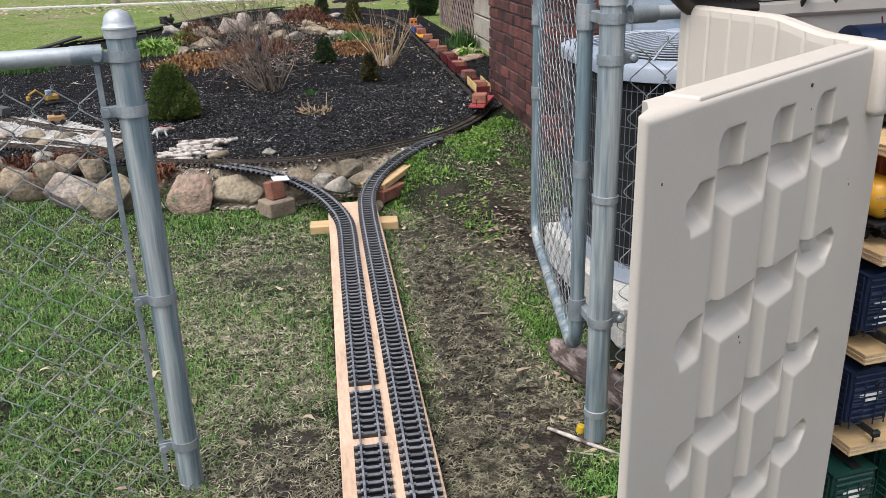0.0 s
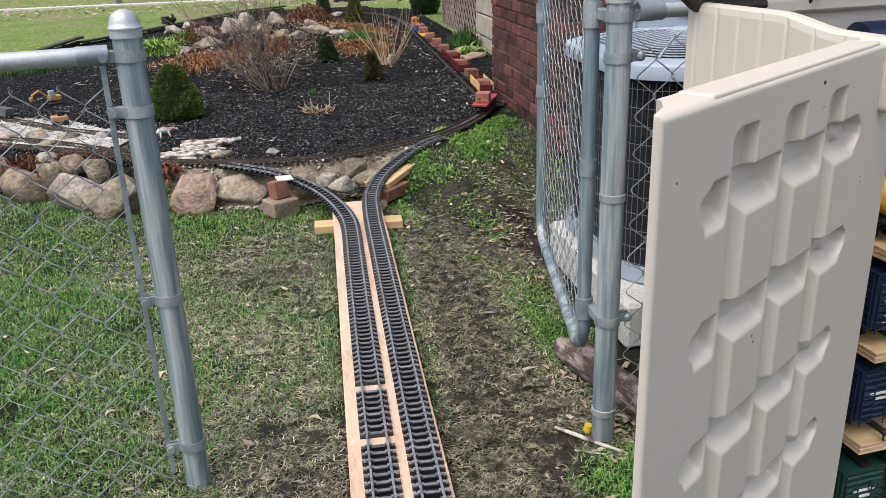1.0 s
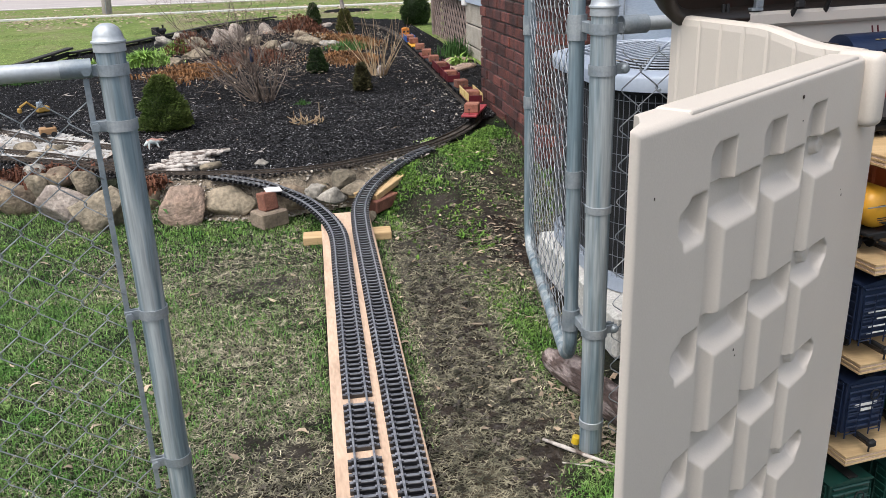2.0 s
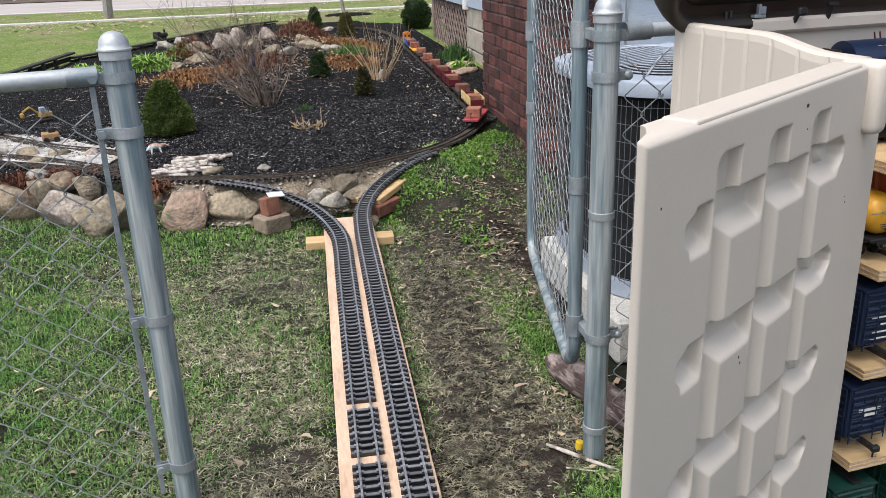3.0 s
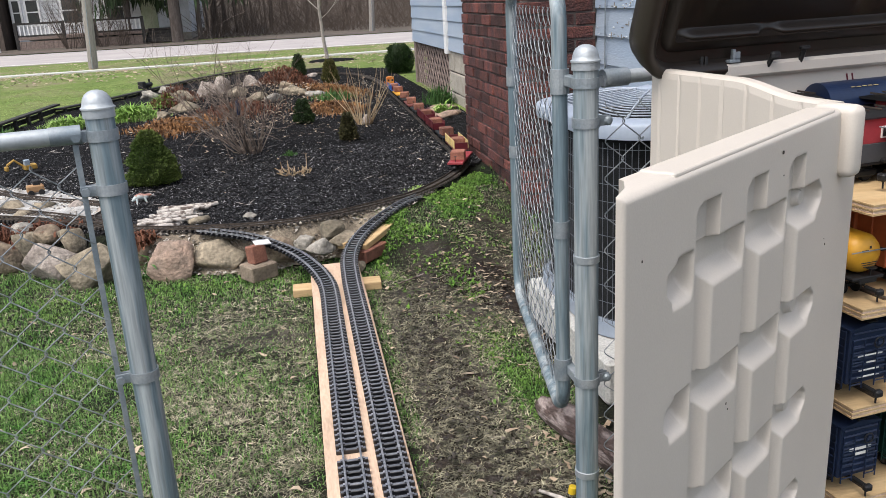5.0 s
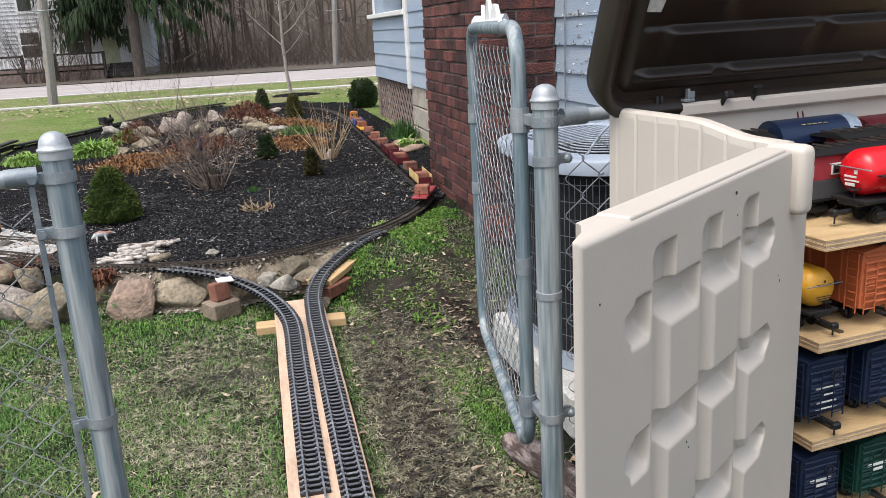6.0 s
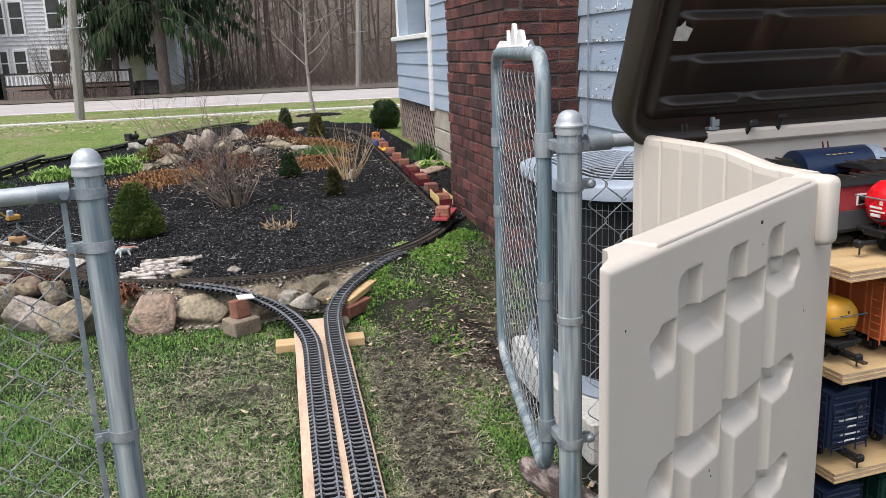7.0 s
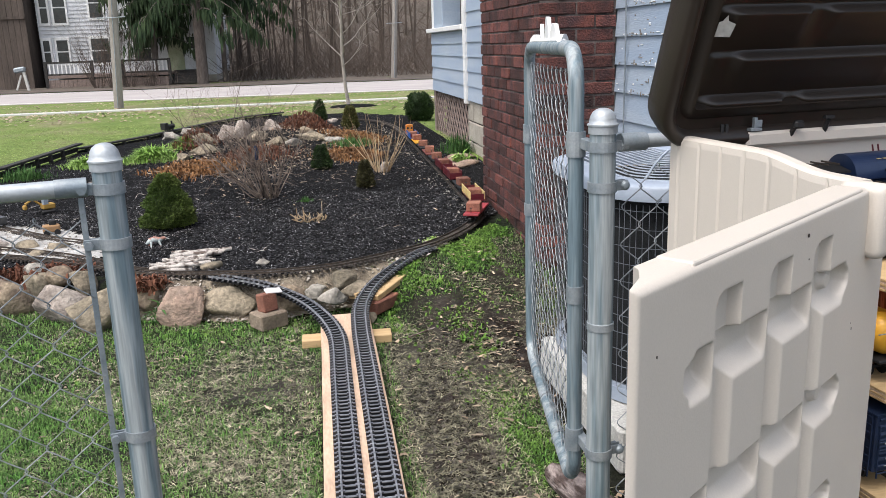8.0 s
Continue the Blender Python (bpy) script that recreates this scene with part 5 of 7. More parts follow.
def make_train():
    start = min(range(len(LOOP_LINE)), key=lambda i: (LOOP_LINE[i] - Vector((1.03, 5.12, 0.19))).length)
    i, step = start, 45
    flat_car(on_loop(i), P_red, "red model flat car carrying a brick", [(-0.07, 4, False)])
    i += step
    flat_car(on_loop(i), P_maroon, "model gondola with cream sides and a brick load", [(-0.06, -4, False)], P_cream)
    i += step
    cars = ((P_black, None, "black model flat car carrying a brick"), (P_maroon, P_maroon, "maroon model gondola carrying a brick"), (P_maroon, P_maroon, "low maroon model gondola with one brick"),
            (P_black, None, "black model flat car with one brick"), (P_oxide, None, "oxide red model flat car carrying a brick"), (P_black, None, "black model flat car carrying a brick"))
    for k, (c, sd, lab) in enumerate(cars):
        flat_car(on_loop(i), c, lab, [(-0.05 + 0.02 * (k % 3), 5 - 3 * k, False)], sd)
        i += step
    flat_car(on_loop(i), P_yellow, "yellow model flat car carrying a brick", [(0.06, 3, False)])
    i += step
    flat_car(on_loop(i), P_engineblue, "blue model gondola carrying a brick", [(-0.06, -3, False)], P_engineblue)
    i += step
    th = thing("diesel_locomotive", on_loop(i) @ Matrix.Scale(0.8, 4), "orange and blue model diesel locomotive", "model locomotive", "cars of the garden train")
    running_gear(th, 0.40)
    part("frame", Geo().box((0, 0, 0.046), (0.42, 0.098, 0.016), bevel=0.002), P_blue, th)
    part("hood", Geo().box((0.05, 0, 0.095), (0.29, 0.062, 0.085), bevel=0.006), P_blue, th)
    cab = part("cab", Geo().box((-0.145, 0, 0.108), (0.10, 0.096, 0.115), bevel=0.006), P_engine, th, "orange cab")
    part("cab_roof", Geo().prism([(x * 1.05, y * 0.35) for x, y in [(0.049 * math.cos(a), 0.05 * math.sin(a)) for a in [k * math.pi / 8 for k in range(9)]]], 0.11, Matrix.Translation((-0.20, 0, 0.165)) @ Matrix.Rotation(math.pi / 2, 4, "Y") @ Matrix.Rotation(math.pi / 2, 4, "Z")), P_engine, th)
    for s in (-0.026, 0.026):
        part("cab_window", Geo().box((-0.1955, s, 0.135), (0.003, 0.026, 0.026), bevel=0.002), M_plasticblack, cab)
    for s in (-1, 1):
        part("handrail", Geo().tube([(-0.08, s * 0.046, 0.055), (-0.08, s * 0.046, 0.088), (0.2, s * 0.046, 0.088), (0.2, s * 0.046, 0.055)], 0.0016, 5), P_engine, th)


make_train()


# ---- stones ----
def boulder(name, x, y, z, size, mat_, label, seed, sharp=0.32, group="", turn=0.0, cat="rock", sub=3):
    rnd = random.Random(seed)
    bm = bmesh.new()
    bmesh.ops.create_icosphere(bm, subdivisions=sub, radius=1)
    planes = [(Vector((rnd.gauss(0, 1), rnd.gauss(0, 1), rnd.gauss(0, 0.8))).normalized(), rnd.uniform(0.48, 0.86)) for _ in range(16)]
    off = Vector((seed * 3.1, seed * 1.7, 0))
    for v in bm.verts:
        p = v.co.copy()
        for n, d in planes:
            k = p.dot(n) - d
            if k > 0:
                p -= n * k * 0.95
        p *= 1 + sharp * 0.5 * noise.noise(v.co * 1.3 + off) + sharp * 0.22 * noise.noise(v.co * 4 + off) + 0.02 * noise.noise(v.co * 11 + off)
        v.co = Vector((p.x, p.y, max(p.z, -0.75)))
    for a in range(3):
        lo, hi = min(v.co[a] for v in bm.verts), max(v.co[a] for v in bm.verts)
        for v in bm.verts:
            v.co[a] = ((v.co[a] - lo) / (hi - lo) * 2 - 1) * size[a]
    me = bpy.data.meshes.new(name)
    bm.to_mesh(me)
    bm.free()
    me.polygons.foreach_set("use_smooth", [True] * len(me.polygons))
    me.materials.append(mat_)
    ob = new(name, me)
    ob.matrix_basis = pose(x, y, z, 0, 0, turn)
    return tagged(ob, label, cat, group)


def stone(name, a, b):
    return mat(name, a, b, scale=11, rough=0.9, bump=0.95, grain=55, fine=0.38, sharp=(0.4, 0.6))


S_pink, S_tan, S_white, S_brown, S_grey = stone("pinkish_stone", (0.36, 0.255, 0.195), (0.24, 0.18, 0.14)), stone("tan_stone", (0.30, 0.25, 0.18), (0.14, 0.12, 0.088)), stone("pale_stone", (0.40, 0.345, 0.30), (0.22, 0.185, 0.16)), stone("brown_stone", (0.16, 0.12, 0.088), (0.27, 0.215, 0.15)), stone("grey_stone", (0.35, 0.325, 0.28), (0.22, 0.205, 0.18))
EDGE = "stones edging the planting bed"
ROCKS = [  # x, y, z, half sizes, stone, label, turn
    (-0.622, 4.14, 0.085, (0.115, 0.085, 0.105), S_pink, "smooth pinkish boulder edging a raised bed", 12),
    (-0.376, 4.18, 0.075, (0.128, 0.085, 0.085), S_tan, "tan lichened boulder edging a raised bed", -6),
    (-0.115, 4.15, 0.07, (0.10, 0.07, 0.085), S_brown, "shaded brown boulder below a curved track", 10),
    (-1.206, 4.35, 0.085, (0.130, 0.09, 0.100), S_white, "large pale boulder edging a raised bed", 8),
    (-0.975, 4.16, 0.09, (0.150, 0.10, 0.110), S_tan, "large tan split boulder edging a raised bed", 30),
    (-1.365, 4.56, 0.125, (0.085, 0.055, 0.070), S_tan, "rounded tan stone in a stacked edge", 0),
    (-1.255, 4.56, 0.165, (0.070, 0.055, 0.060), S_brown, "small reddish stone in a stacked edge", 15),
    (-1.118, 4.46, 0.155, (0.062, 0.055, 0.072), S_tan, "angular tan stone below the track", 20),
    (-1.40, 4.66, 0.175, (0.065, 0.05, 0.050), S_grey, "small grey purple stone in a stacked edge", 0),
    (-1.50, 4.54, 0.075, (0.135, 0.09, 0.105), S_brown, "brown boulder in a stacked edge", -12),
    (-1.76, 4.76, 0.085, (0.15, 0.10, 0.12), S_brown, "broad brown boulder in a stacked edge", 5),
    (-2.02, 4.90, 0.09, (0.13, 0.09, 0.11), S_grey, "grey boulder in a stacked edge", 0),
    (-0.79, 4.27, 0.10, (0.075, 0.05, 0.07), S_brown, "brown stone behind a fence post", 0),
    (0.160, 4.15, 0.155, (0.063, 0.05, 0.048), S_tan, "rounded tan cobble between two tracks", 0),
    (0.092, 4.06, 0.10, (0.075, 0.05, 0.048), S_grey, "pitted grey stone between two tracks", 0),
    (0.022, 4.12, 0.12, (0.055, 0.045, 0.035), S_grey, "flat grey stone between two tracks", 20),
    (0.215, 4.12, 0.115, (0.10, 0.05, 0.03), S_tan, "flat tan slab between two tracks", 45),
    (-0.245, 4.49, 0.183, (0.04, 0.03, 0.018), S_grey, "flat little stone lying on mulch", 0),
    (0.255, 3.90, 0.03, (0.035, 0.03, 0.03), S_tan, "small stone beside a board end", 0),
]
for k, (x, y, z, size, mt, lab, turn) in enumerate(ROCKS):
    boulder("rock", x, y, z, size, mt, lab, 11 + k, group=EDGE, turn=turn)
MOUND = "stones of the rock garden"
for k, (x, y, size, mt, lab) in enumerate((
        (-1.16, 8.6, (0.075, 0.08, 0.06), S_tan, "rounded tan stone in a planted rock garden"), (-0.98, 8.95, (0.20, 0.12, 0.085), S_tan, "long tan stone in a planted rock garden"), (-1.04, 9.5, (0.15, 0.11, 0.12), S_tan, "tan stone in a planted rock garden"),
        (-0.84, 9.95, (0.150, 0.10, 0.125), S_white, "pale upright stone in a rock garden"), (-0.655, 9.8, (0.120, 0.09, 0.150), S_white, "pale upright stone in a rock garden"), (-0.33, 10.3, (0.150, 0.110, 0.100), S_white, "pale stone at the top of a rock garden"),
        (-0.47, 9.4, (0.13, 0.09, 0.07), S_tan, "tan stone under dry stems"), (-0.10, 9.0, (0.132, 0.099, 0.06), S_grey, "flat grey slab in a rock garden"), (0.10, 9.3, (0.20, 0.10, 0.07), S_tan, "tilted tan slab in a rock garden"), (-0.26, 9.0, (0.14, 0.083, 0.07), S_tan, "tan slab in a rock garden"),
        (0.34, 9.2, (0.15, 0.08, 0.05), S_grey, "long grey slab in a rock garden"), (0.685, 7.32, (0.065, 0.05, 0.06), S_white, "pale knobbly stone beside dry stalks"), (-1.62, 11.0, (0.14, 0.08, 0.07), S_grey, "grey stone by the bed edging"), (-1.48, 11.6, (0.12, 0.08, 0.06), S_grey, "grey stone by the bed edging"),
        (0.45, 12.3, (0.09, 0.06, 0.04), S_white, "pale stone behind a young shrub"), (0.05, 9.7, (0.11, 0.08, 0.07), S_brown, "brown slab in a rock garden"))):
    size = tuple(0.86 * c for c in size)
    boulder("rock", x, y, bed_z(x, y) + size[2] * 0.5, size, mt, lab, 41 + k, sharp=0.55, group=MOUND, turn=(k * 71) % 50 - 25, sub=3)
PALE = "pale stones of the white patch"
for k, (x, y, size, mt) in enumerate(((-1.62, 5.28, (0.10, 0.07, 0.05), S_tan), (-1.42, 5.20, (0.09, 0.06, 0.045), S_tan), (-1.25, 5.18, (0.10, 0.07, 0.04), S_white), (-1.80, 5.35, (0.11, 0.08, 0.05), S_white), (-1.52, 5.05, (0.08, 0.06, 0.04), S_tan), (-1.06, 4.98, (0.07, 0.05, 0.03), S_white), (-1.9, 5.1, (0.09, 0.05, 0.05), S_white), (-1.72, 5.06, (0.07, 0.05, 0.04), S_tan))):
    boulder("rock", x, y, ground_z(x, y) + size[2] * 0.35, tuple(0.75 * c for c in size), mt, "pale stone among model tracks", 81 + k, group=PALE, turn=k * 40, sub=2)

M_paver = mat("brown_weathered_paver", (0.24, 0.19, 0.14), (0.16, 0.125, 0.095), scale=14, rough=0.9, bump=0.5)
# brick pier under the left track, wedge and bricks under the right one
solid("brick", Geo().box((0, 0, 0.045), (0.14, 0.115, 0.075), bevel=0.006), M_paver, "weathered square paver lying in grass", "brick", "bricks propping the track", m=pose(-0.205, 3.965, 0.0, 0, 0, 32))
solid("brick", Geo().box((0, 0, 0.04), (0.075, 0.065, 0.085), bevel=0.005), M_loose, "red brick offcut standing on a paver", "brick", "bricks propping the track", m=pose(-0.205, 3.975, 0.082, -9, 0, 34))
solid("tile_scrap", Geo().box((0, 0, 0), (0.075, 0.06, 0.008), bevel=0.002), M_white, "white tile scrap on top of a brick", "tile", m=pose(-0.178, 4.0, 0.168, 3, 3, 14))
solid("tile_scrap", Geo().box((0, 0, 0), (0.06, 0.05, 0.01), bevel=0.002), M_white, "white tile scrap under a curved track", "tile", m=pose(-0.075, 4.055, 0.112, 8, -6, 40))
solid("wedge_board", Geo().box((0, 0, 0), (0.30, 0.052, 0.03), bevel=0.003), M_pine, "pale pine offcut wedged beside the track", "board", m=pose(0.375, 4.125, 0.108, 0, -7, 53))
solid("wedge_board", Geo().box((0, 0, 0), (0.16, 0.045, 0.028), bevel=0.003), M_pine, "pale pine offcut under the track edge", "board", m=pose(0.235, 4.135, 0.095, 0, -5, 56))
solid("brick", Geo().box((0, 0, 0.032), (0.19, 0.09, 0.06), bevel=0.005), M_loose, "red brick propping a pine offcut", "brick", "bricks propping the track", m=pose(0.325, 4.055, 0.018, 0, 0, 50))
# flagstone ring by the house
for k, (x, y, sx, sy, r) in enumerate(((1.28, 7.30, 0.30, 0.12, -30), (1.43, 7.42, 0.26, 0.14, 25), (1.30, 7.65, 0.34, 0.13, 75), (1.46, 7.85, 0.28, 0.12, -10))):
    boulder("flagstone", x, y, ground_z(x, y) + 0.02, (sx / 2, sy / 2, 0.03), S_pink, "flat reddish flagstone ringing a flower patch", 120 + k, group="flagstones by the house", turn=r, cat="stone", sub=2)

# stacked little birch logs
M_birch = mat("pale_birch_bark", (0.48, 0.44, 0.40), (0.10, 0.075, 0.062), scale=28, rough=0.8, bump=0.4, grain=90, sharp=(0.47, 0.60))
rnd = random.Random(21)
for k in range(19):
    row = 0 if k < 11 else 1
    j = k if row == 0 else (k - 11) * 1.25 + 0.6
    x, y = -0.70 + 0.013 * j + rnd.uniform(-0.02, 0.02), 4.455 + 0.036 * j
    L, r = rnd.uniform(0.20, 0.27), rnd.uniform(0.009, 0.0145)
    g = Geo().tube([(-L / 2 + L * q / 5, 0.006 * math.sin(q * 1.7 + k), 0.003 * math.cos(q * 2 + k)) for q in range(6)], [r * rnd.uniform(0.85, 1.1) for _ in range(6)], 9)
    solid("small_log", g, M_birch, "thin birch log in a miniature wood pile", "log", "miniature wood pile", m=pose(x, y - 0.03, 0.174 + r + 0.021 * row, 0, rnd.uniform(-3, 3), rnd.gauss(2 + 0.8 * j, 5)), smooth=True)
boulder("rock", -0.50, 4.47, 0.19, (0.06, 0.03, 0.022), S_tan, "small yellow stone beside little logs", 140, turn=25, sub=2)
# garden figure: a plain animal shape
g = Geo()
g.tube([(-0.07, 0, 0.03), (-0.035, 0, 0.05), (0, 0.005, 0.055), (0.04, 0.0, 0.05), (0.075, 0.0, 0.062), (0.11, -0.01, 0.05)], [0.006, 0.024, 0.028, 0.022, 0.012, 0.003], 10)
for x, y in ((-0.03, 0.03), (-0.03, -0.03), (0.03, 0.03), (0.03, -0.03)):
    g.tube([(x, y * 0.6, 0.045), (x * 1.3, y * 1.3, 0.0)], [0.010, 0.006], 7)
M_toy = mat("faded_toy_paint", (0.34, 0.17, 0.13), (0.42, 0.47, 0.46), scale=22, rough=0.6, bump=0.1, sharp=(0.47, 0.53))
solid("toy_figure", g, M_toy, "faded red and teal toy animal on mulch", "toy", m=pose(-0.875, 5.10, 0.170, 0, 0, 20) @ Matrix.Scale(0.72, 4), smooth=True)
# yellow toy digger and dark toy wagons among the stones
P_dig = paint("faded_yellow_toy", (0.40, 0.24, 0.05), 0.6)
P_tan = paint("faded_tan_toy", (0.36, 0.21, 0.10), 0.65)
th = thing("toy_digger", pose(-1.80, 6.35, 0.18, 0, 0, 215) @ Matrix.Scale(0.85, 4), "yellow toy excavator among pale stones", "toy")
part("tracks", Geo().box((0, 0.035, 0.02), (0.12, 0.028, 0.036), bevel=0.012).box((0, -0.035, 0.02), (0.12, 0.028, 0.036), bevel=0.012), P_black, th)
part("body", Geo().box((-0.01, 0, 0.065), (0.10, 0.075, 0.045), bevel=0.008), P_dig, th)
part("cab", Geo().box((0.015, 0.018, 0.105), (0.045, 0.036, 0.05), bevel=0.006), P_silver, th, "pale cab")
part("boom", Geo().tube([(0.04, -0.015, 0.08), (0.10, -0.015, 0.135), (0.16, -0.015, 0.10)], 0.010, 6), P_dig, th)
part("bucket", Geo().box((0.165, -0.015, 0.075), (0.03, 0.04, 0.04), bevel=0.008), P_dig, th)
th = thing("toy_digger", pose(-1.57, 5.60, 0.18, 0, 0, 200), "small tan toy loader beside model track", "toy")
part("body", Geo().box((0, 0, 0.04), (0.10, 0.06, 0.045), bevel=0.008), P_tan, th)
part("cab", Geo().box((-0.01, 0, 0.075), (0.04, 0.045, 0.035), bevel=0.006), P_black, th)
for x in (-0.03, 0.03):
    for y in (-0.035, 0.035):
        part("wheel", Geo().lathe([(0.018, -0.008), (0.018, 0.008)], pose(x, y, 0.018, 90, 0, 0), 12), P_black, th)
for k, (x, y, r, c) in enumerate(((-1.98, 5.90, 135, P_grey),)):
    th = thing("ore_wagon", pose(x, y, 0.186, 0, 0, r), "small dark toy ore wagon on a siding", "model railway car", "wagons on the siding")
    part("hopper", Geo().prism([(-0.05, 0), (0.05, 0), (0.075, 0.05), (-0.075, 0.05)], 0.06, pose(0, 0.03, 0.025, 90, 0, 0)), c, th)
    for x2 in (-0.035, 0.035):
        part("wheelset", wheelset(Geo(), x2, 0.012), M_rail_old, th)
track("siding_track", [(-0.70, 4.40, 0.170), (-0.95, 4.60, 0.171), (-1.05, 4.80, 0.172), (-1.02, 5.0, 0.172), (-1.15, 5.17, 0.172), (-1.5, 5.42, 0.174), (-1.95, 5.85, 0.178), (-2.5, 6.3, 0.18)], "dull narrow siding track among pale stones", 0, True)
track("siding_track", [(-0.85, 4.50, 0.170), (-1.2, 4.85, 0.171), (-1.6, 5.15, 0.173), (-2.2, 5.5, 0.176), (-2.9, 6.0, 0.178)], "dull siding track across pale gravel", 0, True)


# ---- planting bed ----
BED_LEFT = [(6.8, -3.1), (7.4, -2.95), (8.1, -2.66), (10.0, -2.45), (11.0, -1.95), (12.8, -1.25), (13.6, -0.8), (14.05, -0.4)]


def in_bed(x, y):
    if y < lerp(BED_FRONT, x) + 0.03 or y > 14.05 or x > XW:
        return False
    if y > 5.9 and x > 1.0 and y > 13.0 + (1.65 - x):
        return False
    return x > (lerp(BED_LEFT, y) if y > 6.8 else -3.2)


def sheet(name, inside, height, x0, x1, y0, y1, step, mt, label, category, grow=1.0):
    g, ix = Geo(), {}
    nx = int((x1 - x0) / step)
    ys, y, d = [], y0, step
    while y < y1:
        ys.append(y)
        d *= grow
        y += d
    for j, y in enumerate(ys):
        for i in range(nx + 1):
            x = x0 + step * i
            if inside(x, y):
                ix[i, j] = len(g.v)
                g.v.append((x, y, height(x, y)))
    for (i, j) in list(ix):
        q = [(i, j), (i + 1, j), (i + 1, j + 1), (i, j + 1)]
        if all(k in ix for k in q):
            g.f.append(tuple(ix[k] for k in q))
    return solid(name, g, mt, label, category, kind="structure", smooth=True)


M_mulch = mat("black_mulch", (0.004, 0.0040, 0.0043), (0.010, 0.0095, 0.0098), scale=14, rough=0.85, bump=1.0, grain=90, fine=0.5, spec=0.1)
M_chip = mat("mulch_chips", (0.009, 0.0090, 0.0104), (0.024, 0.0235, 0.026), scale=20, rough=0.6, bump=0.0, island=0.85, fine=0.2, spec=0.25)
M_chip_pale = mat("dried_mulch_chips", (0.36, 0.355, 0.365), (0.09, 0.088, 0.092), scale=20, rough=0.8, bump=0, island=0.5)
M_gravel = mat("pale_gravel", (0.50, 0.49, 0.47), (0.30, 0.29, 0.275), scale=12, rough=0.9, bump=0.8, grain=110, fine=0.3)
M_pebble = mat("pale_pebbles", (0.42, 0.39, 0.34), (0.25, 0.22, 0.19), scale=20, rough=0.85, bump=0.2, island=0.35)
sheet("mulch_bed", lambda x, y: in_bed(x, y) and not (-0.85 < x < 0.72 and y < lerp(BED_FRONT, x) + 0.13), bed_z, -3.2, 1.65, 4.05, 14.1, 0.05, M_mulch, "raised bed of black shredded mulch", "planting bed", 1.012)


def in_gravel(x, y):
    k = noise.noise((x * 3, y * 3, 2)) * 0.12
    return y > lerp(BED_FRONT, x) + 0.06 and ((x + 1.80) / 0.80) ** 2 + ((y - 5.34 + 0.58 * (x + 1.6)) / 0.42) ** 2 < 1 + 2.5 * k


M_sandy = mat("sandy_soil", (0.27, 0.225, 0.165), (0.13, 0.105, 0.08), scale=9, rough=0.95, bump=1.0, grain=120, fine=0.4)
sheet("gravel_patch", in_gravel, lambda x, y: bed_z(x, y) + 0.008, -2.9, -0.85, 4.4, 6.4, 0.03, M_gravel, "pale gravel patch under model sidings", "gravel")


def in_strip(x, y):
    f = lerp(BED_FRONT, x)
    return f - 0.03 + 0.07 * noise.noise((x * 6, y * 6, 1)) < y < f + 0.20 + 0.04 * noise.noise((x * 8, y * 8, 3)) and -0.9 < x < 0.78


sheet("gravel_strip", in_strip, lambda x, y: bed_z(x, y) + 0.001 + 0.004 * noise.noise((x * 20, y * 20, 1)), -0.95, 0.8, 3.8, 4.9, 0.02, M_sandy, "sandy gravel strip along the track", "gravel")


def slivers(name, pts, length, width, mt, label, category, seed, lift=0.35, up=0.0):
    """Many small four-sided splinters in one mesh."""
    rs = np.random.RandomState(seed)
    n = len(pts)
    P = np.array(pts, float)
    a = rs.uniform(0, 2 * np.pi, n)
    tilt = rs.normal(0, lift, n)
    L = rs.uniform(0.5, 1.3, n)[:, None] * length / 2
    W = rs.uniform(0.6, 1.3, n)[:, None] * width / 2
    d = np.stack([np.cos(a) * np.cos(tilt), np.sin(a) * np.cos(tilt), np.sin(tilt)], 1)
    s = np.stack([-np.sin(a), np.cos(a), rs.normal(0, 0.4, n)], 1)
    nz = np.cross(d, s)
    V = np.stack([P - d * L, P + s * W + nz * W * 0.4, P - s * W + nz * W * 0.4, P + d * L], 1).reshape(-1, 3)
    V[:, 2] += up
    base = np.arange(n)[:, None] * 4
    F = np.concatenate([base + np.array(f)[None] for f in ((0, 2, 1), (1, 2, 3), (0, 1, 3), (0, 3, 2))])
    g = Geo()
    g.v, g.f = V.tolist(), F.tolist()
    return solid(name, g, mt, label, category, kind="stuff")


rs = np.random.RandomState(4)
chips, pale = [], []
for x0, x1, y0, y1, n in ((-2.2, 1.3, 4.15, 6.4, 66000), (-2.6, 1.6, 6.4, 9.0, 26000), (-2.6, 1.65, 9.0, 14.0, 9000)):
    for x, y in zip(rs.uniform(x0, x1, n), rs.uniform(y0, y1, n)):
        if in_bed(x, y) and not in_gravel(x, y) and y > lerp(BED_FRONT, x) + 0.13:
            (pale if rs.rand() < 0.25 else chips).append((x, y, bed_z(x, y) + rs.uniform(0, 0.008)))
slivers("mulch_chips", chips, 0.024, 0.0065, M_chip, "scattered black shredded bark chips", "mulch", 1)
slivers("dry_chips", pale, 0.017, 0.0045, M_chip_pale, "dried grey bark chips on black mulch", "mulch", 2)
twigs = [(rs.uniform(-2, 1.1), rs.uniform(4.6, 9), 0) for _ in range(120)]
slivers("twigs", [(x, y, bed_z(x, y) + 0.012) for x, y, _ in twigs if in_bed(x, y)], 0.13, 0.005, M_birch, "thin dry twigs lying on mulch", "twigs", 3, 0.08)
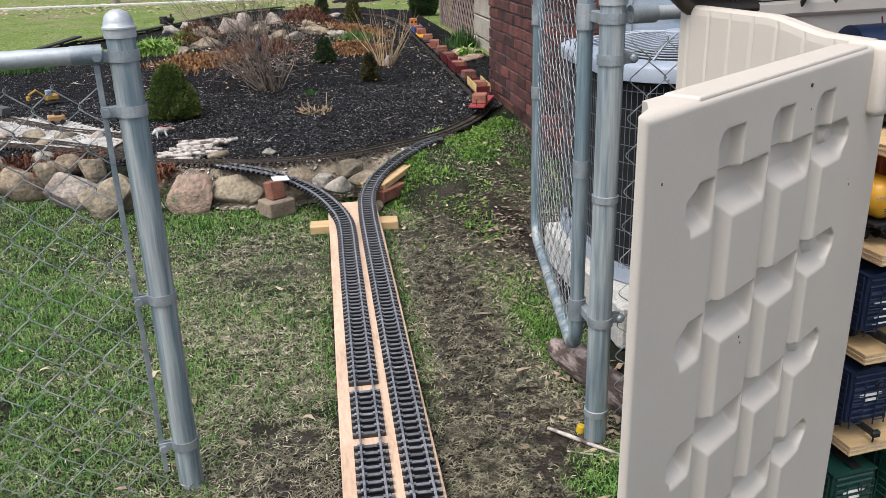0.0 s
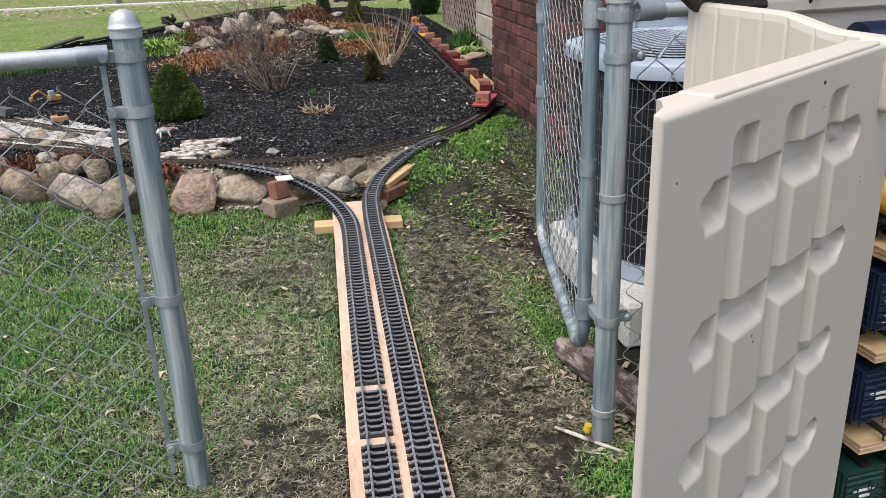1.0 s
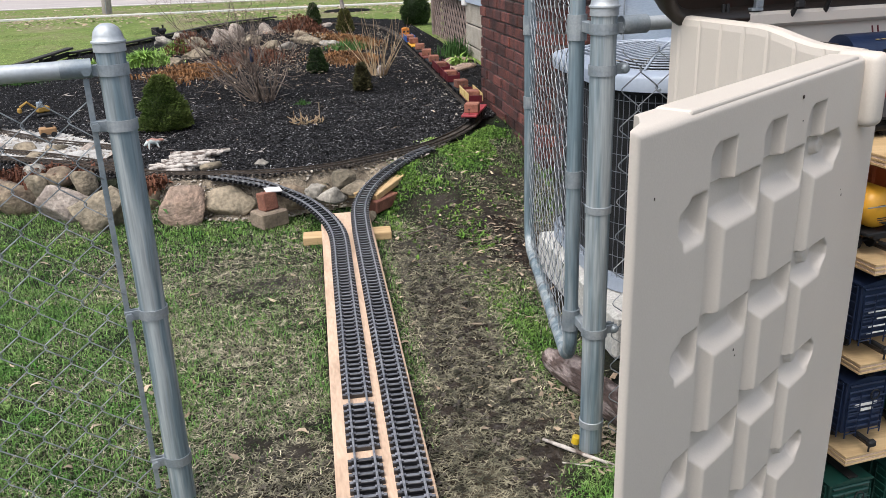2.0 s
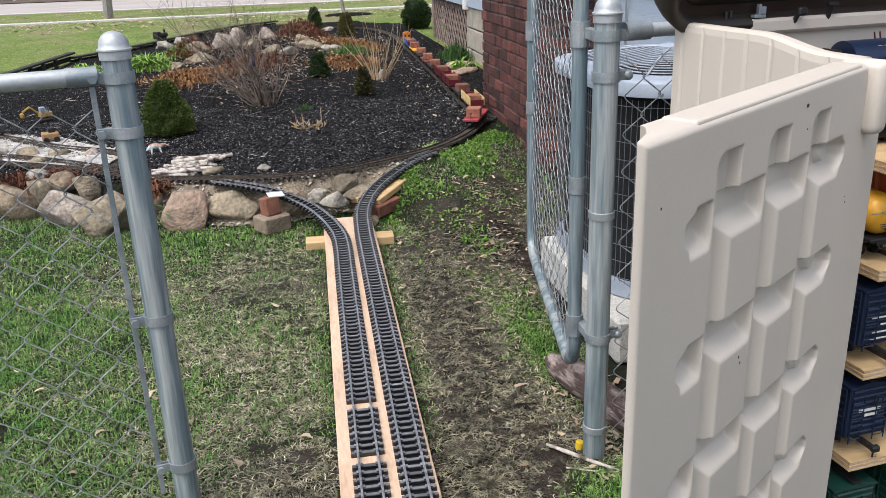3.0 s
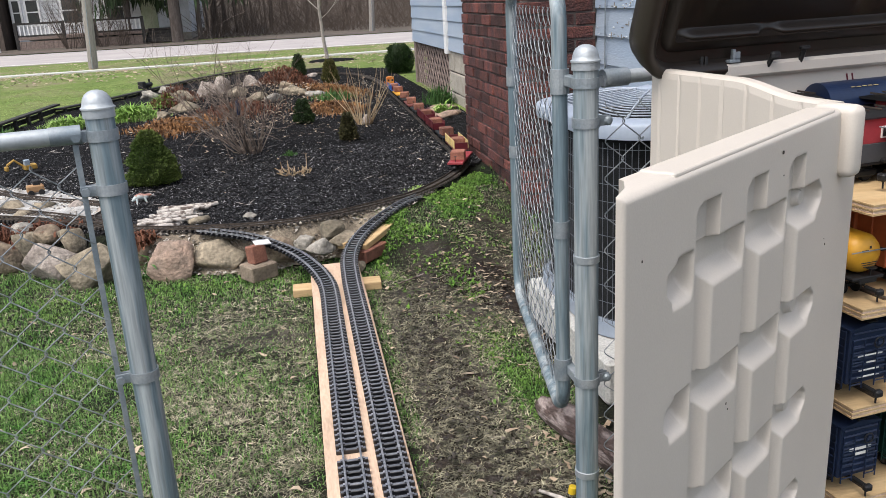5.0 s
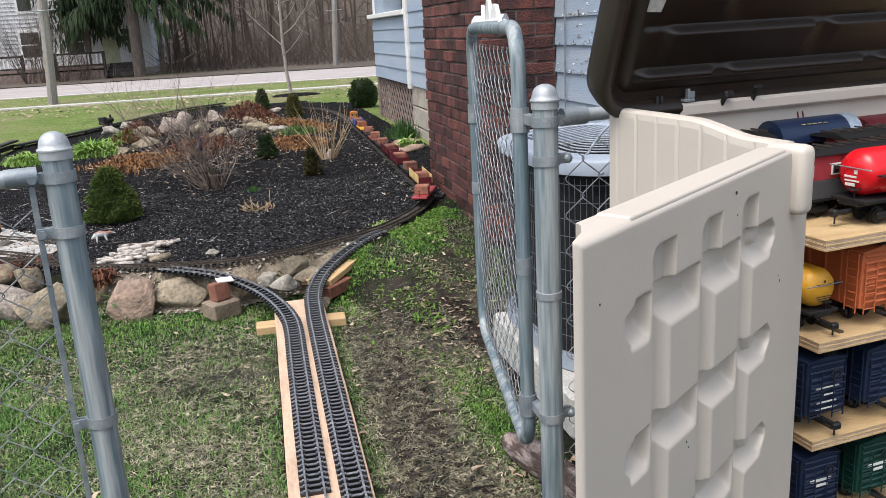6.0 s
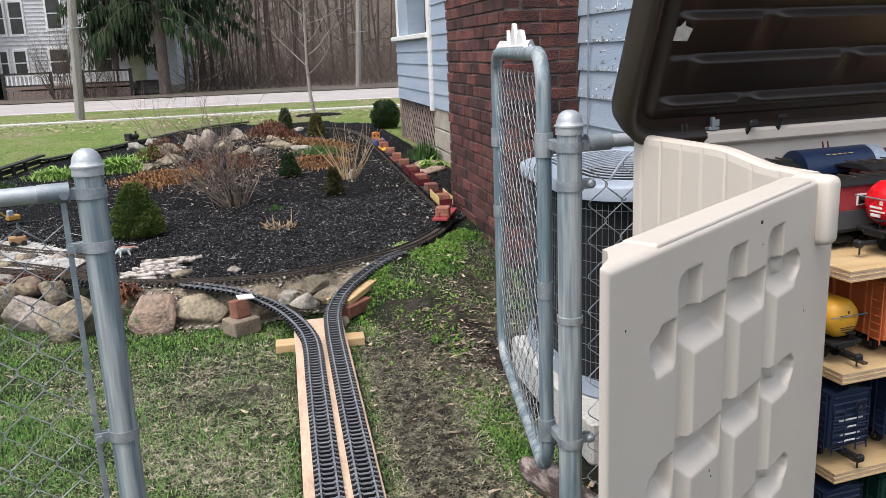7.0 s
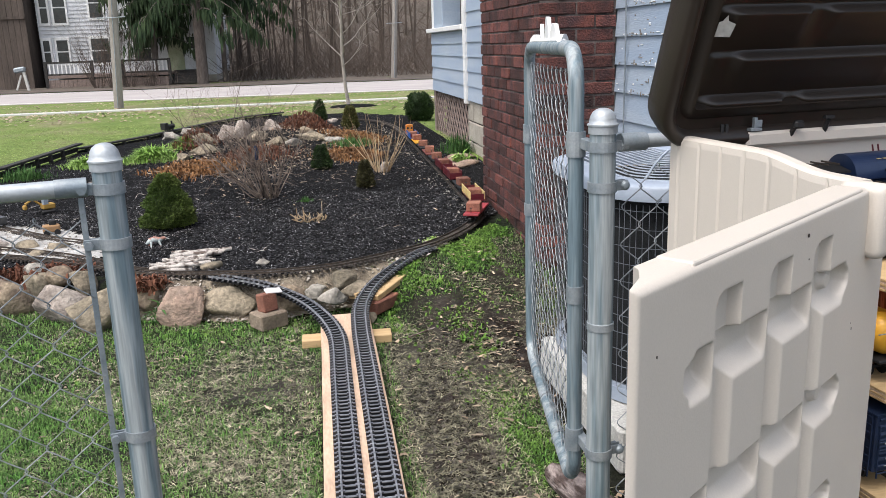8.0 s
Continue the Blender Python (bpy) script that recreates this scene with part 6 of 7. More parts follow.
peb = [(x, y, bed_z(x, y) + 0.008) for x, y in zip(rs.uniform(-2.8, -0.9, 2600), rs.uniform(4.4, 6.3, 2600)) if in_gravel(x, y)]
peb += [(x, y, bed_z(x, y) + 0.008) for x, y in zip(rs.uniform(-0.9, 0.78, 3000), rs.uniform(3.9, 4.9, 3000)) if in_strip(x, y)]
slivers("pebbles", peb, 0.022, 0.018, M_pebble, "loose pale pebbles and grit", "pebbles", 5, 0.3)
# pale ballast beside the far track
bal = [(1.03 + rs.normal(0, 0.035), y, 0.21) for y in rs.uniform(5.4, 11.5, 170)]
slivers("pebbles", [(x, y, bed_z(x, y) + 0.004) for x, y, _ in bal], 0.020, 0.016, M_pebble, "pale ballast along a garden track", "pebbles", 6, 0.3)

# dark timber edging with short posts
ED = [(-3.3, 6.0), (-2.95, 7.4), (-2.66, 8.1), (-2.45, 10.0), (-1.95, 11.0), (-1.25, 12.8), (-0.8, 13.6), (-0.3, 14.05)]
M_timber = mat("black_stained_timber", (0.018, 0.017, 0.016), (0.04, 0.036, 0.033), scale=12, rough=0.8, bump=0.4, grain=60, fine=0.4)
th = thing("bed_edging", Matrix(), "low black timber edging rail on short posts", "edging")
for (ax_, ay_), (bx_, by_) in zip(ED, ED[1:]):
    ln, an = math.hypot(bx_ - ax_, by_ - ay_), math.degrees(math.atan2(by_ - ay_, bx_ - ax_))
    zt = 0.30 if ay_ < 9 else 0.25
    part("rail_board", Geo().box((ln / 2, 0, 0), (ln + 0.03, 0.075, 0.022), bevel=0.004), M_timber, th, m=pose(ax_, ay_, zt, 0, 0, an))
    part("lower_board", Geo().box((ln / 2, 0.03, 0), (ln + 0.02, 0.02, 0.05), bevel=0.003), M_timber, th, m=pose(ax_, ay_, zt - 0.06 if ay_ < 10 else zt - 0.05, 0, 0, an))
    for k in range(int(ln / 0.32)):
        part("post", Geo().box((0.1 + 0.32 * k, -0.02, -0.085), (0.035, 0.035, 0.15), bevel=0.003), M_timber, th, m=pose(ax_, ay_, zt, 0, 0, an))
th = thing("toy_locomotive", pose(-1.72, 11.6, 0.262, 0, 0, 68) @ Matrix.Scale(0.75, 4), "small black toy locomotive on the edging rail", "toy locomotive")
part("boiler", Geo().tube([(-0.08, 0, 0.07), (0.16, 0, 0.07)], 0.04, 14), P_black, th, smooth=True)
part("cab", Geo().box((-0.13, 0, 0.08), (0.10, 0.10, 0.12), bevel=0.006), P_black, th)
part("chimney", Geo().tube([(0.12, 0, 0.10), (0.12, 0, 0.16)], [0.012, 0.018], 10), P_black, th)
for k in range(3):
    part("wheelset", wheelset(Geo(), -0.08 + 0.09 * k, 0.03), P_black, th)


# ---- leaves, grass ----
def blades(name, pts, h, w, mt, label, category, seed, lean=0.6, spread=0.35, flat=False):
    """Bent blades of two pieces in one mesh; pts: x, y, z and a size factor."""
    r = np.random.RandomState(seed)
    P = np.array(pts, float)
    n = len(P)
    k = P[:, 3:4]
    P = P[:, :3]
    a = r.uniform(0, 2 * np.pi, n)
    d = np.stack([np.cos(a), np.sin(a), np.zeros(n)], 1)
    s = np.stack([-np.sin(a), np.cos(a), np.zeros(n)], 1)
    H = h * r.uniform(1 - spread, 1 + spread, n)[:, None] * k
    W = w * r.uniform(0.7, 1.3, n)[:, None] * k
    ln = np.abs(r.normal(lean, 0.3, n))[:, None]
    up = np.array([0, 0, 1.0])
    if flat:
        mid = P + d * H * 0.5 + up * H * r.uniform(0.02, 0.22, n)[:, None]
        tip = P + d * H + s * H * r.normal(0, 0.3, n)[:, None] + up * H * r.uniform(0.0, 0.2, n)[:, None]
    else:
        mid = P + d * H * 0.25 * ln + up * H * 0.55
        tip = P + d * H * 0.8 * ln + up * H * np.clip(1.05 - 0.45 * ln, 0.25, 1.1)
    V = np.stack([P - s * W / 2, P + s * W / 2, mid + s * W * 0.42, mid - s * W * 0.42, tip], 1).reshape(-1, 3)
    b = np.arange(n)[:, None] * 5
    F = (b + np.array((0, 1, 2, 3))[None]).tolist() + (b + np.array((3, 2, 4))[None]).tolist()
    g = Geo()
    g.v, g.f = V.tolist(), F
    return solid(name, g, mt, label, category, kind="stuff")


L_green, L_straw, L_weed = leafy("green_grass", (0.070, 0.172, 0.033), (0.152, 0.242, 0.073), island=0.9, scale=7), leafy("straw_grass", (0.41, 0.37, 0.275), (0.10, 0.105, 0.058), rough=0.6, island=0.9, scale=22), leafy("weed_leaves", (0.070, 0.150, 0.024), (0.135, 0.23, 0.045), island=0.7)
rs = np.random.RandomState(9)
green, straw, weeds, soiled = [], [], [], []
BOARD_L, BOARD_R = (lambda y: -0.052 + 0.0216 * y - 0.006), (lambda y: 0.176 + 0.02 * y + 0.006)
for x0, x1, y0, y1, n in ((-0.9, 1.0, 1.35, 2.4, 80000), (-1.5, 1.0, 2.4, 3.4, 76000), (-2.2, 1.25, 3.4, 5.0, 90000), (-2.4, -0.9, 2.2, 3.4, 14000)):
    for x, y in zip(rs.uniform(x0, x1, n), rs.uniform(y0, y1, n)):
        f = lerp(BED_FRONT, x)
        if y > f - 0.02 or BOARD_L(y) < x < BOARD_R(y) and y < 3.9 or x > 0.80 and y < 3.42:
            continue
        k = wear(x, y)
        if rs.rand() > 1.05 - 1.05 * k:
            if rs.rand() < 0.85:
                soiled.append((x, y, ground_z(x, y) + 0.004, rs.uniform(0.5, 1.1)))
            continue
        z = ground_z(x, y)
        dead = 0.70 * math.exp(-((x - 0.15) / 0.75) ** 2) * (1 - smooth_step(3.4, 3.9, y)) + 0.45 * noise.noise((x * 3.2, y * 3.2, 8)) + 0.25 * noise.noise((x * 9, y * 9, 5)) + 0.08
        dead -= 0.5 * math.exp(-(min(abs(x - BOARD_L(y)), abs(x - BOARD_R(y))) / 0.05) ** 2) * smooth_step(1.9, 2.3, y)
        if x > 0.3 and 3.3 < y < 4.2:
            dead += 0.5 * smooth_step(-0.2, 0.3, noise.noise((x * 4, y * 4, 11)))
        if x > 0.48 and 1.4 < y < 1.84:
            dead -= 0.4
        dead -= 0.55 * math.exp(-((x - 0.68) / 0.08) ** 2 - ((y - 2.5) / 0.28) ** 2)
        if x < 0.3 and y > 3.2:
            dead += 0.18
        if rs.rand() < dead:
            straw.append((x, y, z + 0.003, 1.0))
        else:
            green.append((x, y, z, (0.5 if x > 0.3 else 0.75) + 0.5 * (1 - k) * rs.rand() + (0.35 if x > 0.48 and y < 1.84 else 0)))
blades("grass", green, 0.021, 0.0027, L_green, "short green lawn grass", "grass", 1, lean=0.85)
blades("muddy_grass", soiled, 0.024, 0.0024, leafy("soiled_grass", (0.036, 0.036, 0.023), (0.27, 0.25, 0.175), rough=0.5, island=0.9, scale=22), "dead grass trodden into mud", "grass", 12, flat=True)
blades("dead_grass", straw, 0.030, 0.0026, L_straw, "matted straw-coloured dead grass", "grass", 2, flat=True)
for i in range(3600):
    t = rs.rand()
    if t < 0.62:
        x = rs.uniform(0.35, 1.18)
        y = lerp(BED_FRONT, x) - abs(rs.normal(0, 0.20)) * (1 + 1.2 * (rs.rand() < 0.3)) - 0.02
        if noise.noise((x * 4, y * 4, 3)) < -0.12:
            continue
    elif t < 0.72:
        x, y = rs.normal(0.66, 0.05), rs.normal(2.55, 0.24)
    elif t < 0.80:
        x, y = rs.uniform(-1.6, 0.0), lerp(BED_FRONT, -0.5) - abs(rs.normal(0, 0.2)) - 0.12
    elif t < 0.92:
        x, y = rs.uniform(-1.6, -0.5), rs.uniform(2.3, 4.0)
        if noise.noise((x * 5, y * 5, 13)) < 0.1:
            continue
    else:
        x, y = rs.uniform(0.5, 0.75), rs.uniform(2.9, 3.9)
        if noise.noise((x * 5, y * 5, 3)) < 0:
            continue
    if BOARD_L(y) - 0.01 < x < BOARD_R(y) + 0.01 and y < 3.95 or y > lerp(BED_FRONT, x) - 0.01 or x > 0.84 and y < 3.4:
        continue
    z = ground_z(x, y)
    if y < 2.3:
        continue
    for k in range(4):
        weeds.append((x + rs.normal(0, 0.006), y + rs.normal(0, 0.006), z, rs.uniform(0.5, 1.2) * (0.75 if y < 3.2 else 1)))
blades("weeds", weeds, 0.020, 0.009, L_weed, "bright green creeping weeds beside the track", "weeds", 3, lean=1.0)
M_leaf = mat("dead_leaves", (0.22, 0.155, 0.10), (0.42, 0.34, 0.25), scale=12, rough=0.75, bump=0.1, island=0.4)
lv = []
for i in range(620):
    t = rs.rand()
    x, y = (rs.normal(0.80, 0.14), rs.normal(3.6, 0.5)) if t < 0.4 else (rs.normal(0.72, 0.08), rs.normal(1.98, 0.16)) if t < 0.55 else (rs.uniform(-1.8, 1.0), rs.uniform(1.5, 4.0))
    if not (BOARD_L(y) - 0.02 < x < BOARD_R(y) + 0.02) and y < lerp(BED_FRONT, x) and not (x > 0.83 and y < 3.35):
        lv.append((x, y, ground_z(x, y) + 0.012, rs.uniform(0.5, 1.3)))
blades("fallen_leaves", lv, 0.028, 0.012, M_leaf, "curled brown fallen leaves", "leaves", 4, flat=True)
ring = []
for x, y in zip(rs.uniform(-5.5, 3.6, 60000), rs.uniform(-2.5, 6.4, 60000)):
    inner = (-0.95 < x < 1.0 and 1.3 < y < 5) or (-1.5 < x < 1.0 and 2.35 < y < 5) or (-2.3 < x < 1.2 and 3.3 < y < 5)
    if inner or BOARD_L(y) < x < BOARD_R(y) or y > lerp(BED_FRONT, x) - 0.03 or x > 1.6 and y > 3.2 or 0.75 < x < 2.2 and 1.1 < y < 3.4:
        continue
    ring.append((x, y, ground_z(x, y), rs.uniform(0.9, 1.6)))
blades("grass", ring, 0.032, 0.0060, L_green, "short green grass round the gate", "grass", 14)
far = [(x, y, ground_z(x, y) + 0.004, rs.uniform(0.7, 1.4)) for x, y in zip(rs.uniform(-9, 6, 5200), 14.2 + 9.5 * rs.rand(5200)) if not in_bed(x, y)]
blades("fallen_leaves", far, 0.06, 0.045, M_leaf, "brown leaves strewn over the far lawn", "leaves", 5, flat=True)
L_far = leafy("far_lawn_grass", (0.15, 0.24, 0.05), (0.24, 0.30, 0.085), island=0.4)
fg = [(x, y, ground_z(x, y), 1.0) for x, y in zip(rs.uniform(-8, 5, 9000), 9 + 14.6 * rs.rand(9000) ** 1.2) if not in_bed(x, y) and not (x > 1.6 and y < 11)]
blades("far_grass", fg, 0.03, 0.014, L_far, "green grass of the far lawn", "grass", 6, flat=True)
lf = [(x, y, ground_z(x, y), 1.0) for x, y in zip(rs.uniform(-5, -2.0, 16000), rs.uniform(5.6, 13.5, 16000)) if x < lerp(BED_LEFT, y) - 0.05]
blades("far_grass", lf, 0.03, 0.010, L_far, "green grass beyond the bed edging", "grass", 7, flat=True)

clods = [(x, y, ground_z(x, y) + rs.uniform(-0.004, 0.008)) for x, y in zip(rs.uniform(-0.75, 0.95, 15000), rs.uniform(1.35, 3.6, 15000)) if wear(x, y) > 0.55 and not BOARD_L(y) < x < BOARD_R(y) and not (x > 0.82 and y < 3.4) and all(math.hypot((x - a) / 1.3, y - b) > r_ * 1.1 for a, b, r_ in PUDDLES)]
M_clod = mat("wet_mud_clods", (0.030, 0.023, 0.017), (0.075, 0.060, 0.046), scale=14, rough=0.32, bump=0.5, grain=200, island=0.45)
slivers("mud_clods", clods, 0.017, 0.011, M_clod, "wet clods of trodden mud", "mud", 21, 0.5)
slope = [(x, y, bed_z(x, y), rs.uniform(0.5, 1.2)) for x, y in zip(rs.uniform(-0.9, 0.78, 5200), rs.uniform(3.9, 4.9, 5200)) if in_strip(x, y) and y < lerp(BED_FRONT, x) + 0.10 and noise.noise((x * 6, y * 6, 5)) > -0.1]
blades("grass", slope, 0.026, 0.004, L_green, "sparse grass on a sandy slope", "grass", 16, flat=True)
# wet puddles in the mud
M_puddle = mat("muddy_water", (0.085, 0.066, 0.046), (0.06, 0.047, 0.033), scale=5, rough=0.06, rough2=0.1, bump=0.02, grain=20, fine=0.05)
for k, (x, y, r) in enumerate(PUDDLES):
    o = [(r * (1.5 if k == 0 else 1.1) * math.cos(a) * (1 + 0.3 * noise.noise((math.cos(a), math.sin(a), k * 7))), r * math.sin(a) * (1 + 0.35 * noise.noise((math.cos(a) * 2, math.sin(a) * 2, k * 5)))) for a in [q * math.pi / 14 for q in range(28)]]
    solid("puddle", Geo().prism(o, 0.01, Matrix.Translation((x, y, ground_z(x, y) - 0.0165))), M_puddle, "shallow brown puddle in the mud", "puddle", "puddles", kind="structure")

# things at the foot of the right-hand post
M_bark = mat("weathered_log", (0.085, 0.058, 0.05), (0.30, 0.245, 0.225), scale=18, rough=0.9, bump=0.9, grain=60, stretch=(1.6, 0.8, 3), fine=0.4, sharp=(0.45, 0.6))
g = Geo()
g.tube([(0.655, 2.33, 0.038), (0.672, 2.28, 0.042)] + [(0.672 + 0.014 * k, 2.28 - 0.05 * k, 0.042) for k in range(1, 11)], [0.030] + [0.042 + 0.003 * (k % 3) for k in range(11)], 16)
g.v = [(x + 0.010 * noise.noise((x * 40, y * 12, z * 40)), y, z + 0.010 * noise.noise((x * 30, y * 30, z * 50 + 3))) for x, y, z in g.v]
solid("log", g, M_bark, "weathered peeling log lying under the gate", "log", smooth=True)
solid("yellow_cap", Geo().lathe([(0.0105, 0), (0.011, 0.001), (0.011, 0.019), (0.0095, 0.0205)], seg=14), paint("yellow_plastic", (0.62, 0.43, 0.02)), "small yellow plastic cap by the post", "cap", m=pose(0.600, 1.922, 0.004, 0, 12, 0))
solid("stick", Geo().tube([(0.521, 1.943, 0.014), (0.560, 1.892, 0.018), (0.605, 1.842, 0.018), (0.662, 1.791, 0.014)], [0.004, 0.0055, 0.005, 0.003], 7), M_birch, "pale dry stick lying in the grass", "stick", smooth=True)
solid("stick", Geo().tube([(0.54, 1.84, 0.010), (0.62, 1.80, 0.012), (0.70, 1.785, 0.010)], 0.002, 6), M_birch, "thin dry stem lying in the grass", "stick")
solid("stick", Geo().tube([(0.40, 3.62, 0.02), (0.55, 3.70, 0.03), (0.75, 3.72, 0.03)], 0.004, 6), M_bark, "thin brown twig on bare soil", "stick")


# ---- shrubs and flowers ----
def conifer(x, y, h, r, a, b, label, seed, n=4200, nl=0.026, round_=False, kind="shrub"):
    rr = np.random.RandomState(seed)
    z0 = bed_z(x, y)
    th = thing("dwarf_conifer", pose(x, y, z0), label, kind, "young conifers of the bed")
    part("trunk", Geo().tube([(0, 0, -0.02), (0.004, 0, h * 0.5), (0, 0, h * 0.85)], [0.1 * r, 0.07 * r, 0.02 * r], 8), M_bark, th)

    def radius(t, az):
        q = math.sqrt(max(0, 1 - ((t - 0.42) / 0.6) ** 2)) if round_ else (min(1, t / 0.16 + 0.60)) * (1 - max(0, t - 0.16) / 0.86) ** 0.50
        return r * q * (1 + 0.24 * noise.noise((math.cos(az) * 2.1 + seed, math.sin(az) * 2.1, t * 5)) + 0.16 * noise.noise((math.cos(az) * 6 + seed, math.sin(az) * 6, t * 13)))

    core, seg, rows = Geo(), 22, 14
    for i in range(rows + 1):
        t = i / rows
        for j in range(seg):
            az = 2 * math.pi * j / seg
            q = 0.86 * radius(t, az) if t < 1 else 0.002
            core.v.append((q * math.cos(az), q * math.sin(az), h * (0.02 + 0.95 * t)))
    for i in range(rows):
        for j in range(seg):
            core.f.append((i * seg + j, i * seg + (j + 1) % seg, (i + 1) * seg + (j + 1) % seg, (i + 1) * seg + j))
    core.f.append(tuple(range(seg))[::-1])
    # core takes the needle colours at 0.45, painted shade inside the crown
    dark = leafy("shaded_needles_" + str(seed), tuple(c * 0.45 for c in a), tuple(c * 0.45 for c in b))
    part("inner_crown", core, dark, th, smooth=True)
    g = Geo()
    for k in range(n):
        t = rr.beta(1.0, 1.25)
        az = rr.uniform(0, 2 * math.pi)
        q = radius(t, az) * rr.uniform(0.84, 1.05)
        p = Vector((q * math.cos(az), q * math.sin(az), h * (0.01 + 0.97 * t)))
        out = Vector((math.cos(az), math.sin(az), rr.uniform(0.1, 1.1))).normalized()
        out = (out + Vector(rr.normal(0, 0.45, 3))).normalized()
        s = out.orthogonal().normalized()
        s = (Matrix.Rotation(rr.uniform(0, 6.28), 3, out) @ s) * nl * 0.20
        e = p + out * nl * rr.uniform(0.6, 1.3)
        m_ = (p + e) / 2
        i = len(g.v)
        g.v += [tuple(p), tuple(m_ + s), tuple(e), tuple(m_ - s)]
        g.f.append((i, i + 1, i + 2, i + 3))
    tagged(part("crown", g, leafy("needles_" + str(seed), a, b, island=0.45), th), kind="stuff")
    return th


conifer(-0.868, 5.62, 0.345, 0.152, (0.055, 0.090, 0.020), (0.105, 0.135, 0.032), "dense dark green dwarf conifer on black mulch", 1, 15000, 0.016)
conifer(0.156, 7.62, 0.215, 0.082, (0.022, 0.042, 0.014), (0.035, 0.06, 0.02), "small dark green dwarf conifer on mulch", 2, 2200, 0.022)
conifer(0.46, 6.58, 0.215, 0.060, (0.050, 0.050, 0.020), (0.075, 0.065, 0.03), "small browned dwarf conifer on mulch", 3, 1800, 0.022)
conifer(0.272, 12.7, 0.31, 0.095, (0.035, 0.06, 0.02), (0.05, 0.075, 0.02), "small conifer at the far bed edge", 4, 1800, 0.03)
conifer(1.66, 12.0, 0.40, 0.185, (0.022, 0.045, 0.014), (0.035, 0.065, 0.018), "rounded dark green shrub by the porch corner", 5, 4200, 0.03, True)
conifer(0.613, 10.9, 0.30, 0.10, (0.075, 0.085, 0.02), (0.10, 0.09, 0.03), "yellow-green young conifer in the rock garden", 6, 1800, 0.03)


def branch(g, p, d, length, r, depth, rr, twist=0.35, kids=3, up=0.15):
    pts, rad = [p.copy()], [r]
    n = 5
    for i in range(n):
        d = (d + Vector(rr.normal(0, twist * 0.4, 3)) + Vector((0, 0, up * 0.3))).normalized()
        p = p + d * length / n
        pts.append(p.copy())
        rad.append(r * (1 - 0.75 * (i + 1) / n))
        if depth and i > 0:
            for _ in range(kids):
                if rr.rand() < 0.6:
                    side = (d + Vector(rr.normal(0, 0.75, 3))).normalized()
                    branch(g, p, side, length * rr.uniform(0.3, 0.55), rad[-1] * 0.7, depth - 1, rr, twist, kids, up)
    g.tube(pts, rad, 4 if r < 0.02 else 8, cap=False)


M_stem, M_stalk = mat("reddish_stems", (0.075, 0.055, 0.045), (0.24, 0.19, 0.155), scale=20, rough=0.8, bump=0.2, island=0.35), mat("dry_stalks", (0.46, 0.36, 0.23), (0.27, 0.18, 0.10), scale=15, rough=0.8, bump=0.1, island=0.3)
rr = np.random.RandomState(31)
th = thing("bare_shrub", pose(-0.27, 6.40, bed_z(-0.27, 6.40)), "leafless reddish-brown shrub with many thin stems", "shrub")
for k in range(46):
    a, lean_ = rr.uniform(0, 6.28), abs(rr.normal(0.30, 0.42))
    g = Geo()
    branch(g, Vector((0.05 * math.cos(a), 0.05 * math.sin(a), -0.02)), Vector((math.cos(a) * lean_ - 0.26, math.sin(a) * lean_, 1)).normalized(), rr.uniform(0.38, 0.74) * (1.5 if k < 7 else 1), 0.0060, 2 if k < 26 else 1, rr, 0.5, 2, 0.1)
    part("stem", g, M_stem, th)
part("ribbon", Geo().tube([(-0.06, -0.08, 0.30), (-0.055, -0.085, 0.34), (-0.065, -0.08, 0.40)], [0.012, 0.018, 0.008], 6), P_blue, th, "faded blue tie")
th = thing("dry_perennial", pose(0.66, 7.3, bed_z(0.66, 7.3)), "fan of dry tan perennial stalks in mulch", "dry plant")
for k in range(30):
    a, l_ = rr.uniform(0, 6.28), abs(rr.normal(0.34, 0.28))
    g = Geo()
    branch(g, Vector((0.06 * math.cos(a), 0.06 * math.sin(a), 0)), Vector((math.cos(a) * l_, math.sin(a) * l_ * 0.7, 1)).normalized(), rr.uniform(0.28, 0.56), 0.0046, 1 if k % 6 == 0 else 0, rr, 0.18, 1, 0.05)
    part("stalk", g, M_stalk, th)
th = thing("cut_clump", pose(0.02, 5.55, bed_z(0.02, 5.55)), "cut back tan grass clump in black mulch", "dry plant")
for k in range(58):
    a, q = rr.uniform(0, 6.28), 0.105 * math.sqrt(rr.rand())
    p = Vector((q * math.cos(a), q * math.sin(a), 0))
    part("stub", Geo().tube([p, p + Vector((math.cos(a) * 0.03 * rr.rand() + rr.normal(0, 0.02), math.sin(a) * 0.05 * rr.rand(), rr.uniform(0.008, 0.034)))], [0.003, 0.0025], 5), M_stalk, th)
for k in range(5):
    a = rr.uniform(0, 6.28)
    part("stub", Geo().tube([(0.085 * math.cos(a), 0.085 * math.sin(a), 0), (0.09 * math.cos(a), 0.09 * math.sin(a), rr.uniform(0.07, 0.11))], 0.0022, 5), M_stalk, th)


def leaf_clump(name, x, y, n, h, w, spread, mt, label, seed, lean=0.5):
    r = np.random.RandomState(seed)
    pts = []
    for _ in range(n):
        dx, dy = r.normal(0, 1), r.normal(0, 0.8)
        pts.append((x + spread * dx, y + spread * dy, bed_z(x, y), (0.45 + 0.85 * math.exp(-0.45 * (dx * dx + dy * dy))) * r.uniform(0.7, 1.15)))
    return blades(name, pts, h, w, mt, label, "plant", seed, lean if w < 0.014 else 0.95)


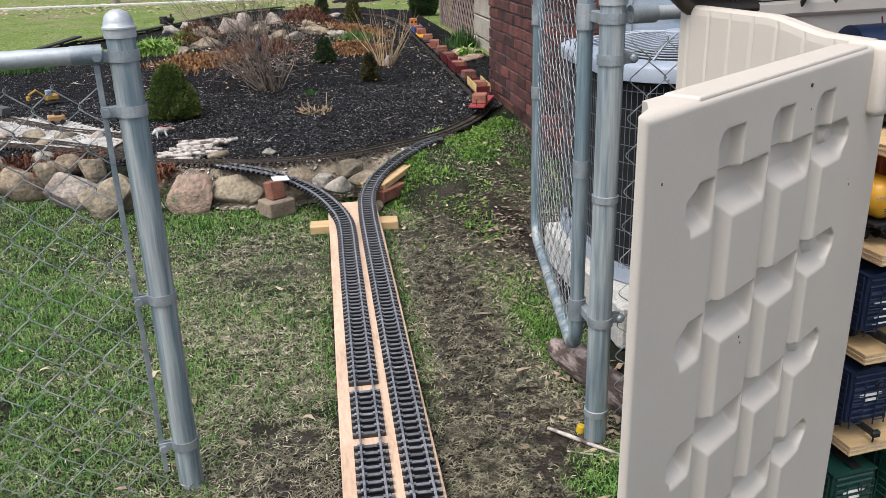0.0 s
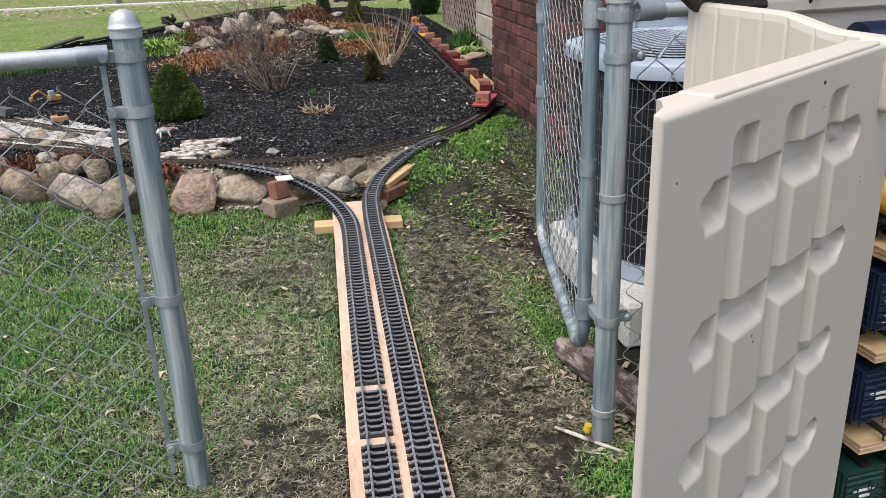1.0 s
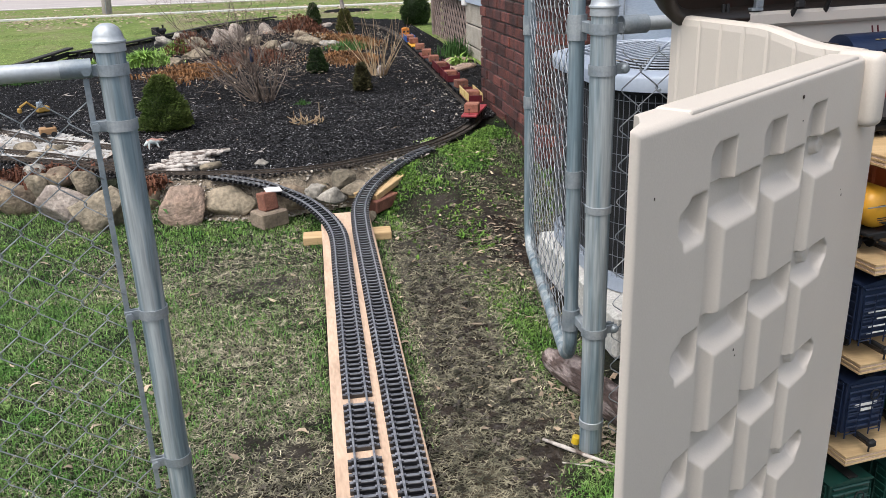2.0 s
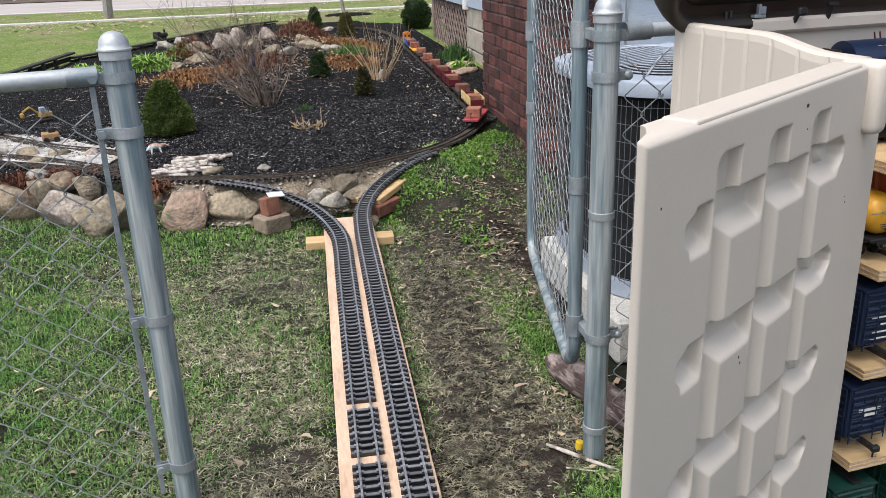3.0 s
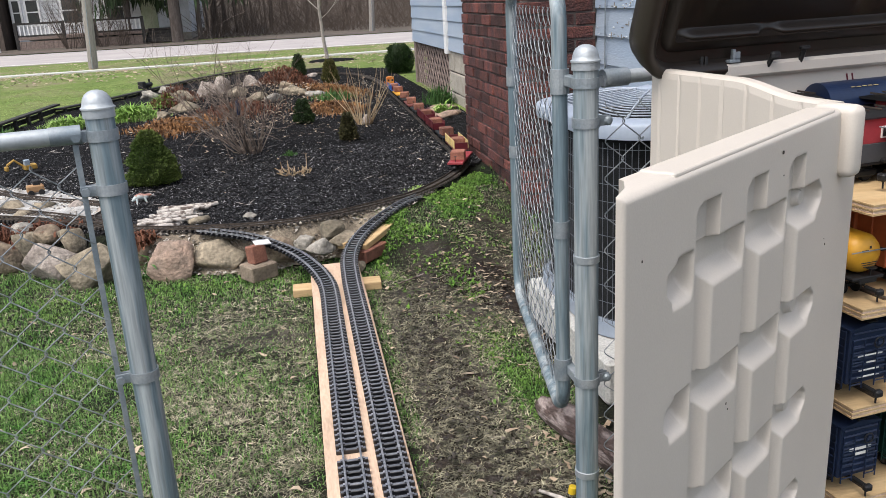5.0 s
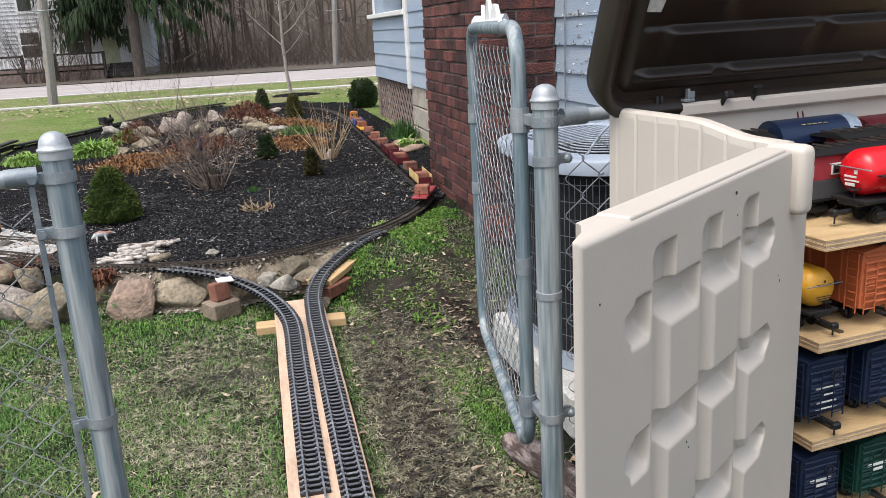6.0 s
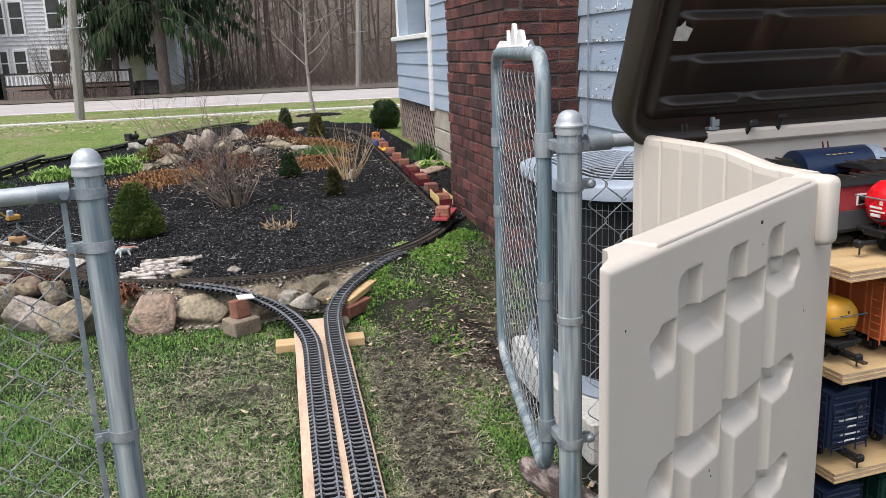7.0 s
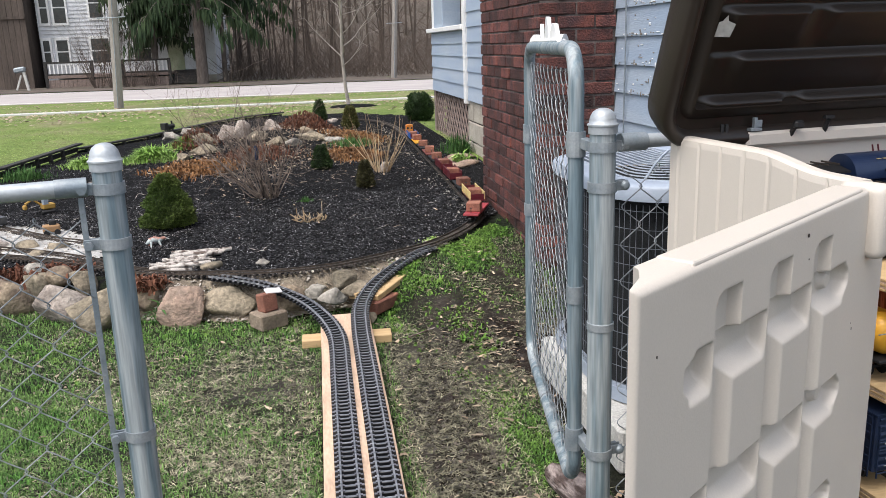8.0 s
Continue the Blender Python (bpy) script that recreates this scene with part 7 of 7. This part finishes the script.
L_iris, L_dark = leafy("spring_leaves", (0.19, 0.33, 0.065), (0.29, 0.42, 0.12), island=0.5), leafy("dark_strap_leaves", (0.045, 0.11, 0.03), (0.07, 0.15, 0.04))
for k, (x, y, n, h, w, sp, mt, lab) in enumerate(((-1.46, 8.8, 2400, 0.13, 0.016, 0.11, L_iris, "clump of bright green spring leaves"), (-1.20, 9.6, 1300, 0.12, 0.016, 0.10, L_iris, "smaller clump of bright green spring leaves"), (-2.02, 8.65, 900, 0.10, 0.014, 0.13, L_iris, "young green leaves by the edging"), (-2.45, 8.0, 420, 0.09, 0.008, 0.12, L_dark, "sparse green leaves by the edging"),
                                                  (1.50, 8.25, 300, 0.17, 0.009, 0.09, L_dark, "dark green strap-leaved clump by the foundation"), (1.42, 7.6, 90, 0.09, 0.02, 0.07, L_iris, "small green leaves inside a stone ring"), (-0.007, 6.18, 90, 0.030, 0.010, 0.03, L_dark, "low green tuft in black mulch"), (0.5, 9.0, 320, 0.08, 0.010, 0.14, L_dark, "low green leaves in the rock garden"), (-0.70, 4.18, 120, 0.09, 0.014, 0.04, L_dark, "low green plant between edging stones"),
                                                  (0.70, 4.72, 60, 0.03, 0.012, 0.05, L_iris, "small green weed in mulch"))):
    leaf_clump("leafy_clump", x, y, n, h, w, sp, mt, lab, 60 + k)
L_orange, L_rust = leafy("orange_dry_leaves", (0.27, 0.135, 0.055), (0.15, 0.08, 0.04), rough=0.75, island=0.6), leafy("rust_dry_leaves", (0.115, 0.048, 0.03), (0.16, 0.07, 0.042), rough=0.75)
for k, (x, y, n, sx, sy, mt, lab) in enumerate(((-0.95, 7.95, 2200, 0.28, 0.35, L_orange, "orange dry ground cover beside stones"), (-0.45, 8.5, 900, 0.3, 0.4, L_rust, "rust-brown dry foliage in the rock garden"), (0.45, 8.3, 1500, 0.22, 0.3, L_orange, "orange dry ground cover around stalks"), (0.55, 9.6, 1400, 0.28, 0.5, L_orange, "orange dry leaves in the rock garden"), (0.05, 10.6, 1500, 0.28, 0.4, L_rust, "rust-red dry foliage over rocks"), (-1.15, 9.6, 700, 0.22, 0.3, L_rust, "rust-brown dry foliage at the bed side"), (-1.35, 4.66, 700, 0.22, 0.08, L_rust, "rust-brown trailing plants over edging stones"), (-0.8, 4.28, 260, 0.09, 0.05, L_rust, "rust-brown trailing plant between stones"))):
    r = np.random.RandomState(90 + k)
    hump = 0.20 if y > 9 and mt is L_rust else 0.05
    pts = []
    for _ in range(int(n * 1.8)):
        px, py = r.normal(x, sx * 0.55), r.normal(y, sy * 0.55)
        if in_bed(px, py) or y < 4.8:
            pts.append((px, py, bed_z(px, py) + hump * math.exp(-((px - x) / sx) ** 2 - ((py - y) / sy) ** 2) * r.rand() if y > 5 else 0.13 + 0.05 * r.rand(), r.uniform(0.6, 1.3)))
    blades("dry_ground_cover", pts, 0.040, 0.011, mt, lab, "ground cover", 190 + k, 0.9)
r = np.random.RandomState(7)
lit = [(x, y, bed_z(x, y) + 0.01 + 0.03 * r.rand(), r.uniform(0.5, 1.2)) for x, y in zip(r.normal(-0.15, 0.65, 2400), r.normal(9.2, 1.2, 2400)) if in_bed(x, y)]
blades("garden_litter", lit, 0.045, 0.014, M_leaf, "brown leaf litter strewn among the rocks", "leaves", 8, 0.8, flat=True)
tw = [(x, y, bed_z(x, y) + 0.012) for x, y in zip(r.uniform(-1.9, -0.2, 46), r.uniform(5.2, 7.6, 46))]
slivers("twigs", tw, 0.15, 0.006, M_birch, "pale dry twigs fallen on black mulch", "twigs", 31, 0.10)


# ---- road, far side ----
M_road = mat("pale_worn_asphalt", (0.40, 0.365, 0.35), (0.34, 0.31, 0.30), scale=0.8, rough=0.9, bump=0.3, grain=20, fine=0.1)
M_line = mat("road_marking", (0.70, 0.69, 0.66), (0.55, 0.54, 0.51), scale=4, rough=0.8, bump=0.1)


def strip(name, y_at, w, z, mt, label, cat, x0=-90, x1=90, n=60, thick=0.03):
    g = Geo()
    for i in range(n + 1):
        x = x0 + (x1 - x0) * i / n
        y = y_at(x)
        for yy in (y, y + w):
            zz = max(ground_z(x, yy), 0) + z
            g.v += [(x, yy, zz - thick), (x, yy, zz)]
    for i in range(n):
        a, b = i * 4, i * 4 + 4
        g.f += [(a + 1, b + 1, b + 3, a + 3), (a, b, b + 1, a + 1), (a + 3, b + 3, b + 2, a + 2)]
    return solid(name, g, mt, label, cat, kind="structure")


strip("road", lambda x: 23.9 - 0.095 * x, 6.7, 0.012, M_road, "pale worn two-lane asphalt road", "road")
strip("road_edge_line", lambda x: 24.05 - 0.095 * x, 0.14, 0.018, M_line, "white edge line on the road", "road marking", thick=0.004)
strip("road_edge_line", lambda x: 30.35 - 0.095 * x, 0.14, 0.018, M_line, "white edge line on the road", "road marking", thick=0.004)
strip("pavement", lambda x: 18.45 - 0.03 * x, 0.95, 0.03, M_concrete, "narrow pale concrete pavement across the lawn", "pavement", -40, 20, 60)

M_litter = mat("leaf_litter", (0.105, 0.083, 0.066), (0.075, 0.062, 0.048), scale=0.5, rough=0.95, bump=0.8, grain=6, fine=0.4)
g = Geo()
nx, ny = 60, 26
for j in range(ny + 1):
    y = 30.9 + (j / ny) ** 1.6 * 131.6
    for i in range(nx + 1):
        x = -110 + 220 * i / nx
        k = smooth_step(0.0, 1.0, (y - 42) / 110) if y > 42 else 0
        z = 0.03 + 46 * k + 1.2 * noise.noise((x * 0.05, y * 0.05, 3)) * smooth_step(40, 60, y) + 0.12 * noise.noise((x * 0.5, y * 0.5, 2)) * smooth_step(33, 36, y)
        g.v.append((x, y - 0.095 * x * (1 - smooth_step(33, 60, y)), z))
for j in range(ny):
    for i in range(nx):
        a = j * (nx + 1) + i
        g.f.append((a, a + 1, a + nx + 2, a + nx + 1))
solid("hillside", g, M_litter, "brown leaf-strewn wooded hillside", "hillside", kind="structure", smooth=True)
# bare woods on the hillside
M_wood = mat("bare_tree_bark", (0.088, 0.070, 0.059), (0.108, 0.086, 0.072), scale=2, rough=0.95, bump=0.0, island=0.14, spec=0.1)
rw = np.random.RandomState(77)
g = Geo()
for i in range(620):
    y = 41 + 62 * rw.rand() ** 1.5
    x = rw.uniform(-0.62, 0.36) * y
    k = smooth_step(0.0, 1.0, (y - 42) / 110) if y > 42 else 0
    z, h, r = 46 * k - 0.4, rw.uniform(7, 15), rw.uniform(0.03, 0.13)
    p = Vector((x, y, z))
    lean = Vector((rw.normal(0, 0.05), rw.normal(0, 0.03), 1))
    g.tube([p, p + lean * h * 0.4, p + lean * h], [r * 0.6, r * 0.5, r * 0.15], 5, cap=False)
    for q in range(9):
        t = rw.uniform(0.05, 0.9)
        a = p + lean * h * t
        d = Vector((rw.normal(0, 1), rw.normal(0, 0.6), rw.uniform(0.1, 1.0))).normalized() * rw.uniform(0.8, 3.0)
        g.tube([a, a + d * 0.5 + Vector((0, 0, 0.1)), a + d], [r * 0.3, r * 0.2, 0.01], 3, cap=False)
solid("bare_woods", g, M_wood, "dense leafless woods on the far hillside", "woods", kind="stuff")
g = Geo()
for i in range(8200):
    y = 35.5 + 26 * rw.rand() ** 1.4
    x = rw.uniform(-0.55, 0.34) * y
    if x < -3 and y < 42:
        continue
    k = smooth_step(0.0, 1.0, (y - 42) / 110) if y > 42 else 0
    p = Vector((x, y - 0.095 * x * 0.5, 46 * k))
    h = rw.uniform(0.5, 2.8)
    d = Vector((rw.normal(0, 0.75), rw.normal(0, 0.5), 1)) * h * 0.8
    g.tube([p, p + d * 0.5 + Vector((rw.normal(0, 0.08), 0, 0)), p + d], [0.010, 0.007, 0.003], 3, cap=False)
solid("undergrowth", g, M_wood, "tangled leafless brush along the road", "brush", kind="stuff")

# utility poles
M_pole = mat("weathered_pole", (0.30, 0.275, 0.25), (0.22, 0.20, 0.18), scale=4, rough=0.9, bump=0.5, grain=30, stretch=(3, 3, 0.3))
for (x, y, lab) in ((-4.22, 20.9, "weathered wooden utility pole beside the road"), (3.60, 32.7, "pale wooden utility pole across the road")):
    th = thing("utility_pole", pose(x, y, 0), lab, "utility pole", "utility poles")
    part("pole", Geo().tube([(0, 0, -0.3), (0.26, 0, 4), (0.58, 0, 9)], [0.108, 0.095, 0.08], 14), M_pole, th, smooth=True)
    part("crossarm", Geo().box((0.53, 0, 8.3), (2.2, 0.1, 0.12), bevel=0.01), M_pole, th)
    part("bracket", Geo().tube([(-0.20, -0.10, 2.06), (0.14, -0.13, 2.06), (0.42, -0.10, 2.08)], 0.012, 6), M_steel_dull, th, "thin metal bracket")
    part("ground_wire", Geo().tube([(0.02, -0.125, 0), (0.25, -0.118, 3.9)], 0.008, 5), M_steel_dull, th)

# young bare tree on the lawn
th = thing("young_tree", pose(0.85, 16.0, ground_z(0.85, 16)), "slender bare young tree on the lawn", "tree")
rt = np.random.RandomState(12)
M_ybark = mat("pale_grey_bark", (0.36, 0.32, 0.29), (0.24, 0.21, 0.19), scale=10, rough=0.9, bump=0.4)
part("trunk", Geo().tube([(0.05, 0, -0.05), (0.0, 0, 0.35), (-0.03, 0, 0.9), (0.0, 0, 1.9), (0.0, 0, 2.8), (0.04, 0, 3.9)], [0.038, 0.031, 0.027, 0.022, 0.016, 0.006], 10), M_ybark, th, smooth=True)
for k in range(26):
    z = 0.75 + 2.9 * (k / 26)
    a = k * 2.4 + rt.uniform(-0.3, 0.3)
    g = Geo()
    branch(g, Vector((0, 0, z)), Vector((math.cos(a), math.sin(a), rt.uniform(0.05, 0.8))).normalized(), rt.uniform(0.5, 1.1) * (1.15 - 0.55 * k / 26), 0.011, 2, rt, 0.3, 2, 0.5)
    part("limb", g, M_ybark, th)
solid("bark_ring", Geo().lathe([(0.5, -0.02), (0.38, 0.02), (0.1, 0.04)], pose(0.95, 15.6, ground_z(0.95, 15.6)), 24), M_mulch, "dark mulch ring round a young tree", "mulch")


# ---- white house over the road ----
def far_house():
    x0, x1, y0 = -10.2, -3.36, 37.0
    th = thing("white_house", Matrix(), "old white clapboard house behind trees over the road", "house")
    part("wall", Geo().box(((x0 + x1) / 2, y0 + 3.5, 3.3), (x1 - x0, 7, 6.0)), M_farwhite, th, "weathered white clapboard wall")
    for k in range(38):
        part("clapboard", Geo().box(((x0 + x1) / 2, y0 - 0.015, 0.42 + 0.155 * k), (x1 - x0 + 0.03, 0.03, 0.012)), M_farwhite, th)
    part("foundation", Geo().box(((x0 + x1) / 2, y0 + 3.5, 0.15), (x1 - x0 - 0.1, 6.9, 0.6)), M_block, th)
    vs = [(x0 - 0.4, y0 - 0.4, 6.2), (x1 + 0.4, y0 - 0.4, 6.2), (x1 + 0.4, y0 + 3.5, 9.2), (x0 - 0.4, y0 + 3.5, 9.2), (x1 + 0.4, y0 + 7.4, 6.2), (x0 - 0.4, y0 + 7.4, 6.2)]
    part("roof", Geo().add(vs, [(0, 1, 2, 3), (3, 2, 4, 5), (0, 3, 5), (1, 4, 2), (0, 5, 4, 1)]), M_shingle, th, "dark shingle roof")
    for x, z, w, h in ((-9.96, 1.42, 0.24, 0.95), (-9.36, 1.42, 0.42, 0.95), (-7.9, 1.42, 0.68, 1.0), (-6.25, 1.45, 0.62, 0.95), (-9.9, 3.15, 0.26, 1.25), (-9.3, 3.15, 0.45, 1.25), (-7.9, 3.3, 0.5, 1.2), (-6.4, 3.3, 0.5, 1.2), (-5.0, 3.3, 0.5, 1.2), (-4.28, 1.62, 0.40, 0.52)):
        wd = part("window", Geo().box((x, y0 - 0.02, z), (w + 0.16, 0.07, h + 0.16), bevel=0.01), M_white, th, "white sash window")
        for s in (-1, 1):
            part("pane", Geo().box((x, y0 - 0.05, z + s * h / 4), (w, 0.03, h / 2 - 0.05)), M_farpane, wd, "dark glass pane")
    part("door", Geo().box((-4.95, y0 - 0.02, 1.45), (0.62, 0.08, 1.9), bevel=0.01), M_green_door, th, "faded green entrance")
    part("deck", Geo().box((-7.3, y0 - 1.0, 0.46), (4.7, 2.0, 0.10)), M_lattice, th, "porch deck")
    for a, b in ((-9.6, -7.9), (-6.75, -5.0)):
        part("handrail", Geo().box(((a + b) / 2, y0 - 1.95, 1.00), (b - a, 0.09, 0.07)), M_timber, th, "dark handrail")
        part("bottom_rail", Geo().box(((a + b) / 2, y0 - 1.95, 0.55), (b - a, 0.06, 0.06)), M_timber, th)
        k = a
        while k < b:
            part("baluster", Geo().box((k, y0 - 1.95, 0.78), (0.05, 0.05, 0.42)), M_white, th)
            k += 0.15
        for q in (a, b):
            part("newel", Geo().box((q, y0 - 1.95, 0.55), (0.11, 0.11, 1.0)), M_timber, th)
    for k in range(4):
        part("step", Geo().box((-4.5, y0 - 0.75 - 0.3 * k, 0.48 - 0.12 * k), (0.95, 0.32, 0.14), bevel=0.01), M_timber, th, "dark wooden step")
    for k in range(28):
        part("skirt_board", Geo().box((-9.55 + 0.163 * k, y0 - 1.97, 0.18), (0.15, 0.03, 0.34)), M_lattice, th)


M_farwhite = mat("weathered_white_clapboard", (0.66, 0.67, 0.69), (0.52, 0.53, 0.54), scale=1.2, rough=0.7, bump=0.2, grain=10, fine=0.08)
M_farpane = mat("dark_window_glass", (0.03, 0.033, 0.035), (0.045, 0.05, 0.05), scale=3, rough=0.12, rough2=0.2, bump=0)
M_green_door = mat("faded_green_paint", (0.32, 0.36, 0.22), (0.42, 0.44, 0.30), scale=3, rough=0.7)
far_house()
M_barn = mat("dark_brown_boards", (0.065, 0.050, 0.041), (0.10, 0.078, 0.065), scale=2, rough=0.9, bump=0.4, grain=20, vary=0.2, stretch=(3, 3, 0.4))
th = thing("brown_barn", Matrix(), "dark brown boarded barn beside a white house", "barn")
for k in range(16):
    part("board", Geo().box((-13.75 + 0.22 * k, 36.0, 3.0), (0.21, 0.05, 6.0)), M_barn, th)
part("wall", Geo().box((-12.1, 38.0, 2.95), (3.4, 3.9, 5.9)), M_barn, th)
part("beam", Geo().box((-12.1, 35.95, 2.75), (3.5, 0.08, 0.10)), M_barn, th)
part("roof", Geo().prism([(-14.0, 5.9), (-10.2, 5.9), (-12.1, 7.4)], 4.6, Matrix.Translation((0, 40.3, 0)) @ Matrix.Rotation(math.pi / 2, 4, "X")), M_shingle, th)
# leaning boxes on posts by the road
for x, lean in ((-10.05, 8), (-10.5, -22)):
    th = thing("mailbox" if lean > 0 else "marker_stake", pose(x, 34.2, 0, 0, -lean, 0), "pale leaning roadside post", "post")
    part("post", Geo().box((0, 0, 0.35), (0.10, 0.10, 0.8) if lean > 0 else (0.07, 0.05, 0.6), bevel=0.01), M_concrete, th)
    if lean > 0:
        part("box", Geo().box((-0.12, 0, 0.82), (0.42, 0.2, 0.2), bevel=0.05), M_steel_dull, th, "small grey metal box")

# spruces with hanging boughs before the white house
M_sbark, L_spruce = mat("spruce_bark", (0.075, 0.060, 0.052), (0.12, 0.10, 0.088), scale=6, rough=0.95, bump=0.6, grain=20, stretch=(2, 2, 0.5)), leafy("spruce_needles", (0.020, 0.040, 0.018), (0.035, 0.055, 0.022), island=0.4, scale=1.0)
for k, (x, y, r, h, lo, reach) in enumerate(((-3.75, 34.9, 0.21, 17, 1.6, 3.4), (-5.6, 35.6, 0.12, 15, 0.9, 2.4), (-3.0, 36.4, 0.10, 14, 2.2, 3.4))):
    rk = np.random.RandomState(300 + k)
    th = thing("spruce", pose(x, y, 0), "tall dark spruce with drooping boughs", "tree", "spruces over the road")
    part("trunk", Geo().tube([(0, 0, -0.2), (0.03, 0, 2), (0, 0.05, 6), (0, 0, h)], [r * 1.15, r, r * 0.75, 0.04], 14), M_sbark, th, smooth=True)
    bough, needle = Geo(), Geo()
    nb = 120
    for i in range(nb):
        t = i / nb
        z = lo + 0.9 + (h - lo - 1.2) * t
        ln = reach * (1 - 0.85 * t) * rk.uniform(0.55, 1.1)
        a = i * 2.4 + rk.uniform(-0.4, 0.4)
        d = Vector((math.cos(a), math.sin(a), 0))
        pts = [Vector((0, 0, z)) + d * ln * q + Vector((0, 0, 0.25 * ln * math.sin(q * 2.2) * 0.5 - 0.42 * ln * q * q)) for q in (0, 0.25, 0.5, 0.75, 1.0)]
        bough.tube(pts, [0.035, 0.028, 0.02, 0.012, 0.004], 4, cap=False)
        side = Vector((-d.y, d.x, 0))
        for q in range(26 if t < 0.35 else 9):
            u_ = rk.uniform(0.12, 1.0)
            j = min(3, int(u_ * 4))
            p = pts[j].lerp(pts[j + 1], u_ * 4 - j)
            for s in range(3):
                e = p + side * rk.normal(0, 0.16) + d * rk.normal(0, 0.10)
                drop = rk.uniform(0.2, 0.75) * (1 - 0.4 * t)
                w = side * rk.uniform(0.02, 0.05) + d * rk.normal(0, 0.03)
                n0 = len(needle.v)
                needle.v += [tuple(e), tuple(e + w + Vector((0, 0, -drop * 0.5))), tuple(e + Vector((rk.normal(0, 0.04), 0, -drop))), tuple(e - w + Vector((0, 0, -drop * 0.45)))]
                needle.f.append((n0, n0 + 1, n0 + 2, n0 + 3))
    tagged(part("branchwork", bough, M_sbark, th), kind="stuff")
    tagged(part("crown", needle, L_spruce, th), kind="stuff")
# leafless shrubs before the porch
for k, (x, y, h) in enumerate(((-6.9, 33.8, 3.6), (-6.4, 34.2, 2.2), (-7.5, 34.0, 2.4), (-5.7, 34.4, 1.2))):
    rk = np.random.RandomState(400 + k)
    th = thing("bare_shrub", pose(x, y, 0), "tall leafless shrub before a white house", "shrub", "shrubs over the road")
    for q in range(16):
        a = rk.uniform(0, 6.28)
        g = Geo()
        branch(g, Vector((0.15 * math.cos(a), 0.15 * math.sin(a), 0)), Vector((0.3 * math.cos(a), 0.3 * math.sin(a), 1)).normalized(), h * rk.uniform(0.5, 1), 0.017, 2, rk, 0.35, 2, 0.3)
        part("stem", g, M_wood, th)
